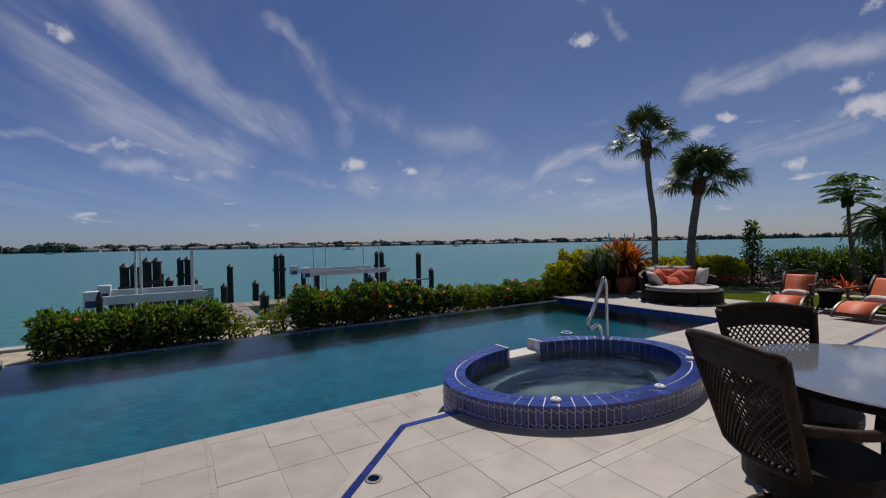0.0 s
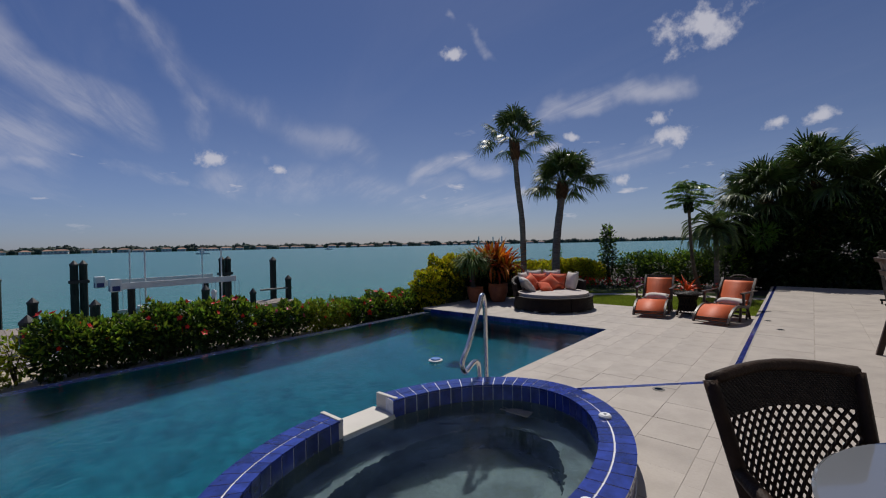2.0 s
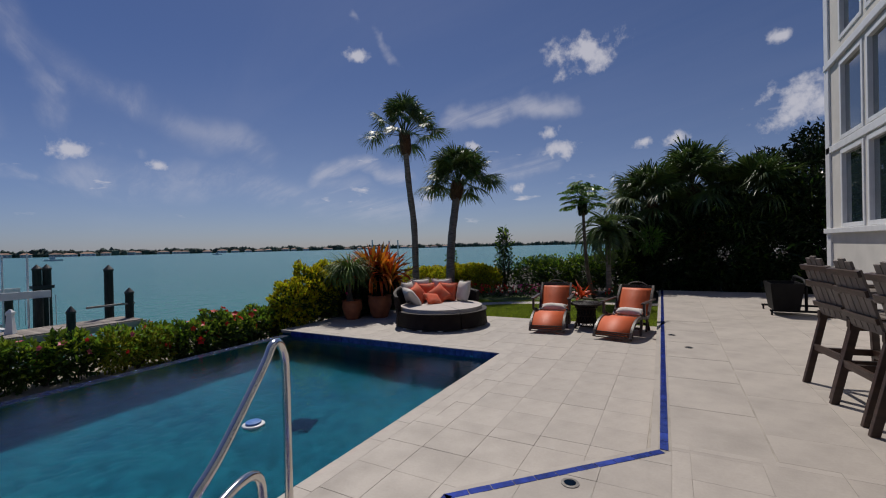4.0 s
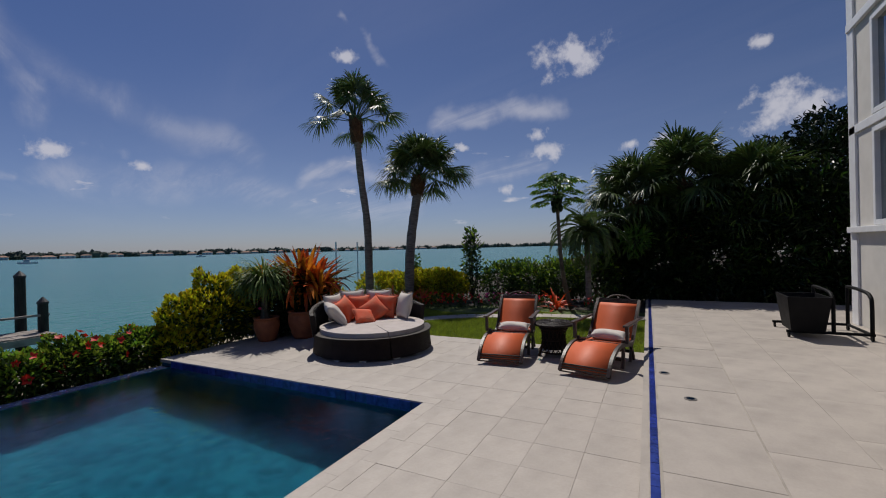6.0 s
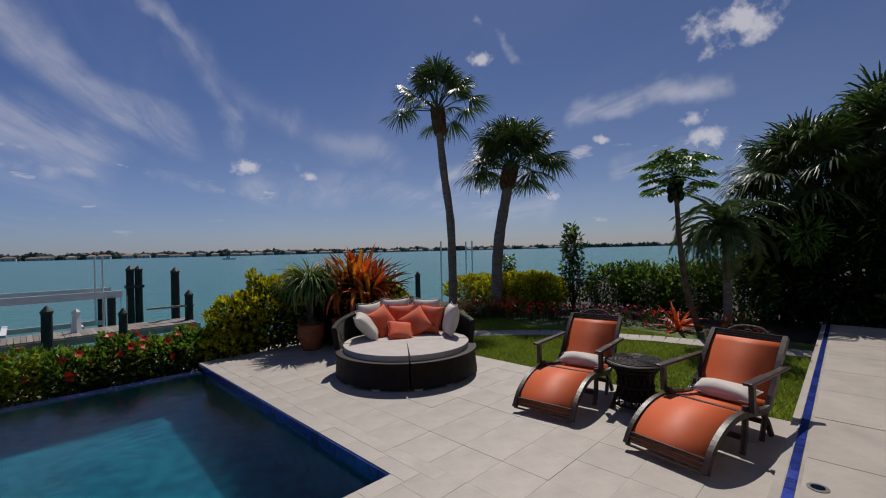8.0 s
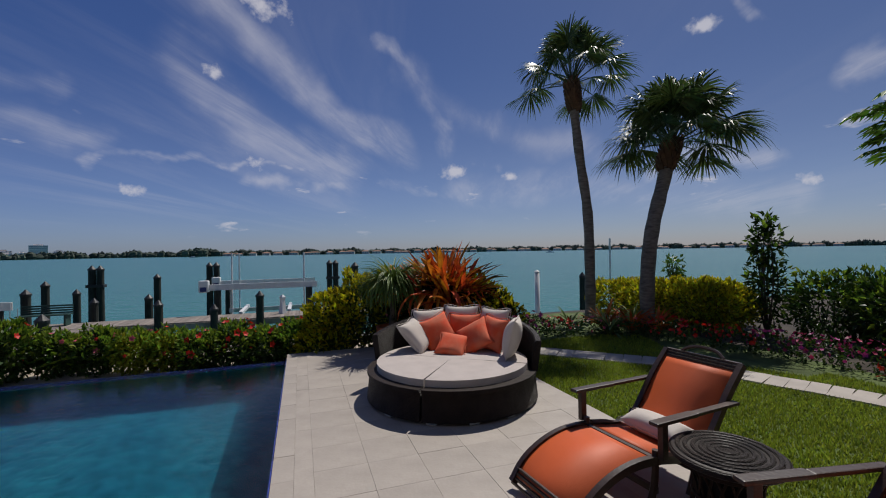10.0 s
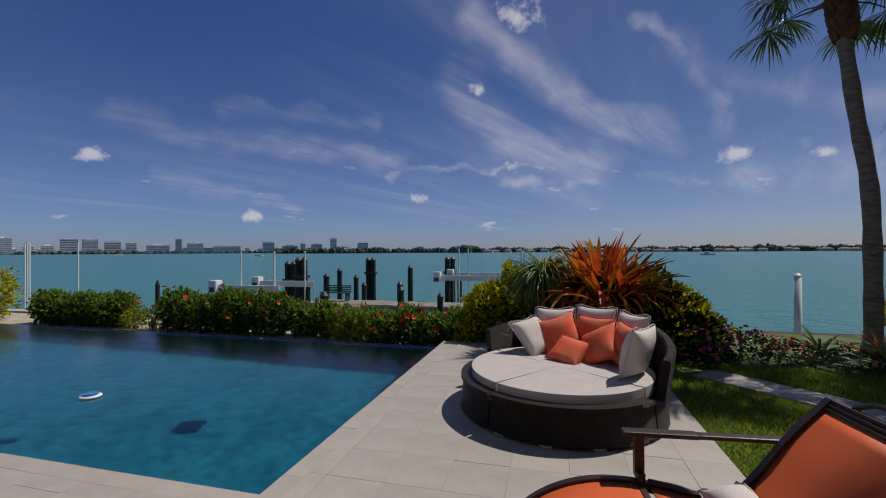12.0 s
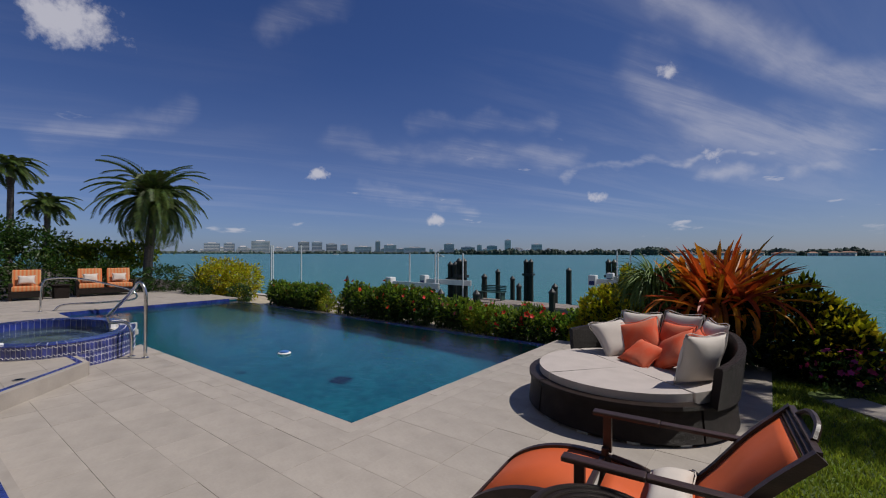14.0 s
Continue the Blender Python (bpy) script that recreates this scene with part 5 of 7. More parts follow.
def fan_palm(name, m, base, top, r0, r1, label, nfr, pet, seed, blade=0.62, boots=True, lo=-45, trunk=True, bends=()):
    """A cabbage palm: bent trunk, leaf-base boots, and fans of narrow drooping segments."""
    t = thing(name, m, label, "palm tree", "cabbage palms")
    rg = np.random.default_rng(seed)
    top = Vector(top)
    if trunk:
        pts = smooth_path([base, *bends, top], 5)
        rad = [r0 + (r1 - r0) * i / (len(pts) - 1) + 0.007 * math.sin(i * 2.1) for i in range(len(pts))]
        rad[0] *= 1.35
        part("trunk", tube(bmesh.new(), pts, rad, 12), M["trunk"], t, smooth=True)
    if boots:
        V, F = [], []
        axis = (top - Vector(bends[-1] if bends else base)).normalized()
        for k in range(80):
            a, z = k * 2.4, -0.62 + 0.68 * k / 80
            rr = r1 * (1.0 + 0.5 * math.sin(math.pi * (0.15 + 0.7 * k / 80)))
            d = Vector((math.cos(a), math.sin(a), 0))
            s = Vector((-d.y, d.x, 0)) * 0.05
            p = top + d * rr * 0.8 + axis * z
            q = p + d * 0.07 + Vector((0, 0, 0.17))
            i0 = len(V)
            V += [p - s, p + s, q + s * 0.8, q - s * 0.8, p - s + d * 0.035, p + s + d * 0.035, q + s * 0.8 + d * 0.02, q - s * 0.8 + d * 0.02]
            F += [(i0 + i, i0 + j, i0 + k2, i0 + l) for i, j, k2, l in ((0, 1, 2, 3), (7, 6, 5, 4), (0, 4, 5, 1), (1, 5, 6, 2), (2, 6, 7, 3), (3, 7, 4, 0))]
        put("leaf_base_skirt", V, F, M["boots"], t, "brown cut leaf bases")
    for k in range(nfr):
        PV = bmesh.new()
        a = k * 2.399 + rg.uniform(-0.3, 0.3)
        el_ = radians(lo + (88 - lo) * ((k + 0.5) / nfr) ** 0.72 + rg.uniform(-10, 10))
        d = Vector((math.cos(a) * math.cos(el_), math.sin(a) * math.cos(el_), math.sin(el_)))
        Lp = pet * rg.uniform(0.75, 1.2)
        p0 = top + Vector((0, 0, 0.05))
        p1 = p0 + d * Lp * 0.6
        p2 = p0 + d * Lp + Vector((0, 0, -0.10 * Lp))
        tube(PV, [p0, p1, p2], [0.018, 0.013, 0.009], 4, False)
        ax = (p2 - p1).normalized()
        side = ax.cross(Vector((0, 0, 1)))
        side = side.normalized() if side.length > 0.05 else Vector((math.sin(a), -math.cos(a), 0))
        nn = side.cross(ax).normalized()
        bl = blade * rg.uniform(0.85, 1.2)
        dry = el_ < radians(-25) and rg.random() < 0.15
        vv, ff = [], []
        nseg = 52
        curl = rg.uniform(0.6, 1.1)
        for j in range(nseg):
            th = radians(-125 + 250 * j / (nseg - 1)) + rg.normal(0, 0.05)
            dd = (ax * math.cos(th) + side * math.sin(th) + nn * (0.1 - 0.40 * abs(math.sin(th)))).normalized()
            ln = bl * (0.70 + 0.30 * math.cos(th * 0.6)) * rg.uniform(0.82, 1.12)
            w = (side * math.cos(th) - ax * math.sin(th)) * bl * 0.024
            sag = Vector((0, 0, -ln * curl * rg.uniform(0.5, 1.3)))
            q1 = p2 + dd * ln * 0.45 + sag * 0.05
            q2 = q1 + dd * ln * 0.33 + sag * 0.16
            q3 = q2 + dd * ln * 0.20 + sag * 0.26
            i0 = len(vv)
            vv += [p2, q1 - w, q1 + w + nn * 0.012, q2 - w * 0.7, q2 + w * 0.7, q3]
            ff += [(i0, i0 + 1, i0 + 2), (i0 + 1, i0 + 3, i0 + 4, i0 + 2), (i0 + 3, i0 + 5, i0 + 4)]
        fr = put("frond", vv, ff, M["fan_leaf_dry"] if dry else M["fan_leaf"], t, "pale dry hanging frond" if dry else "")
        part("stalk", PV, M["fan_leaf"], fr)
    return t


fan_palm("cabbage_palm", Matrix(), (6.64, 5.66, -0.1), (6.32, 5.79, 5.48), 0.125, 0.10, "tall slim cabbage palm by the sea wall", 30, 1.02, 41, 0.60, lo=-12, bends=((6.65, 5.66, 1.0), (6.63, 5.68, 2.5), (6.50, 5.77, 3.84)))
fan_palm("cabbage_palm", Matrix(), (7.30, 4.62, -0.1), (8.12, 4.64, 3.92), 0.155, 0.135, "leaning cabbage palm with a wide full crown", 40, 1.05, 42, 0.76, lo=-6, bends=((7.33, 4.62, 1.05), (7.46, 4.60, 2.05), (7.80, 4.62, 3.05)))
# thicket on the house side
fan_palm("cabbage_palm", Matrix(), (9.9, -1.7, 0), (9.9, -1.7, 2.8), 0.2, 0.17, "full cabbage palm above the dark thicket", 44, 0.95, 43, 0.9, lo=-20)
fan_palm("cabbage_palm", Matrix(), (10.5, -3.0, 0), (10.5, -3.0, 3.35), 0.2, 0.17, "tall cabbage palm above the dark thicket", 44, 1.0, 44, 0.95, lo=-20)
fan_palm("cabbage_palm", Matrix(), (10.3, -4.7, 0), (10.3, -4.7, 2.8), 0.2, 0.17, "low cabbage palm in the dark thicket", 40, 1.0, 45, 0.9, lo=-20)
THICKET = [(9.2, -2.4, 1.0, 0.8, 0.9, 1.1), (9.3, -3.7, 1.2, 0.8, 0.9, 1.3), (9.4, -5.0, 1.3, 0.8, 0.9, 1.4), (9.5, -6.3, 1.4, 0.9, 0.9, 1.5), (9.4, -7.6, 1.5, 0.9, 0.9, 1.6),
       (9.6, -1.3, 0.9, 0.7, 0.8, 1.0), (9.9, -3.0, 2.1, 0.7, 1.0, 0.7), (10.0, -4.6, 2.3, 0.7, 1.0, 0.8), (9.0, -3.0, 0.5, 0.5, 0.9, 0.6), (9.0, -4.6, 0.5, 0.5, 0.9, 0.6), (9.0, -6.2, 0.6, 0.5, 0.9, 0.7), (9.4, -1.6, 1.7, 0.6, 0.8, 0.8), (9.3, -2.9, 2.0, 0.6, 0.9, 0.8), (9.3, -4.3, 2.1, 0.6, 0.9, 0.8), (9.4, -5.8, 2.5, 0.7, 1.0, 0.9)]
for k in range(5):
    near = [b for b in THICKET if min(4, max(0, int((-1.0 - b[1]) / 1.35))) == k]
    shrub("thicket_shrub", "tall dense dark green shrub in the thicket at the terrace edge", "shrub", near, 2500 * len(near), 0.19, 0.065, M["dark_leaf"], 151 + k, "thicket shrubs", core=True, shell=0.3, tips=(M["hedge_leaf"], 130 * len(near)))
t = thing("broadleaf_tree", pose(11.0, -7.4, 0), "tall dark broadleaf tree behind the terrace thicket", "tree")
stems("trunk", (0, 0, 0), [(0, 0, 3.2), (-0.8, 0.6, 4.0), (0.7, -0.4, 4.2), (-0.3, 1.2, 3.9)], 0.16, t)
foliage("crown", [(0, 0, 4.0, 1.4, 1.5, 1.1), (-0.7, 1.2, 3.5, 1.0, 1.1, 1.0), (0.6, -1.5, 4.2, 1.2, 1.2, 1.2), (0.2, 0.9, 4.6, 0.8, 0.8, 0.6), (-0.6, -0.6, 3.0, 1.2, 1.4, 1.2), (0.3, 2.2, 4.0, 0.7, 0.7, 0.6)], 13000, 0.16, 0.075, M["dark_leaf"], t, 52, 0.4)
shrub("yellow_sprig", "bright yellow-green young fronds in the dark thicket", "shrub", [(8.75, -1.75, 1.75, 0.35, 0.35, 0.4)], 350, 0.24, 0.05, M["papaya_leaf"], 53, shell=0.2)
c = thing("seed_cluster", pose(9.2, -3.05, 1.35), "hanging brown palm seed stalks in the thicket", "seed cluster")
foliage("stalks", [(0, 0, 0.35, 0.3, 0.3, 0.35)], 260, 0.16, 0.03, M["terracotta"], c, 54, 0.1)

# papaya and small feather palm
t = thing("papaya_tree", pose(7.35, -0.25, 0.0), "slim papaya tree with lobed leaves and hanging fruit", "papaya tree")
ptop = Vector((-0.75, 0.15, 2.92))
part("trunk", tube(bmesh.new(), smooth_path([(0, 0, 0), (-0.3, 0.1, 0.7), (-0.62, 0.12, 1.5), ptop], 5), [0.068 - 0.002 * i for i in range(16)], 8), M["bark"], t, smooth=True)
bm = bmesh.new()
for k in range(14):
    a = k * 2.4
    p = ptop + Vector((0.09 * math.cos(a), 0.09 * math.sin(a), -0.42 + 0.03 * k))
    bmesh.ops.create_uvsphere(bm, u_segments=8, v_segments=6, radius=0.07, matrix=Matrix.Translation(p) @ Matrix.Diagonal((0.85, 0.85, 1.4, 1)))
part("fruit", bm, M["dark_leaf"], t, "green hanging fruit", smooth=True)
PV = bmesh.new()
V, F = [], []
rp = np.random.default_rng(60)
for k in range(26):
    a = k * 2.4
    el_ = radians(-30 + 105 * (k / 26))
    d = Vector((math.cos(a) * math.cos(el_), math.sin(a) * math.cos(el_), math.sin(el_)))
    Lp = rp.uniform(0.32, 0.60)
    tip = ptop + d * Lp
    tube(PV, [ptop, ptop + d * Lp * 0.5 + Vector((0, 0, 0.03)), tip], 0.010, 4, False)
    s = d.cross(Vector((0, 0, 1))).normalized()
    fwd = Vector((d.x, d.y, -0.25)).normalized()
    for j in range(7):
        th = radians(-120 + 40 * j)
        dd = fwd * math.cos(th) + s * math.sin(th)
        w = s * math.cos(th) - fwd * math.sin(th)
        ln = 0.29 * rp.uniform(0.8, 1.2)
        for lob in (-0.6, 0.0, 0.6):
            d3 = dd * math.cos(lob) + w * math.sin(lob)
            w3 = w * math.cos(lob) - dd * math.sin(lob)
            st_ = tip + dd * ln * (0.0 if lob == 0 else 0.45)
            l3 = ln if lob == 0 else ln * 0.5
            i0 = len(V)
            V += [st_, st_ + d3 * l3 * 0.5 + w3 * 0.035, st_ + d3 * l3 - Vector((0, 0, 0.05)), st_ + d3 * l3 * 0.5 - w3 * 0.035]
            F += [(i0, i0 + 1, i0 + 2), (i0, i0 + 2, i0 + 3)]
tagged(part("leaf_stalk", PV, M["pony_leaf"], t), kind="stuff")
put("crown", V, F, M["papaya_leaf"], t)


def feather_palm(name, m, h, r0, nfr, length, label, seed, material, leaflet=0.3, droop=1.5, lo=-20, hi=80, lean=(0, 0), wind=(0, 0), trunk=True, group=""):
    """A palm with arching feathered fronds on a ringed trunk."""
    t = thing(name, m, label, "palm tree", group)
    rg = np.random.default_rng(seed)
    top = Vector((lean[0], lean[1], h))
    if trunk:
        pts = smooth_path([(0, 0, 0), (lean[0] * 0.3, lean[1] * 0.3, h * 0.4), (lean[0] * 0.7, lean[1] * 0.7, h * 0.75), top], 5)
        part("trunk", tube(bmesh.new(), pts, [r0 * (1.15 - 0.25 * i / 15 + 0.06 * (i % 2) + (0.35 if i > 12 else 0)) for i in range(len(pts))], 10), M["trunk"], t)
    for k in range(nfr):
        R = bmesh.new()
        V, F = [], []
        a = k * 2.399 + rg.uniform(-0.2, 0.2)
        e = radians(lo + (hi - lo) * ((k + 0.5) / nfr) + rg.uniform(-6, 6))
        L_ = length * rg.uniform(0.85, 1.1)
        p = top.copy()
        pts = [p.copy()]
        ns = 12
        dr = droop * rg.uniform(0.7, 1.2)
        for j in range(ns):
            d = Vector((math.cos(a) * math.cos(e) + wind[0] * j / ns, math.sin(a) * math.cos(e) + wind[1] * j / ns, math.sin(e))).normalized()
            p = p + d * L_ / ns
            pts.append(p.copy())
            e -= dr / ns
        tube(R, pts[::2], [0.02, 0.017, 0.014, 0.011, 0.008, 0.006, 0.004], 4, False)
        for j in range(2, ns + 1):
            d = (pts[j] - pts[j - 1]).normalized()
            s = d.cross(Vector((0, 0, 1)))
            s = s.normalized() if s.length > 0.05 else Vector((1, 0, 0))
            n = s.cross(d)
            for half in (0.0, 0.33, 0.66):
                q = pts[j - 1] + (pts[j] - pts[j - 1]) * half
                ll = leaflet * math.sin(min(1.0, 0.25 + 0.95 * (1 - (j + half) / (ns + 1))) * math.pi / 2) * rg.uniform(0.8, 1.15)
                for sg in (1, -1):
                    dd = (s * sg * 0.8 + d * 0.6 + n * 0.25).normalized()
                    tip = q + dd * ll + Vector((0, 0, -0.28 * ll))
                    mid = q + dd * ll * 0.5
                    i0 = len(V)
                    wv = d * 0.028 * (length / 2.4) ** 0.5
                    V += [q, mid - wv, tip, mid + wv]
                    F += [(i0, i0 + 1, i0 + 2), (i0, i0 + 2, i0 + 3)]
        fr = put("frond", V, F, material, t)
        part("rib", R, M["pony_leaf"], fr)
    return t


feather_palm("pygmy_palm", pose(8.0, -0.6, 0), 1.95, 0.07, 38, 1.35, "small feathery pygmy date palm behind the papaya", 71, M["fan_leaf"], 0.24, 2.3, -20, 85)
t = shrub("column_shrub", "slim upright dark green shrub in the hedge", "shrub", [(8.7, 3.1, 0.75, 0.34, 0.34, 0.85), (8.72, 3.1, 1.65, 0.27, 0.27, 0.55), (8.75, 3.12, 2.05, 0.13, 0.13, 0.25)], 1000, 0.12, 0.06, M["hedge_leaf"], 72, shell=0.15, tips=(M["hedge_leaf_lit"], 160))
shrub("small_sapling", "small bright green sapling above the hedge", "shrub", [(8.9, 5.4, 1.2, 0.2, 0.2, 0.32), (8.95, 5.3, 0.8, 0.25, 0.2, 0.2)], 260, 0.12, 0.06, M["papaya_leaf"], 73, shell=0.2)
GY = "clipped bright yellow-green garden hedge near the palms"
for k, (x, y, rx, h) in enumerate(((8.1, 4.0, 0.7, 0.9), (8.0, 5.1, 0.8, 0.9), (7.9, 6.2, 0.7, 0.85), (8.8, 4.6, 0.8, 0.95))):
    shrub("golden_hedge", GY, "hedge", [(x, y, h * 0.5 - 0.05, rx, 0.75, h * 0.52), (x + 0.2, y - 0.4, h * 0.45, rx * 0.7, 0.5, h * 0.5)], 3000, 0.085, 0.045, M["olive_leaf"], 80 + k, "golden hedge shrubs", tips=(M["yellow_leaf"], 2200))
GH = "loose dark green hedge along the garden edge"
for k, (x, y, h) in enumerate(((9.0, 2.2, 1.15), (8.95, 1.2, 1.1), (8.9, 0.3, 1.15), (8.9, -0.7, 1.4), (9.6, 1.7, 1.2), (9.5, 0.4, 1.25))):
    shrub("green_hedge", GH, "hedge", [(x, y, h * 0.48, 0.6, 0.65, h * 0.52)], 2000, 0.1, 0.05, M["hedge_leaf"], 90 + k, "green hedge shrubs", tips=(M["hedge_leaf_lit"], 300))

# flower beds
def bed_flowers(name, label, pts, h, material, seed, n=260, fl=50, r=0.32):
    return shrub(name, label, "flowers", [(x, y, h * 0.5 - 0.05, r, r, h * 0.55) for x, y in pts], n * len(pts), 0.06, 0.035, M["hedge_leaf"], seed, "flower clumps", ((material, int(0.9 * fl) * len(pts), 0.035),), core=False)


bed_flowers("impatiens", "low clump of magenta flowers beside the deck corner", ((3.75, 4.1), (4.1, 4.45), (4.5, 4.6)), 0.42, M["magenta_flower"], 101, fl=34)
bed_flowers("impatiens", "low clump of red flowers in the garden bed", ((6.7, 2.9), (6.9, 2.4), (6.6, 3.4)), 0.34, M["red_flower"], 102, fl=36)
bed_flowers("impatiens", "low clump of pink flowers in the garden bed", ((7.1, 1.9), (7.2, 1.4), (7.3, 0.9)), 0.34, M["magenta_flower"], 103, fl=40)
bed_flowers("impatiens", "low clump of red flowers by the thicket", ((7.35, 0.4), (5.0, 4.5), (7.6, -0.9)), 0.3, M["red_flower"], 104, fl=30)
bed_flowers("impatiens", "low clump of pale flowers in the garden bed", ((6.2, 3.9), (5.6, 4.3), (4.9, 5.0)), 0.3, M["pink_flower"], 105, fl=14)
for k, (x, y, s) in enumerate(((6.05, 4.45, 0.68), (6.5, 4.2, 0.74), (6.9, 3.95, 0.60))):
    straps("small_bromeliad", pose(x, y, 0.0), "low orange bromeliad under the palms", "bromeliad", 26, s, 0.07, 0.02, 15, 75, M["orange_leaf"], 110 + k, 1.0, "small bromeliads")
straps("small_bromeliad", pose(7.2, 0.1, 0.0), "low orange bromeliad under the papaya", "bromeliad", 26, 0.6, 0.07, 0.02, 15, 75, M["orange_leaf"], 114, 1.0, "small bromeliads")
for k, (x, y) in enumerate(((5.6, 5.0), (5.9, 4.1), (6.9, 4.6))):
    straps("strap_plant", pose(x, y, 0.0), "green spiky strap-leaved plant in the bed", "plant", 40, 0.55, 0.05, 0.02, 15, 80, M["pony_leaf"], 120 + k, 1.1, "strap plants")

# far end of the pool
feather_palm("date_palm", pose(-19.9, 4.55, -0.1), 4.15, 0.17, 80, 2.75, "large date palm with a full arching crown", 131, M["date_leaf"], 0.46, 1.9, -35, 88, (0.35, 0.15))
feather_palm("coconut_palm", pose(-30.0, 2.7, 0), 4.3, 0.14, 20, 1.6, "wind-blown palm behind the far seats", 132, M["date_leaf"], 0.5, 2.2, -20, 80, (0.3, 0.0), (0.9, 0.5), group="wind-blown palms")
feather_palm("coconut_palm", pose(-30.0, 1.2, 0), 6.2, 0.14, 20, 1.7, "wind-blown palm behind the far seats", 133, M["date_leaf"], 0.5, 2.2, -20, 80, (0.3, 0.0), (0.9, 0.5), group="wind-blown palms")
shrub("golden_shrub", "large rounded yellow-green shrub by the far pool corner", "shrub", [(-14.6, 5.6, 0.55, 1.1, 0.9, 0.85), (-13.7, 5.9, 0.45, 0.8, 0.8, 0.75), (-15.6, 5.6, 0.4, 0.8, 0.8, 0.7)], 6500, 0.11, 0.06, M["yellow_leaf"], 134)
straps("cycad", pose(-15.3, 4.9, 0.2), "small feathery cycad at the far deck edge", "cycad", 60, 1.0, 0.06, 0.2, 0, 80, M["date_leaf"], 135, 1.0)
shrub("low_plants", "low green plants at the far deck edge", "plants", [(-14.6, 4.6, 0.15, 0.9, 0.4, 0.3), (-12.5, 5.2, 0.05, 0.5, 0.4, 0.35)], 1800, 0.1, 0.05, M["hedge_leaf"], 136)
shrub("garden_shrub", "dense green shrubs behind the far seats", "shrub", [(-18.2, -1.2, 0.8, 0.9, 1.2, 1.2), (-18.3, 0.8, 0.6, 0.9, 1.1, 0.9), (-18.2, 2.6, 0.55, 0.9, 1.1, 0.8), (-17.0, 4.2, 0.4, 0.8, 0.8, 0.7)], 9000, 0.13, 0.06, M["hedge_leaf"], 137)
t = thing("broadleaf_tree", pose(-21.0, -0.6, 0), "spreading green tree behind the far seats", "tree")
stems("trunk", (0, 0, 0), [(0, 0, 2.2), (0.7, 0.9, 2.2), (-0.5, -0.9, 2.3)], 0.12, t)
foliage("crown", [(0, 0, 2.2, 1.3, 1.5, 0.9), (0.2, 1.5, 1.9, 1.1, 1.2, 0.7), (0, -1.4, 2.5, 1.2, 1.2, 0.9)], 6000, 0.16, 0.08, M["hedge_leaf"], t, 138, 0.35)
t = thing("sea_grape", pose(-22.0, 3.4, 0), "olive green and rusty sea grape shrub by the water", "shrub")
foliage("crown", [(0, 0, 1.3, 1.2, 1.4, 0.9), (0, 1.3, 1.5, 1.0, 1.0, 0.6), (0.1, -1.2, 1.4, 1, 1, 0.7)], 3500, 0.17, 0.13, M["olive_leaf"], t, 139, 0.35)

# ---------- dock and boat lifts ----------
dock = thing("dock", Matrix(), "grey weathered wooden dock with a cross pier over the bay", "dock", kind="structure")
DK = -0.95


def planks(x0, x1, y0, y1, along_x, step=0.15):
    """Deck boards laid across the pier, one mesh."""
    bm = bmesh.new()
    n = int(((x1 - x0) if along_x else (y1 - y0)) / step)
    for k in range(n):
        z = random.uniform(-0.006, 0.006)
        if along_x:
            box(bm, (x0 + k * step, y0, DK - 0.04 + z), (x0 + (k + 0.93) * step, y1, DK + z))
        else:
            box(bm, (x0, y0 + k * step, DK - 0.04 + z), (x1, y0 + (k + 0.93) * step, DK + z))
    ob = part("boards", bm, M["dock_wood"], dock)
    tagged(ob, "grey weathered boards", kind="stuff")


planks(-8.35, -7.0, 7.6, 16.2, False)
planks(-10.2, 3.1, 16.2, 17.9, True)
for lo, hi in (((-8.38, 7.6, DK - 0.25), (-8.3, 16.2, DK - 0.045)), ((-7.05, 7.6, DK - 0.25), (-6.97, 16.2, DK - 0.045)), ((-10.2, 16.15, DK - 0.27), (3.1, 16.25, DK - 0.045)), ((-10.2, 17.85, DK - 0.27), (3.1, 17.95, DK - 0.045))):
    part("joist", boxes((lo, hi)), M["dock_wood"], dock)
part("stringer", boxes(((1.5, 17.0, DK + 0.55), (3.1, 17.12, DK + 0.62))), M["dock_wood"], dock)


def pile(x, y, top, r=0.15, dbl=False):
    """A round timber pile with a conical cap; a pair for lift piles."""
    t = thing("dock_pile", pose(x, y, SEA - 0.6), "dark timber dock pile with a pointed cap", "dock pile", "dock piles")
    h = top - SEA + 0.6
    for k, dx in enumerate((-r * 1.05, r * 1.05) if dbl else (0.0,)):
        bm = tube(bmesh.new(), [(dx + 0.01 * k, 0, 0), (dx, 0.01, h * 0.5), (dx, 0, h - 0.15)], [r * 1.08, r, r * 0.97], 12)
        part("post", bm, M["pile_wood"], t, smooth=False)
        bm = lathe(bmesh.new(), ((r * 1.1, h - 0.17), (r * 1.12, h - 0.1), (0.02, h + 0.08)), 12, Matrix.Translation((dx, 0, 0)))
        part("cap", bm, M["pile_cap"], t, "black pointed cap")
    if dbl:
        part("bracket", boxes(((-r * 2.3, -r * 1.2, h - 1.0), (r * 2.3, r * 1.2, h - 0.86))), M["pile_cap"], t)
    return t


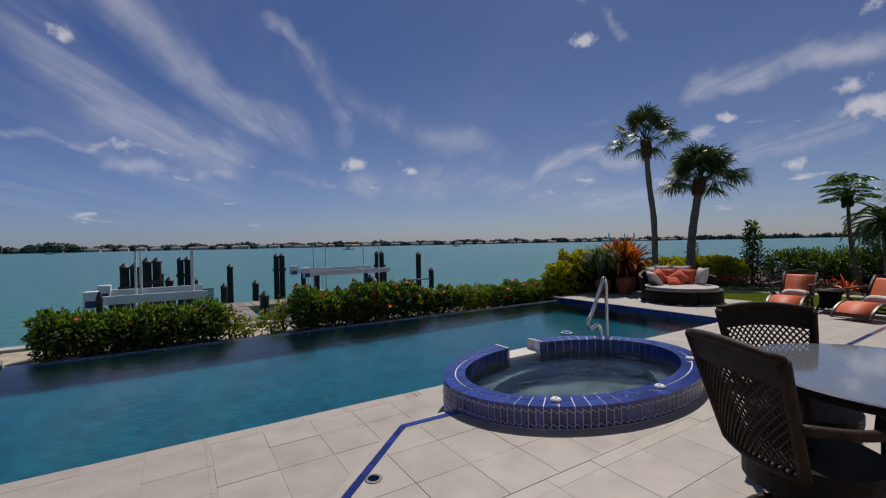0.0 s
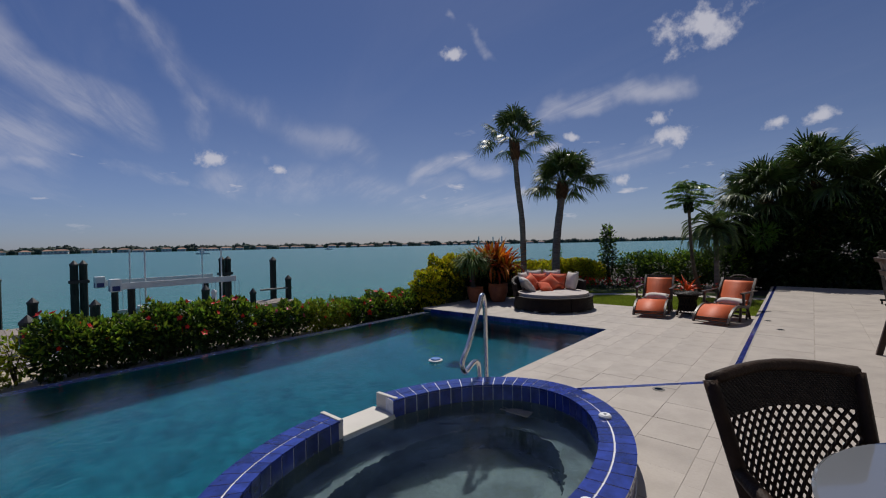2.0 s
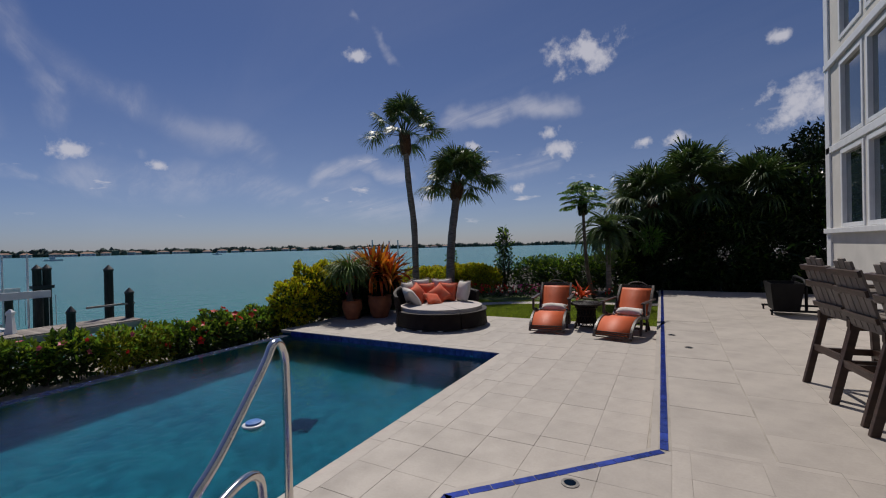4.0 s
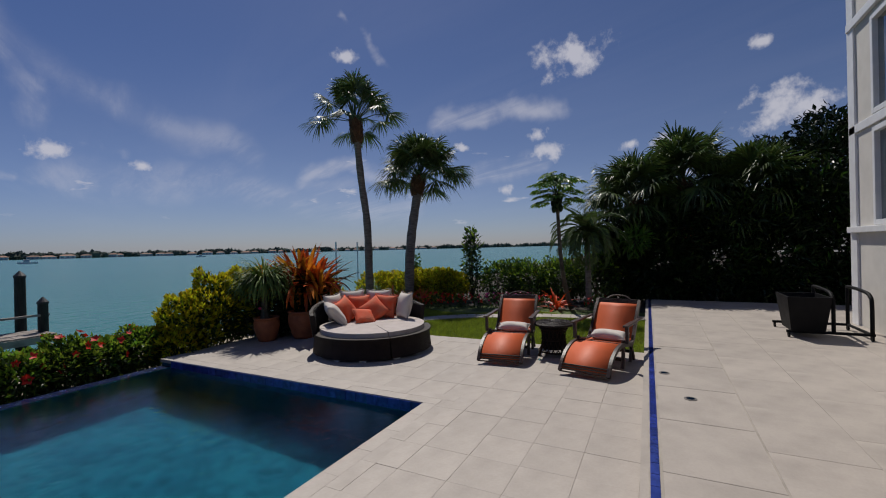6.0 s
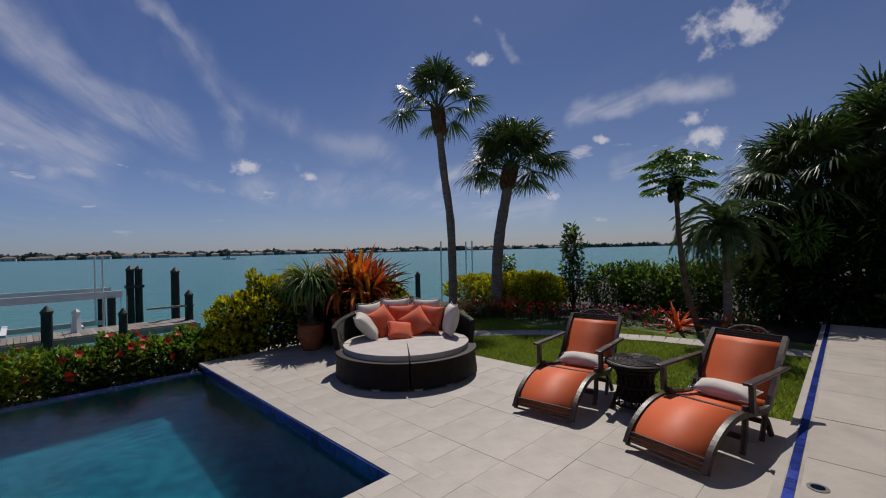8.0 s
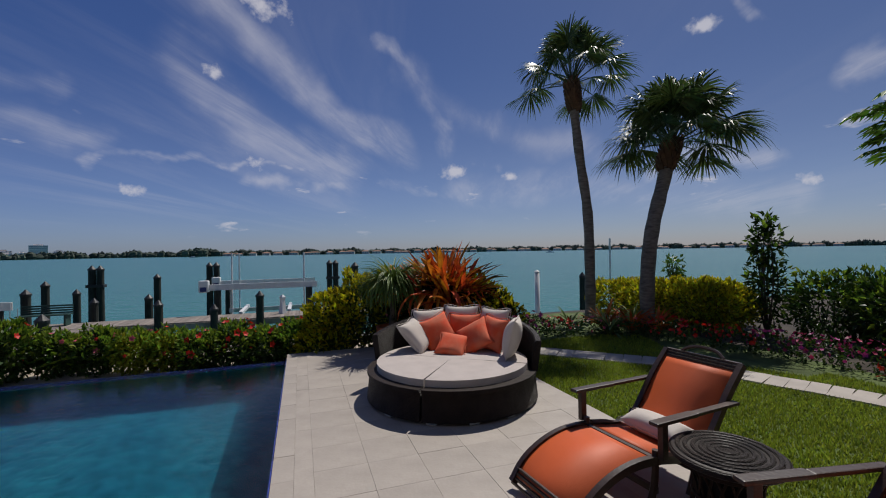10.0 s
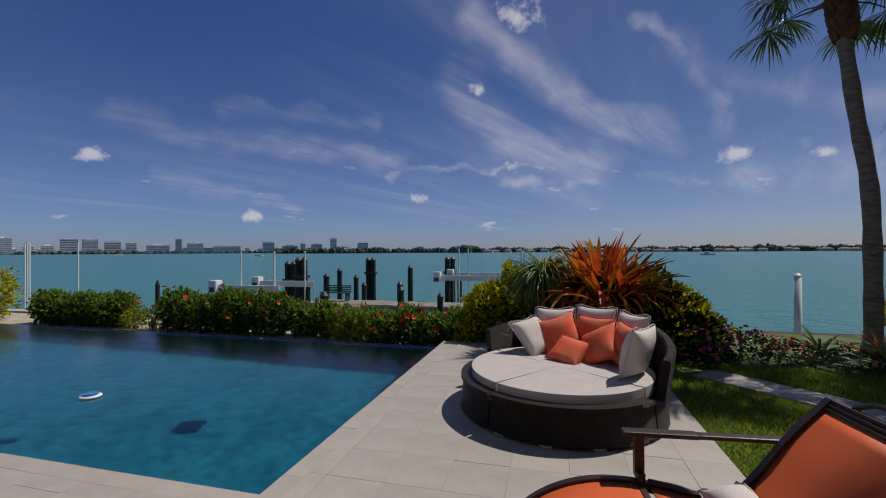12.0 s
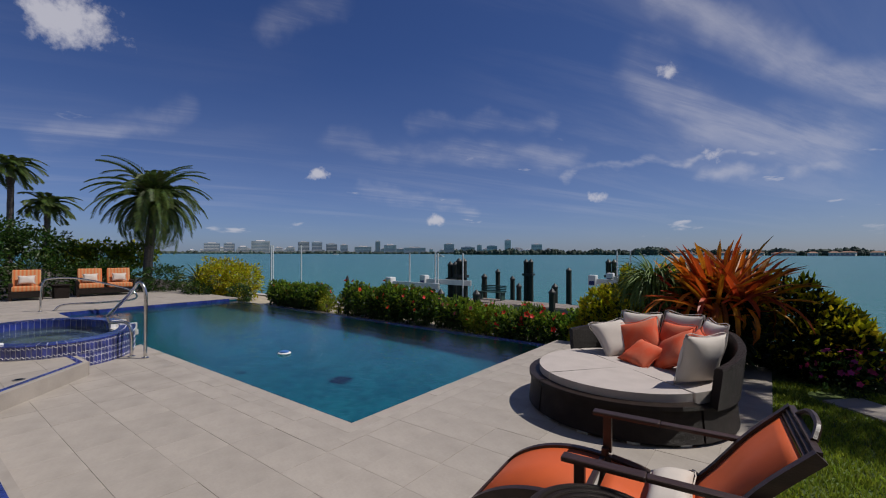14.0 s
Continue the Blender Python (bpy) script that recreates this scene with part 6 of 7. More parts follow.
for x, y, z, r in ((2.72, 18.2, 1.12, 0.16), (2.95, 17.1, 0.19, 0.15), (-7.0, 23.5, 0.62, 0.17), (-6.2, 19.4, -0.12, 0.16), (-1.35, 15.9, 0.10, 0.15), (-4.9, 16.0, -0.1, 0.15), (-7.75, 18.2, -0.1, 0.14),
                  (-8.55, 9.4, -0.05, 0.17), (-6.85, 9.3, -0.10, 0.17), (-8.55, 12.3, -0.1, 0.16), (-6.85, 12.6, -0.05, 0.16), (0.6, 15.9, -0.2, 0.13), (-3.0, 15.9, -0.35, 0.14), (-9.9, 18.1, 0.35, 0.16),
                  (-10.3, 20.3, 0.55, 0.15), (-8.9, 19.6, 0.2, 0.14)):
    pile(x, y, z, r)
for x, y, z in ((1.95, 22.3, 1.18), (-4.3, 23.2, 1.18), (-10.45, 16.6, 1.25), (-11.2, 16.8, 1.05), (-9.3, 22.5, 1.15)):
    pile(x, y, z, 0.16, True)


def boat_lift(x0, x1, ys, z, label):
    t = thing("boat_lift", pose((x0 + x1) / 2, (ys[0] + ys[1]) / 2, SEA), label, "boat lift", "boat lifts")
    hx, hy = (x1 - x0) / 2, (ys[1] - ys[0]) / 2
    zz = z - SEA
    for s in (-1, 1):
        y = s * hy
        part("beam", boxes(((-hx, y - 0.05, zz - 0.15), (hx, y - 0.035, zz + 0.10)), ((-hx, y + 0.035, zz - 0.15), (hx, y + 0.05, zz + 0.10)), ((-hx, y - 0.05, zz + 0.10), (hx, y + 0.05, zz + 0.115))), M["white_paint"], t, "pale aluminium beam")
        m = part("motor_box", boxes(((-hx - 0.38, y - 0.2, zz - 0.22), (-hx, y + 0.2, zz + 0.30))), M["white_paint"], t, "white motor housing", bevel=0.05)
        part("motor_label", boxes(((-hx - 0.385, y - 0.14, zz - 0.18), (-hx - 0.375, y + 0.14, zz + 0.02)), ((-hx - 0.32, y - 0.206, zz - 0.18), (-hx - 0.06, y - 0.196, zz + 0.02))), M["motor_blue"], m, "dark blue plain panel")
        for x in (-hx + 0.35, hx - 0.35):
            part("lift_post", tube(bmesh.new(), [(x, y, -0.6), (x, y, zz - 0.15)], 0.14, 10), M["pile_wood"], t, "dark timber pile")
            for o in (-0.1, 0.1):
                part("cable", tube(bmesh.new(), [(x + o + 0.4, y, zz - 0.1), (x + o + 0.4, y, 0.45)], 0.012, 5), M["galvanised"], t)
        part("cradle", boxes(((-hx + 0.4, y * 0.9 - 0.08, 0.42), (hx - 0.3, y * 0.9 + 0.08, 0.62))), M["galvanised"], t)
    for x in (-hx * 0.45, hx * 0.45):
        part("bunk", boxes(((x - 0.08, -hy, 0.62), (x + 0.08, hy, 0.76))), M["white_paint"], t, bevel=0.01)
    for x in (-hx + 0.9, hx * 0.75):
        for s in (-1, 1):
            part("guide_pole", tube(bmesh.new(), [(x, s * hy * 0.85, 0.5), (x, s * hy * 0.85, zz + 1.5)], 0.035, 8), M["white_paint"], t, "white guide pole")
    return t


boat_lift(-3.65, 0.95, (18.5, 21.4), 0.22, "white boat lift with motor boxes beyond the cross pier")
boat_lift(-11.6, -8.75, (12.4, 15.0), 0.10, "pale boat lift with motor boxes beside the dock")
t = thing("dock_box", pose(-6.55, 8.6, DK + 0.0), "low white storage box beside the dock", "dock box")
part("body", boxes(((-0.3, -0.55, -0.6), (0.35, 0.55, 0.38))), M["white_paint"], t, bevel=0.04)
part("lid", boxes(((-0.33, -0.58, 0.385), (0.38, 0.58, 0.46))), M["white_paint"], t, bevel=0.03)
t = thing("pump_stand", pose(-0.55, 17.2, DK), "white post lamp standing on the pier", "post lamp")
part("post", lathe(bmesh.new(), ((0.17, 0.0), (0.15, 0.1), (0.10, 0.6), (0.13, 0.66), (0.13, 0.72), (0.03, 0.82)), 4), M["white_paint"], t)
t = thing("bench", pose(-9.0, 17.4, DK), "dark slatted bench on the pier", "bench")
for k in range(4):
    part("back_slat", boxes(((-0.8, 0.2, 0.45 + k * 0.09), (0.8, 0.23, 0.51 + k * 0.09))), M["green_mesh"], t)
part("seat", boxes(((-0.8, -0.2, 0.4), (0.8, 0.2, 0.44))), M["green_mesh"], t)
for x in (-0.7, 0.7):
    part("leg", boxes(((x - 0.03, -0.2, 0), (x + 0.03, 0.2, 0.4))), M["green_mesh"], t)
for x, y, z in ((7.25, 9.0, 0.96),):
    t = thing("marker_post", pose(x, y, SEA - 0.5), "round white post standing in the water", "post")
    part("post", tube(bmesh.new(), [(0, 0, 0), (0, 0, z - SEA + 0.5)], 0.075, 14), M["white_paint"], t, smooth=True)
    part("cap", lathe(bmesh.new(), ((0.085, z - SEA + 0.47), (0.085, z - SEA + 0.51), (0.02, z - SEA + 0.56)), 14), M["white_paint"], t)
pile(12.3, 13.5, 0.53, 0.13)
pile(-11.2, 9.2, 0.55, 0.07)
for x, y in ((13.0, 12.5), (14.8, 12.0), (16.0, 13.5), (-23.5, 13.0), (-22.0, 12.0), (-25.5, 14.0), (-21.0, 13.5)):
    t = thing("lift_pole", pose(x, y, SEA - 0.4), "thin white boat lift guide pole in the water", "pole", "far guide poles")
    part("pole", tube(bmesh.new(), [(0, 0, 0), (0, 0, 4.2)], 0.04, 8), M["white_paint"], t)

# ---------- far shore, skyline and boats ----------
rs = np.random.default_rng(77)


def crowns(name, label, specs, material):
    """A far wood: many small irregular crowns in one mesh."""
    V, F = [], []
    for x, y, w, h in specs:
        i0 = len(V)
        n = 7
        for lv, (rr, zz) in enumerate(((0.9, 0.0), (1.0, 0.4), (0.75, 0.78), (0.25, 1.0))):
            for k in range(n):
                a = 2 * math.pi * k / n + lv
                q = rs.uniform(0.8, 1.2)
                V.append((x + w * rr * q * math.cos(a), y + w * rr * q * math.sin(a) * 0.7, SEA + h * zz * rs.uniform(0.85, 1.1)))
        for lv in range(3):
            for k in range(n):
                b = i0 + lv * n
                F.append((b + k, b + (k + 1) % n, b + n + (k + 1) % n, b + n + k))
        F.append(tuple(i0 + 3 * n + k for k in range(n)))
    return tagged(put(name, V, F, material), label, "trees", kind="stuff")


def at_bearing(deg, dist):
    """A place by its bearing from the pool's near corner, degrees to the left of +y."""
    a = radians(deg)
    return -math.sin(a) * dist, math.cos(a) * dist


specs = []
for deg in np.arange(-85, 36, 0.14):
    dist = 1150 + 500 * max(0, -(deg + 15)) / 60 + 60 * math.sin(deg * 0.4)
    x, y = at_bearing(deg, dist + rs.uniform(-25, 25))
    hh = 11.5 + 3.5 * math.sin(deg * 1.7) * math.sin(deg * 0.63) + rs.uniform(-2.5, 3.5)
    specs.append((x, y, rs.uniform(4, 9), max(4.0, hh)))
for deg in np.arange(9.5, 13.0, 0.12):
    x, y = at_bearing(deg, 1080 + rs.uniform(-15, 15))
    specs.append((x, y, 8, 14 + 4 * math.sin((deg - 9.5) / 3.5 * math.pi) + rs.uniform(-2, 2)))
crowns("far_woods", "low dark green wooded shore across the bay", specs, M["far_green"])
specs = []
for deg in np.arange(34, 85, 0.16):
    x, y = at_bearing(deg, 2380 + rs.uniform(-30, 30))
    specs.append((x, y, rs.uniform(8, 18), rs.uniform(6, 15)))
crowns("far_woods", "distant green tree line below the city skyline", specs, M["far_green"])


def far_house(deg, dist, w, h):
    x, y = at_bearing(deg, dist)
    t = thing("waterfront_house", pose(x, y, SEA, 0, 0, deg + rs.uniform(-20, 20)), "pale waterfront house on the far shore", "house", "far shore houses")
    part("wall", boxes(((-w / 2, -5, 0), (w / 2, 5, h))), M["far_wall"], t)
    bm = bmesh.new()
    b = [bm.verts.new(v) for v in ((-w / 2 - 1, -6, h), (w / 2 + 1, -6, h), (w / 2 + 1, 6, h), (-w / 2 - 1, 6, h))]
    r = [bm.verts.new(v) for v in ((-w / 4, 0, h + 2.6), (w / 4, 0, h + 2.6))]
    for f in ((b[0], b[1], r[1], r[0]), (b[2], b[3], r[0], r[1]), (b[1], b[2], r[1]), (b[3], b[0], r[0]), tuple(b[::-1])):
        bm.faces.new(f)
    part("roof", bm, M["far_roof"], t)
    for k in range(3):
        xx = -w / 3 + k * w / 3
        part("window", boxes(((xx - w / 12, -5.15, h * 0.3), (xx + w / 12, -4.98, h * 0.75))), M["far_glass"], t)


for deg in np.arange(-62, 10, 1.5):
    far_house(deg + rs.uniform(-0.5, 0.5), 1105 + 500 * max(0, -(deg + 15)) / 60 + 60 * math.sin(deg * 0.4), rs.uniform(12, 26), rs.uniform(4, 7))

# towers: bearing edges and height in metres above the bay, glazed or plain
TOWERS = ((65.5, 67.3, 52, 1), (63.9, 65.2, 52, 1), (62.4, 63.7, 36, 0), (59.9, 62.2, 66, 0), (58.4, 59.4, 34, 0), (57.0, 58.1, 36, 0), (55.2, 56.7, 64, 1), (53.6, 55.0, 64, 1), (51.7, 53.2, 54, 1),
          (50.3, 51.4, 50, 0), (47.2, 49.6, 40, 0), (46.1, 46.8, 70, 0), (43.9, 45.7, 50, 0), (39.9, 43.1, 36, 0), (36.1, 37.6, 56, 0), (33.3, 35.3, 38, 1), (32.4, 33.1, 50, 0), (30.3, 31.8, 46, 1),
          (28.5, 29.4, 78, 0), (26.9, 28.4, 34, 0), (24.4, 25.9, 54, 0), (23.2, 24.1, 30, 0))
rl = random.Random(4)
LOW_RISES = tuple((d, d + rl.uniform(0.5, 1.3), rl.uniform(14, 34), 0) for d in [23.0 + 1.05 * k + rl.uniform(-0.3, 0.3) for k in range(44)])
for d0, d1, h, glz in TOWERS + LOW_RISES:
    dist = 2400 if h > 34 else 2440 + 3 * h
    x, y = at_bearing((d0 + d1) / 2, dist)
    w = radians(d1 - d0) * dist * 0.92
    t = thing("apartment_tower", pose(x, y, SEA, 0, 0, (d0 + d1) / 2), "pale glazed high-rise tower on the far skyline" if glz else "pale concrete high-rise tower on the far skyline", "tower", "skyline towers")
    part("wall", boxes(((-w / 2, -14, 0), (w / 2, 14, h))), M["far_glass"] if glz else M["far_wall"], t)
    part("roof", boxes(((-w / 4, -6, h), (w / 4, 6, h + 5))), M["far_wall"], t)
    n = max(3, int(h / 7))
    for k in range(n):
        z = (k + 0.35) * h / n
        part("window_band", boxes(((-w / 2 + 2, -14.6, z), (w / 2 - 2, -14.02, z + h / n * 0.34))), M["far_wall"] if glz else M["far_glass"], t)
for deg, dist, s in ((38, 420, 1.0), (-18, 330, 1.0), (12, 600, 1.2), (52, 900, 1.4), (-33, 480, 1.0)):
    x, y = at_bearing(deg, dist)
    t = thing("motor_boat", pose(x, y, SEA, 0, 0, deg), "small white motor boat far out on the bay", "boat", "boats on the bay")
    bm = prism(bmesh.new(), [(-4 * s, -1.2), (2.5 * s, -1.2), (4.5 * s, 0), (2.5 * s, 1.2), (-4 * s, 1.2)], -0.2, 1.0)
    part("hull", bm, M["white_paint"], t)
    part("cabin", boxes(((-1.5 * s, -0.9, 1.0), (1.2 * s, 0.9, 2.4))), M["white_paint"], t, bevel=0.2)
    part("window", boxes(((-1.3 * s, -0.95, 1.5), (1.0 * s, -0.88, 2.1))), M["far_glass"], t)

# ---------- house ----------
HY, HX = -5.3, 5.75
wall_zs = ((1.85, 3.36), (3.56, 5.08), (5.50, 7.2))
cols = [(4.95 - 1.28 * k - 1.14, 4.95 - 1.28 * k) for k in range(11)]
bm = bmesh.new()
zs = [0.0] + [z for pr in wall_zs for z in pr] + [9.0]
for i in range(0, len(zs), 2):
    box(bm, (-9.5, HY - 0.3, zs[i]), (HX, HY, zs[i + 1]))
edges_x = [-9.5] + sorted(x for c_ in cols for x in c_) + [HX]
for z0, z1 in wall_zs:
    for i in range(0, len(edges_x), 2):
        box(bm, (edges_x[i], HY - 0.3, z0), (edges_x[i + 1], HY - 0.001, z1))
box(bm, (HX - 0.3, -9.0, 0.0), (HX, HY - 0.3, 9.0))
box(bm, (-9.5, -9.0, 0.0), (-9.2, HY - 0.3, 9.0))
structure("wall_north", bm, M["stucco"], "cream stucco house wall with tall windows", "wall")
structure("house_roof", boxes(((-9.9, -9.2, 9.0), (HX + 0.4, HY + 0.4, 9.25))), M["stucco"], "flat overhanging house roof edge", "roof")
# added sheet, unseen itself: the rooms' darkness is put into its black
structure("dark_room_sheet", boxes(((-9.0, -9.0, 0.2), (HX - 0.5, -8.9, 8.9))), M["black_box"], "added black sheet behind the windows standing in for unlit rooms", "wall")
for ci, (x0, x1) in enumerate(cols):
    w = thing("window_%d" % (ci + 1), pose((x0 + x1) / 2, HY, 1.85), "tall white-framed house window reflecting the garden", "window", "house windows", "structure")
    hx = (x1 - x0) / 2
    for z0, z1 in wall_zs:
        a, b = z0 - 1.85, z1 - 1.85
        part("pane", boxes(((-hx + 0.08, -0.06, a + 0.08), (hx - 0.08, -0.05, b - 0.08))), M["window_glass"], w)
        for lo, hi in (((-hx, -0.1, a), (-hx + 0.08, 0.02, b)), ((hx - 0.08, -0.1, a), (hx, 0.02, b)), ((-hx + 0.08, -0.1, a), (hx - 0.08, 0.02, a + 0.08)), ((-hx + 0.08, -0.1, b - 0.08), (hx - 0.08, 0.02, b))):
            part("window_frame", boxes((lo, hi)), M["white_paint"], w, bevel=0.006)
for z, d in ((1.74, 0.09), (5.16, 0.06), (3.40, 0.035)):
    structure("trim", boxes(((-9.5, HY + 0.001, z), (HX + (0.02 if z < 5 else 0), HY + d, z + (0.10 if z < 3 else 0.14)))), M["white_paint"], "white window sill band along the house", "trim", bevel=0.01)
structure("corner_trim", boxes(((HX - 0.22, HY + 0.001, 0.14), (HX + 0.03, HY + 0.035, 9.0))), M["white_paint"], "white corner board of the house", "trim")
st_ = thing("garden_steps", pose(6.9, -6.3, RAISED - 0.01), "pale stone steps beside the house corner", "steps", kind="structure")
for k in range(4):
    part("step", boxes(((-0.9, -2.0 + 0.0, 0.17 * k), (1.0, 0.4 - 0.32 * k, 0.17 * (k + 1) - 0.01))), M["travertine"], st_, bevel=0.008)

# wheeled black cart
ct = thing("rolling_cart", pose(4.45, -4.25, RAISED), "black wheeled cart with a deep box and tube handles", "cart")
bm = bmesh.new()
rings = []
for s0, s1, z in ((0.20, 0.26, 0.10), (0.26, 0.36, 0.62), (0.235, 0.335, 0.62), (0.19, 0.24, 0.16)):
    rings.append([bm.verts.new((sx * s1 - 0.1, sy * s0, z)) for sx, sy in ((-1, -1), (1, -1), (1, 1), (-1, 1))])
bm.faces.new(rings[0][::-1])
for a, b in zip(rings, rings[1:]):
    for k in range(4):
        bm.faces.new((a[k], a[(k + 1) % 4], b[(k + 1) % 4], b[k]))
bm.faces.new(rings[-1])
part("tub", bm, M["black_box"], ct)
for y in (-0.30, -0.72):
    part("handle", tube(bmesh.new(), smooth_path([(-0.32, y, 0.08), (-0.32, y, 0.50), (-0.28, y, 0.62), (-0.1, y, 0.68), (0.5, y, 0.70), (0.55, y, 0.62), (0.55, y, 0.08)], 4), 0.026, 8), M["black_box"], ct, smooth=True)
for x in (-0.32, 0.55):
    part("base_bar", tube(bmesh.new(), [(x, -0.75, 0.09), (x, 0.25, 0.09)], 0.022, 8), M["black_box"], ct)
part("base_bar", tube(bmesh.new(), [(-0.32, -0.72, 0.09), (0.55, -0.72, 0.09)], 0.022, 8), M["black_box"], ct)
for x in (-0.32, 0.55):
    for y in (-0.72, 0.22):
        bm = lathe(bmesh.new(), ((0.02, -0.012), (0.04, -0.012), (0.04, 0.012), (0.02, 0.012)), 14, Matrix.Translation((x, y, 0.04)) @ Matrix.Rotation(math.pi / 2, 4, "X"))
        part("caster", bm, M["black_box"], ct)

# ---------- far seats ----------


def far_seat(y0, y1, label, n):
    t = thing("patio_chair" if n == 1 else "loveseat", pose(-16.6, (y0 + y1) / 2, 0, 0, 0, -8), label, "chair" if n == 1 else "sofa")
    hw = (y1 - y0) / 2
    part("base", boxes(((-0.35, -hw, 0.10), (0.35, hw, 0.30))), M["wicker_dark"], t, bevel=0.02)
    for y in (-hw + 0.05, hw - 0.05):
        part("arm", boxes(((-0.35, y - 0.05, 0.3), (0.32, y + 0.05, 0.56))), M["wicker_dark"], t, bevel=0.03)
        for x in (-0.3, 0.3):
            part("leg", boxes(((x - 0.03, y - 0.03, 0), (x + 0.03, y + 0.03, 0.1))), M["teak_dark"], t)
    for k in range(n):
        yc = -hw + (k + 0.5) * 2 * hw / n
        w = hw / n - 0.07
        part("seat_cushion", boxes(((-0.28, yc - w, 0.30), (0.36, yc + w, 0.46))), STRIPE, t, "orange striped cushion", bevel=0.04)
        bm = bmesh.new()
        box(bm, (-0.08, -w, 0.0), (0.08, w, 0.56), Matrix.Translation((-0.30, yc, 0.44)) @ Matrix.Rotation(radians(-14), 4, "Y"))
        part("back_cushion", bm, STRIPE, t, "orange striped back cushion", bevel=0.04)
        pm = t.matrix_world @ Matrix.Translation((-0.16, yc, 0.66)) @ Matrix.Rotation(math.pi / 2, 4, "Z") @ Matrix.Rotation(radians(72), 4, "X")
        pillow("seat_pillow", pm, 0.44, 0.30, 0.12, M["pillow_cream"], "pale patterned pillow on an orange striped seat", "seat pillows")
    return t


STRIPE = mat("orange_stripe", (0.60, 0.15, 0.04), 0.85, var=0.1, scale=5, grain=100, bump=0.1)
sn, sl = STRIPE.node_tree.nodes, STRIPE.node_tree.links
wv = sn.new("ShaderNodeTexWave")
wv.bands_direction = "Y"
wv.inputs["Scale"].default_value = 3.2
tcx = sn.new("ShaderNodeTexCoord")
sl.new(tcx.outputs["Object"], wv.inputs["Vector"])
mxs = sn.new("ShaderNodeMix")
mxs.data_type = "RGBA"
mxs.inputs[6].default_value, mxs.inputs[7].default_value = (0.60, 0.15, 0.04, 1), (0.55, 0.30, 0.14, 1)
sl.new(wv.outputs["Fac"], mxs.inputs[0])
sl.new(mxs.outputs[2], sn["Principled BSDF"].inputs["Base Color"])
far_seat(-0.35, 0.50, "orange striped wicker patio armchair on the far deck", 1)
far_seat(1.35, 3.05, "orange striped wicker loveseat on the far deck", 2)
t = thing("end_table", pose(-16.5, 0.92, 0), "small dark wicker end table between far seats", "side table")
part("tabletop", boxes(((-0.25, -0.25, 0.44), (0.25, 0.25, 0.47))), M["wicker_dark"], t, bevel=0.01)
part("body", boxes(((-0.2, -0.2, 0.0), (0.2, 0.2, 0.438))), M["wicker_dark"], t, bevel=0.01)

# ---------- pieces: blue tile bands and paving ----------
TILE_ME = {}


def slab_mesh(w, d, h):
    key = (round(w, 3), round(d, 3), h)
    if key not in TILE_ME:
        me = bpy.data.meshes.new("tile")
        b = 0.0009
        v = [(0, 0, -h), (w, 0, -h), (w, d, -h), (0, d, -h), (0, 0, -b), (w, 0, -b), (w, d, -b), (0, d, -b), (b, b, 0), (w - b, b, 0), (w - b, d - b, 0), (b, d - b, 0)]
        f = [(3, 2, 1, 0)] + [(i, (i + 1) % 4, 4 + (i + 1) % 4, 4 + i) for i in range(4)] + [(4 + i, 4 + (i + 1) % 4, 8 + (i + 1) % 4, 8 + i) for i in range(4)] + [(8, 9, 10, 11)]
        me.from_pydata(v, [], f)
        me.materials.append(M["travertine"])
        me.update()
        TILE_ME[key] = me
    return TILE_ME[key]


def in_poly(x, y, poly):
    inside = False
    for (x0, y0), (x1, y1) in zip(poly, poly[1:] + poly[:1]):
        if (y0 > y) != (y1 > y) and x < (x1 - x0) * (y - y0) / (y1 - y0) + x0:
            inside = not inside
    return inside


def clip_rect(x0, y0, x1, y1, keep):
    """The rectangle, cut by half-planes (px, py, nx, ny): the side that the normal points to stays."""
    p = [(x0, y0), (x1, y0), (x1, y1), (x0, y1)]
    for qx, qy, nx, ny in keep:
        out = []
        for a, b in zip(p, p[1:] + p[:1]):
            da, db = (a[0] - qx) * nx + (a[1] - qy) * ny, (b[0] - qx) * nx + (b[1] - qy) * ny
            if da >= 0:
                out.append(a)
            if (da >= 0) != (db >= 0):
                s = da / (da - db)
                out.append((a[0] + (b[0] - a[0]) * s, a[1] + (b[1] - a[1]) * s))
        p = out
        if len(p) < 3:
            return []
    return p


rt = random.Random(9)
GAPW = 0.0016
REST = bmesh.new()
COUNT = {"low": 0, "high": 0}


def lay(x0, y0, x1, y1, z, parent, key, near):
    """One paving tile, as a part where the walk passes near, else in the joined rest."""
    w, d = x1 - x0 - GAPW, y1 - y0 - GAPW
    if w < 0.03 or d < 0.03:
        return
    zz = z + rt.uniform(-0.0012, 0.0012)
    if near and COUNT[key] < 300:
        ob = new("tile", slab_mesh(w, d, 0.02))
        ob.location = (x0 + GAPW / 2, y0 + GAPW / 2, zz)
        ob.parent = parent
        COUNT[key] += 1
    else:
        box(REST, (x0 + GAPW / 2, y0 + GAPW / 2, zz - 0.02), (x1 - GAPW / 2, y1 - GAPW / 2, zz))


def lay_poly(p, z):
    if len(p) >= 3:
        cx, cy = sum(q[0] for q in p) / len(p), sum(q[1] for q in p) / len(p)
        q = [(cx + (x - cx) * 0.99, cy + (y - cy) * 0.99) for x, y in p]
        prism(REST, q, z - 0.02, z + rt.uniform(-0.001, 0.001))


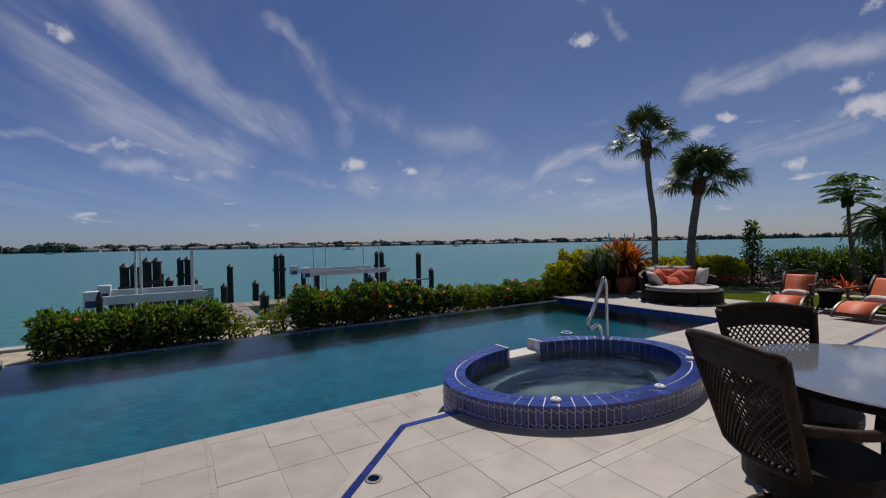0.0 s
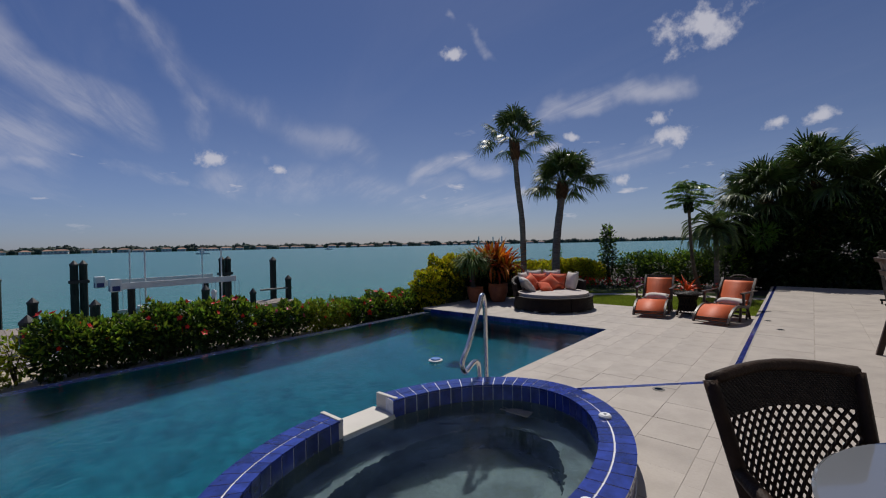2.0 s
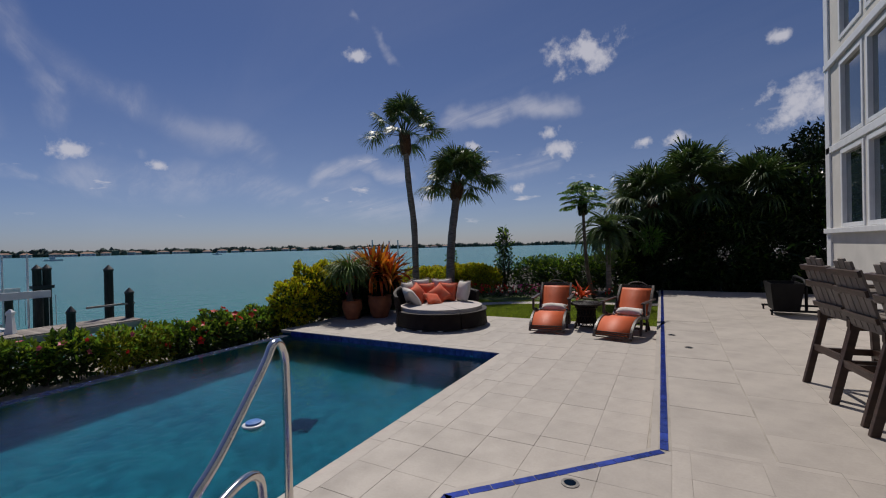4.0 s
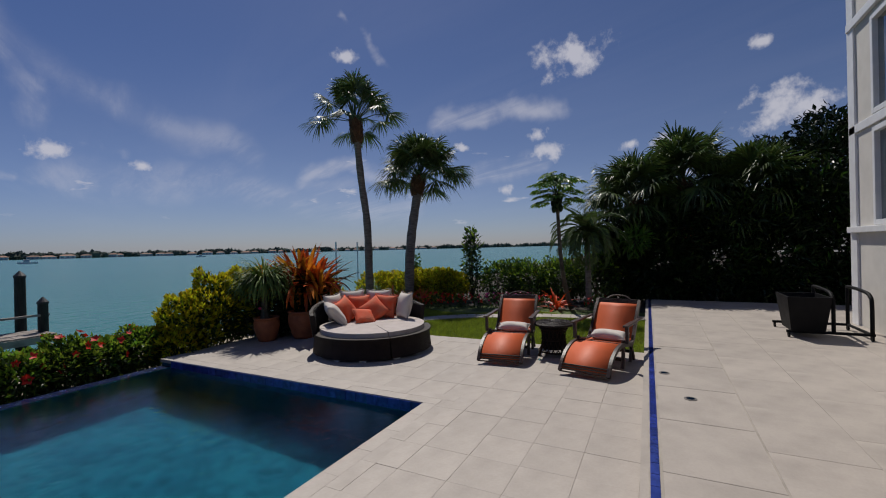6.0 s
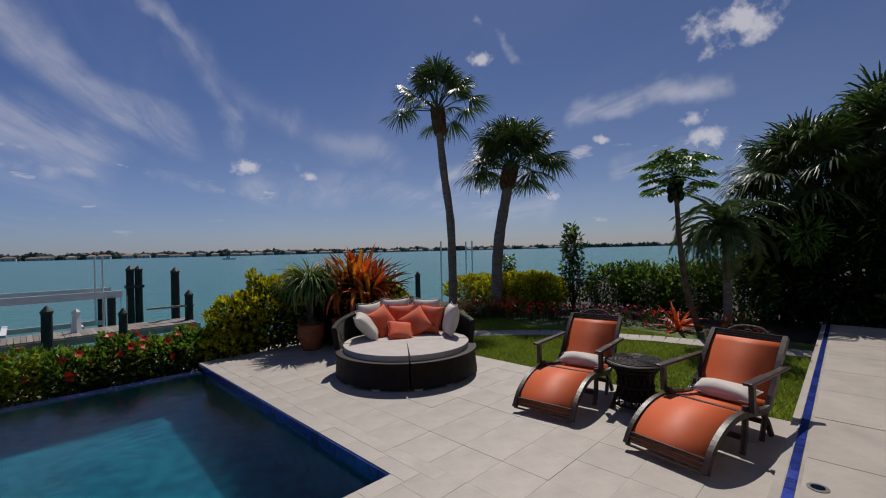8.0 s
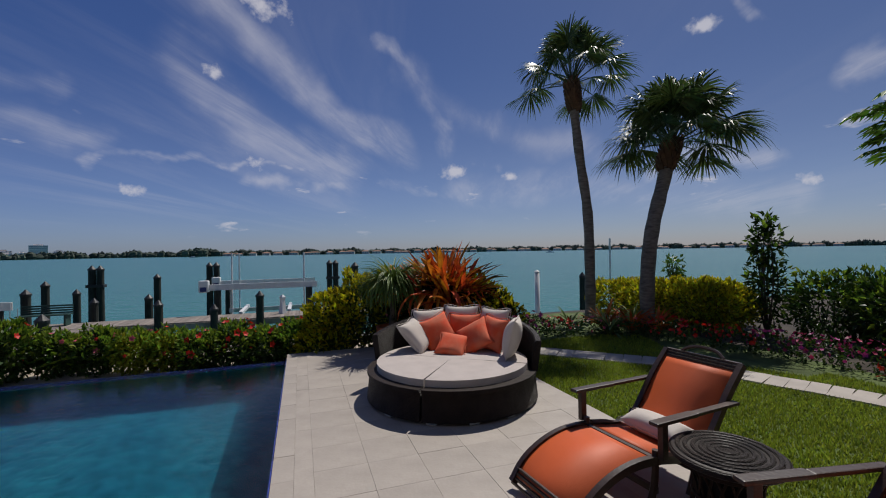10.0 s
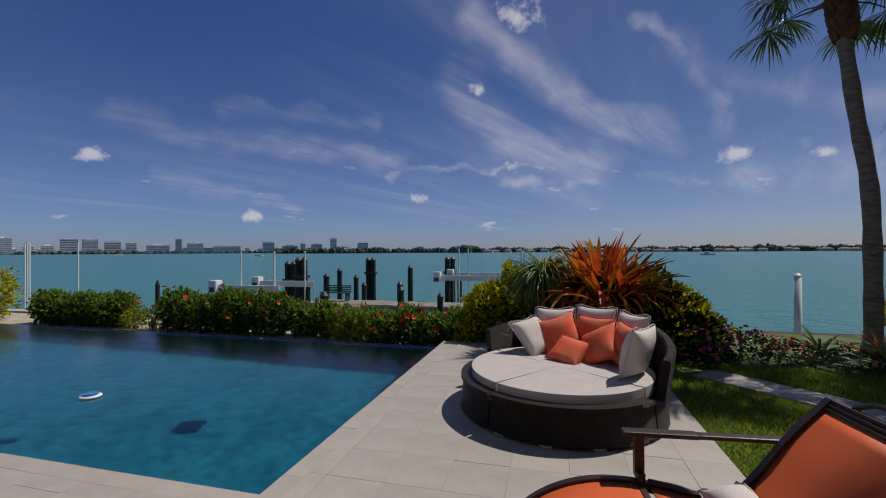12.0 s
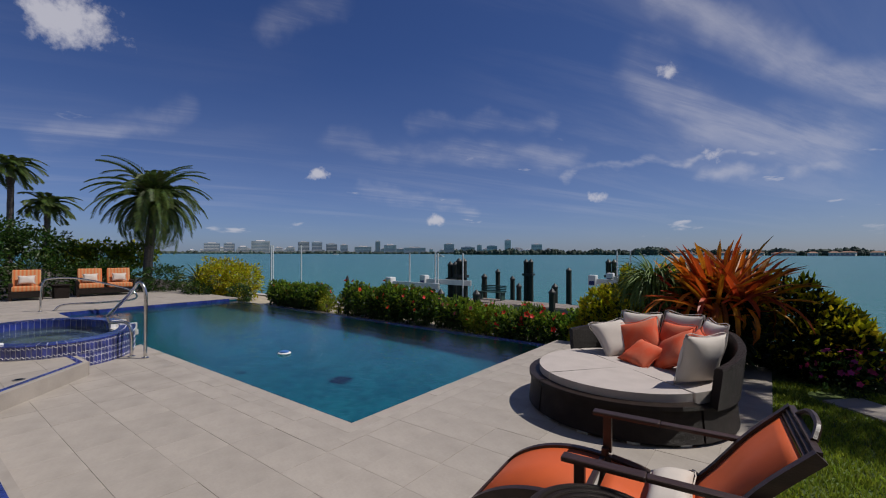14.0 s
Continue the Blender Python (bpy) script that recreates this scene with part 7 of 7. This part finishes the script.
def grid(x0, x1, y0, y1, w, d, z, parent, key, near, offset=0.5):
    row = 0
    y = y0
    while y < y1 - 0.02:
        ye = min(y + d, y1)
        x = x0 - (offset * w if row % 2 else 0)
        while x < x1 - 0.02:
            a, b = max(x, x0), min(x + w, x1)
            lay(a, y, b, ye, z, parent, key, near((a + b) / 2, (y + ye) / 2))
            x += w
        y = ye
        row += 1


T = 0.41
SX0, SX1 = SPA_C[0] - SPA_A, SPA_C[0] + SPA_A
# coping rows round the pool
grid(XR, XR + 0.16, -0.16, 4.8, 0.16, 0.41, 0.0, floor_low, "low", lambda x, y: True, 0)
grid(XR + 0.16, XR + 0.30, -0.30, 4.8, 0.14, 0.62, 0.0, floor_low, "low", lambda x, y: False, 0)
grid(SX1 + 0.0, XR, -0.16, 0.0, 0.41, 0.16, 0.0, floor_low, "low", lambda x, y: True, 0)
grid(XL, SX0 + 0.0, -0.16, 0.0, 0.41, 0.16, 0.0, floor_low, "low", lambda x, y: x > -10, 0)
grid(XL - 0.30, XL, -0.16, 4.8, 0.30, 0.41, 0.0, floor_low, "low", lambda x, y: False, 0)
for poly in CORNERS:
    arc = sorted(poly[:-2])
    ax, ay = [p[0] for p in arc], [p[1] for p in arc]
    for x0, x1 in ((ax[0], (ax[0] + ax[-1]) / 2), ((ax[0] + ax[-1]) / 2, ax[-1])):
        xs = [x0 + (x1 - x0) * k / 6 for k in range(7)]
        lay_poly([(v, float(np.interp(v, ax, ay))) for v in xs] + [(x1, 0.0), (x0, 0.0)], 0.0)
# lower deck fields
grid(XR + 0.30, GR, -2.14, 4.8, 0.41, 0.41, 0.0, floor_low, "low", lambda x, y: True, 0)
grid(-2.5, XR + 0.30, -2.14, -0.30, 0.41, 0.41, 0.0, floor_low, "low", lambda x, y: True, 0)
grid(-2.5, XR + 0.16, -0.30, -0.16, 0.41, 0.14, 0.0, floor_low, "low", lambda x, y: False, 0)
grid(-16.2, XL - 0.30, -2.2, 4.8, 0.41, 0.41, 0.0, floor_low, "low", lambda x, y: False, 0)
grid(-16.9, -16.2, -2.2, 4.8, 0.41, 0.41, 0.0, floor_low, "low", lambda x, y: False, 0)
RIGHT_CUT = (-3.89, -1.08, 1.115, 1.15)
LEFT_CUT = (-7.99, -1.05, -1.16, 1.21)
y = -2.14
while y < -0.17:
    ye = min(y + T, -0.16)
    x = -4.75
    while x < -2.5:
        xe = min(x + T, -2.5)
        lay_poly(clip_rect(x, y, xe, ye, [(*RIGHT_CUT[:2], *RIGHT_CUT[2:])] if xe > -3.9 else [(0, -1.04, 0, 1)]), 0.0)
        x = xe
    x = -9.3
    while x < -7.25:
        xe = min(x + T, -7.25)
        lay_poly(clip_rect(x, y, xe, ye, [LEFT_CUT] if x < -7.9 else [(0, -0.98, 0, 1)]), 0.0)
        x = xe
    y = ye
grid(XL, -9.3, -2.2, -0.16, 0.41, 0.41, 0.0, floor_low, "low", lambda x, y: x > -11, 0)
# terrace: small tiles by the spa, long slabs towards the house corner
grid(-16.2, -2.6, -5.3, -2.32, T, T, RAISED, floor_high, "high", lambda x, y: -9.3 < x and y > -4.4, 0)
x = -2.72
while x < 8.28:
    xe = min(x + 0.92, 8.3)
    lay_poly(clip_rect(x, -2.93, xe, -2.0, [(-2.74, -2.318, 0.0186, -1.0)]), RAISED)
    x = xe
grid(-2.6, 8.3, -5.3, -2.94, 0.92, 0.59, RAISED, floor_high, "high", lambda x, y: x < 4)
grid(HX + 0.05, 8.3, -9.0, -5.3, 0.92, 0.61, RAISED, floor_high, "high", lambda x, y: False)
y = -2.32
while y < -1.11:
    ye = min(y + T, -1.10)
    x = -9.1
    while x < -2.62:
        xe = min(x + T, -2.62)
        c = (x + xe) / 2
        keep = [(-3.89, -1.20, -1.115, -1.15), (-7.99, -1.17, 1.16, -1.21), (-4.5, -1.20, 0, -1)]
        n = Vector((c - SPA_C[0], (y + ye) / 2 - SPA_C[1]))
        if abs(n.x) < SPA_A + 0.3:
            a = math.atan2(n.y / SPA_B, n.x / SPA_A)
            ex, ey = SPA_C[0] + (SPA_A - 0.02) * math.cos(a), SPA_C[1] + (SPA_B - 0.02) * math.sin(a)
            keep.append((ex, ey, math.cos(a) / SPA_A, math.sin(a) / SPA_B))
        lay_poly(clip_rect(x, y, xe, ye, keep), RAISED)
        x = xe
    y = ye
tagged(part("far_tiles", REST, M["travertine_joined"], floor_high), "pale travertine paving tiles", kind="stuff")

# white riser and blue tile line along the terrace edge
LINE = [(-16.2, -2.25), (-9.2, -2.25), (-7.99, -1.09), (-7.42, -1.11)], [(-4.42, -1.13), (-3.89, -1.12), (-2.74, -2.235), (8.3, -2.03)]
riser = bmesh.new()
leg = 0
band = thing("tile_band", Matrix(), "narrow band of cobalt blue tiles along the terrace edge", "tile band", kind="structure")
bandrest = bmesh.new()
nb = 0
for run in LINE:
    for (ax, ay), (bx, by) in zip(run, run[1:]):
        p, q = Vector((ax, ay, 0)), Vector((bx, by, 0))
        d = (q - p).normalized()
        n = Vector((-d.y, d.x, 0))
        L_ = (q - p).length
        m = Matrix((( *d.xy, 0), ( *n.xy, 0), (0, 0, 1))).transposed().to_4x4()
        m.translation = p
        leg += 1
        box(riser, (-0.02, 0.0, -0.05 - 0.003 * leg), (L_ + 0.03, 0.05, RAISED - 0.002 * leg), m)
        box(riser, (-0.07, -0.085, -0.03 - 0.003 * leg), (L_ + 0.07, -0.001, RAISED - 0.013 - 0.002 * leg), m)
        k = 0
        while k * 0.15 < L_ - 0.03:
            x0, x1 = k * 0.15 + 0.003, min((k + 1) * 0.15, L_) - 0.003
            if -9.2 < ax and p.x + d.x * x0 < 6 and nb < 290 and x1 - x0 > 0.1:
                bm2 = bmesh.new()
                box(bm2, (x0, -0.064, RAISED - 0.012), (x1, -0.010, RAISED + 0.002), m)
                part("blue_tile", bm2, M["blue_tile"], band)
                nb += 1
            else:
                box(bandrest, (x0, -0.064, RAISED - 0.012), (x1, -0.010, RAISED + 0.002), m)
            k += 1
tagged(part("far_blue_tiles", bandrest, M["blue_tile_joined"], band), kind="stuff")
structure("terrace_riser", riser, M["travertine_joined"], "pale stone riser along the terrace edge", "riser")

# waterline tiles on the pool walls
wl = thing("waterline", Matrix(), "dark blue waterline tiles on the pool wall", "tile band", kind="structure")
for k in range(30):
    part("blue_tile", boxes(((XR - 0.014, k * 0.15 + 0.003, -0.155), (XR + 0.001, k * 0.15 + 0.147, -0.012))), M["blue_tile"], wl)
    part("blue_tile", boxes(((XL - 0.001, k * 0.15 + 0.003, -0.155), (XL + 0.014, k * 0.15 + 0.147, -0.012))), M["blue_tile"], wl)
rest = bmesh.new()
for k in range(78):
    x = XL + k * 0.15
    if not SX0 - 0.05 < x < SX1:
        box(rest, (x + 0.003, -0.001, -0.155), (x + 0.147, 0.014, -0.012))
tagged(part("far_blue_tiles", rest, M["blue_tile_joined"], wl), kind="stuff")
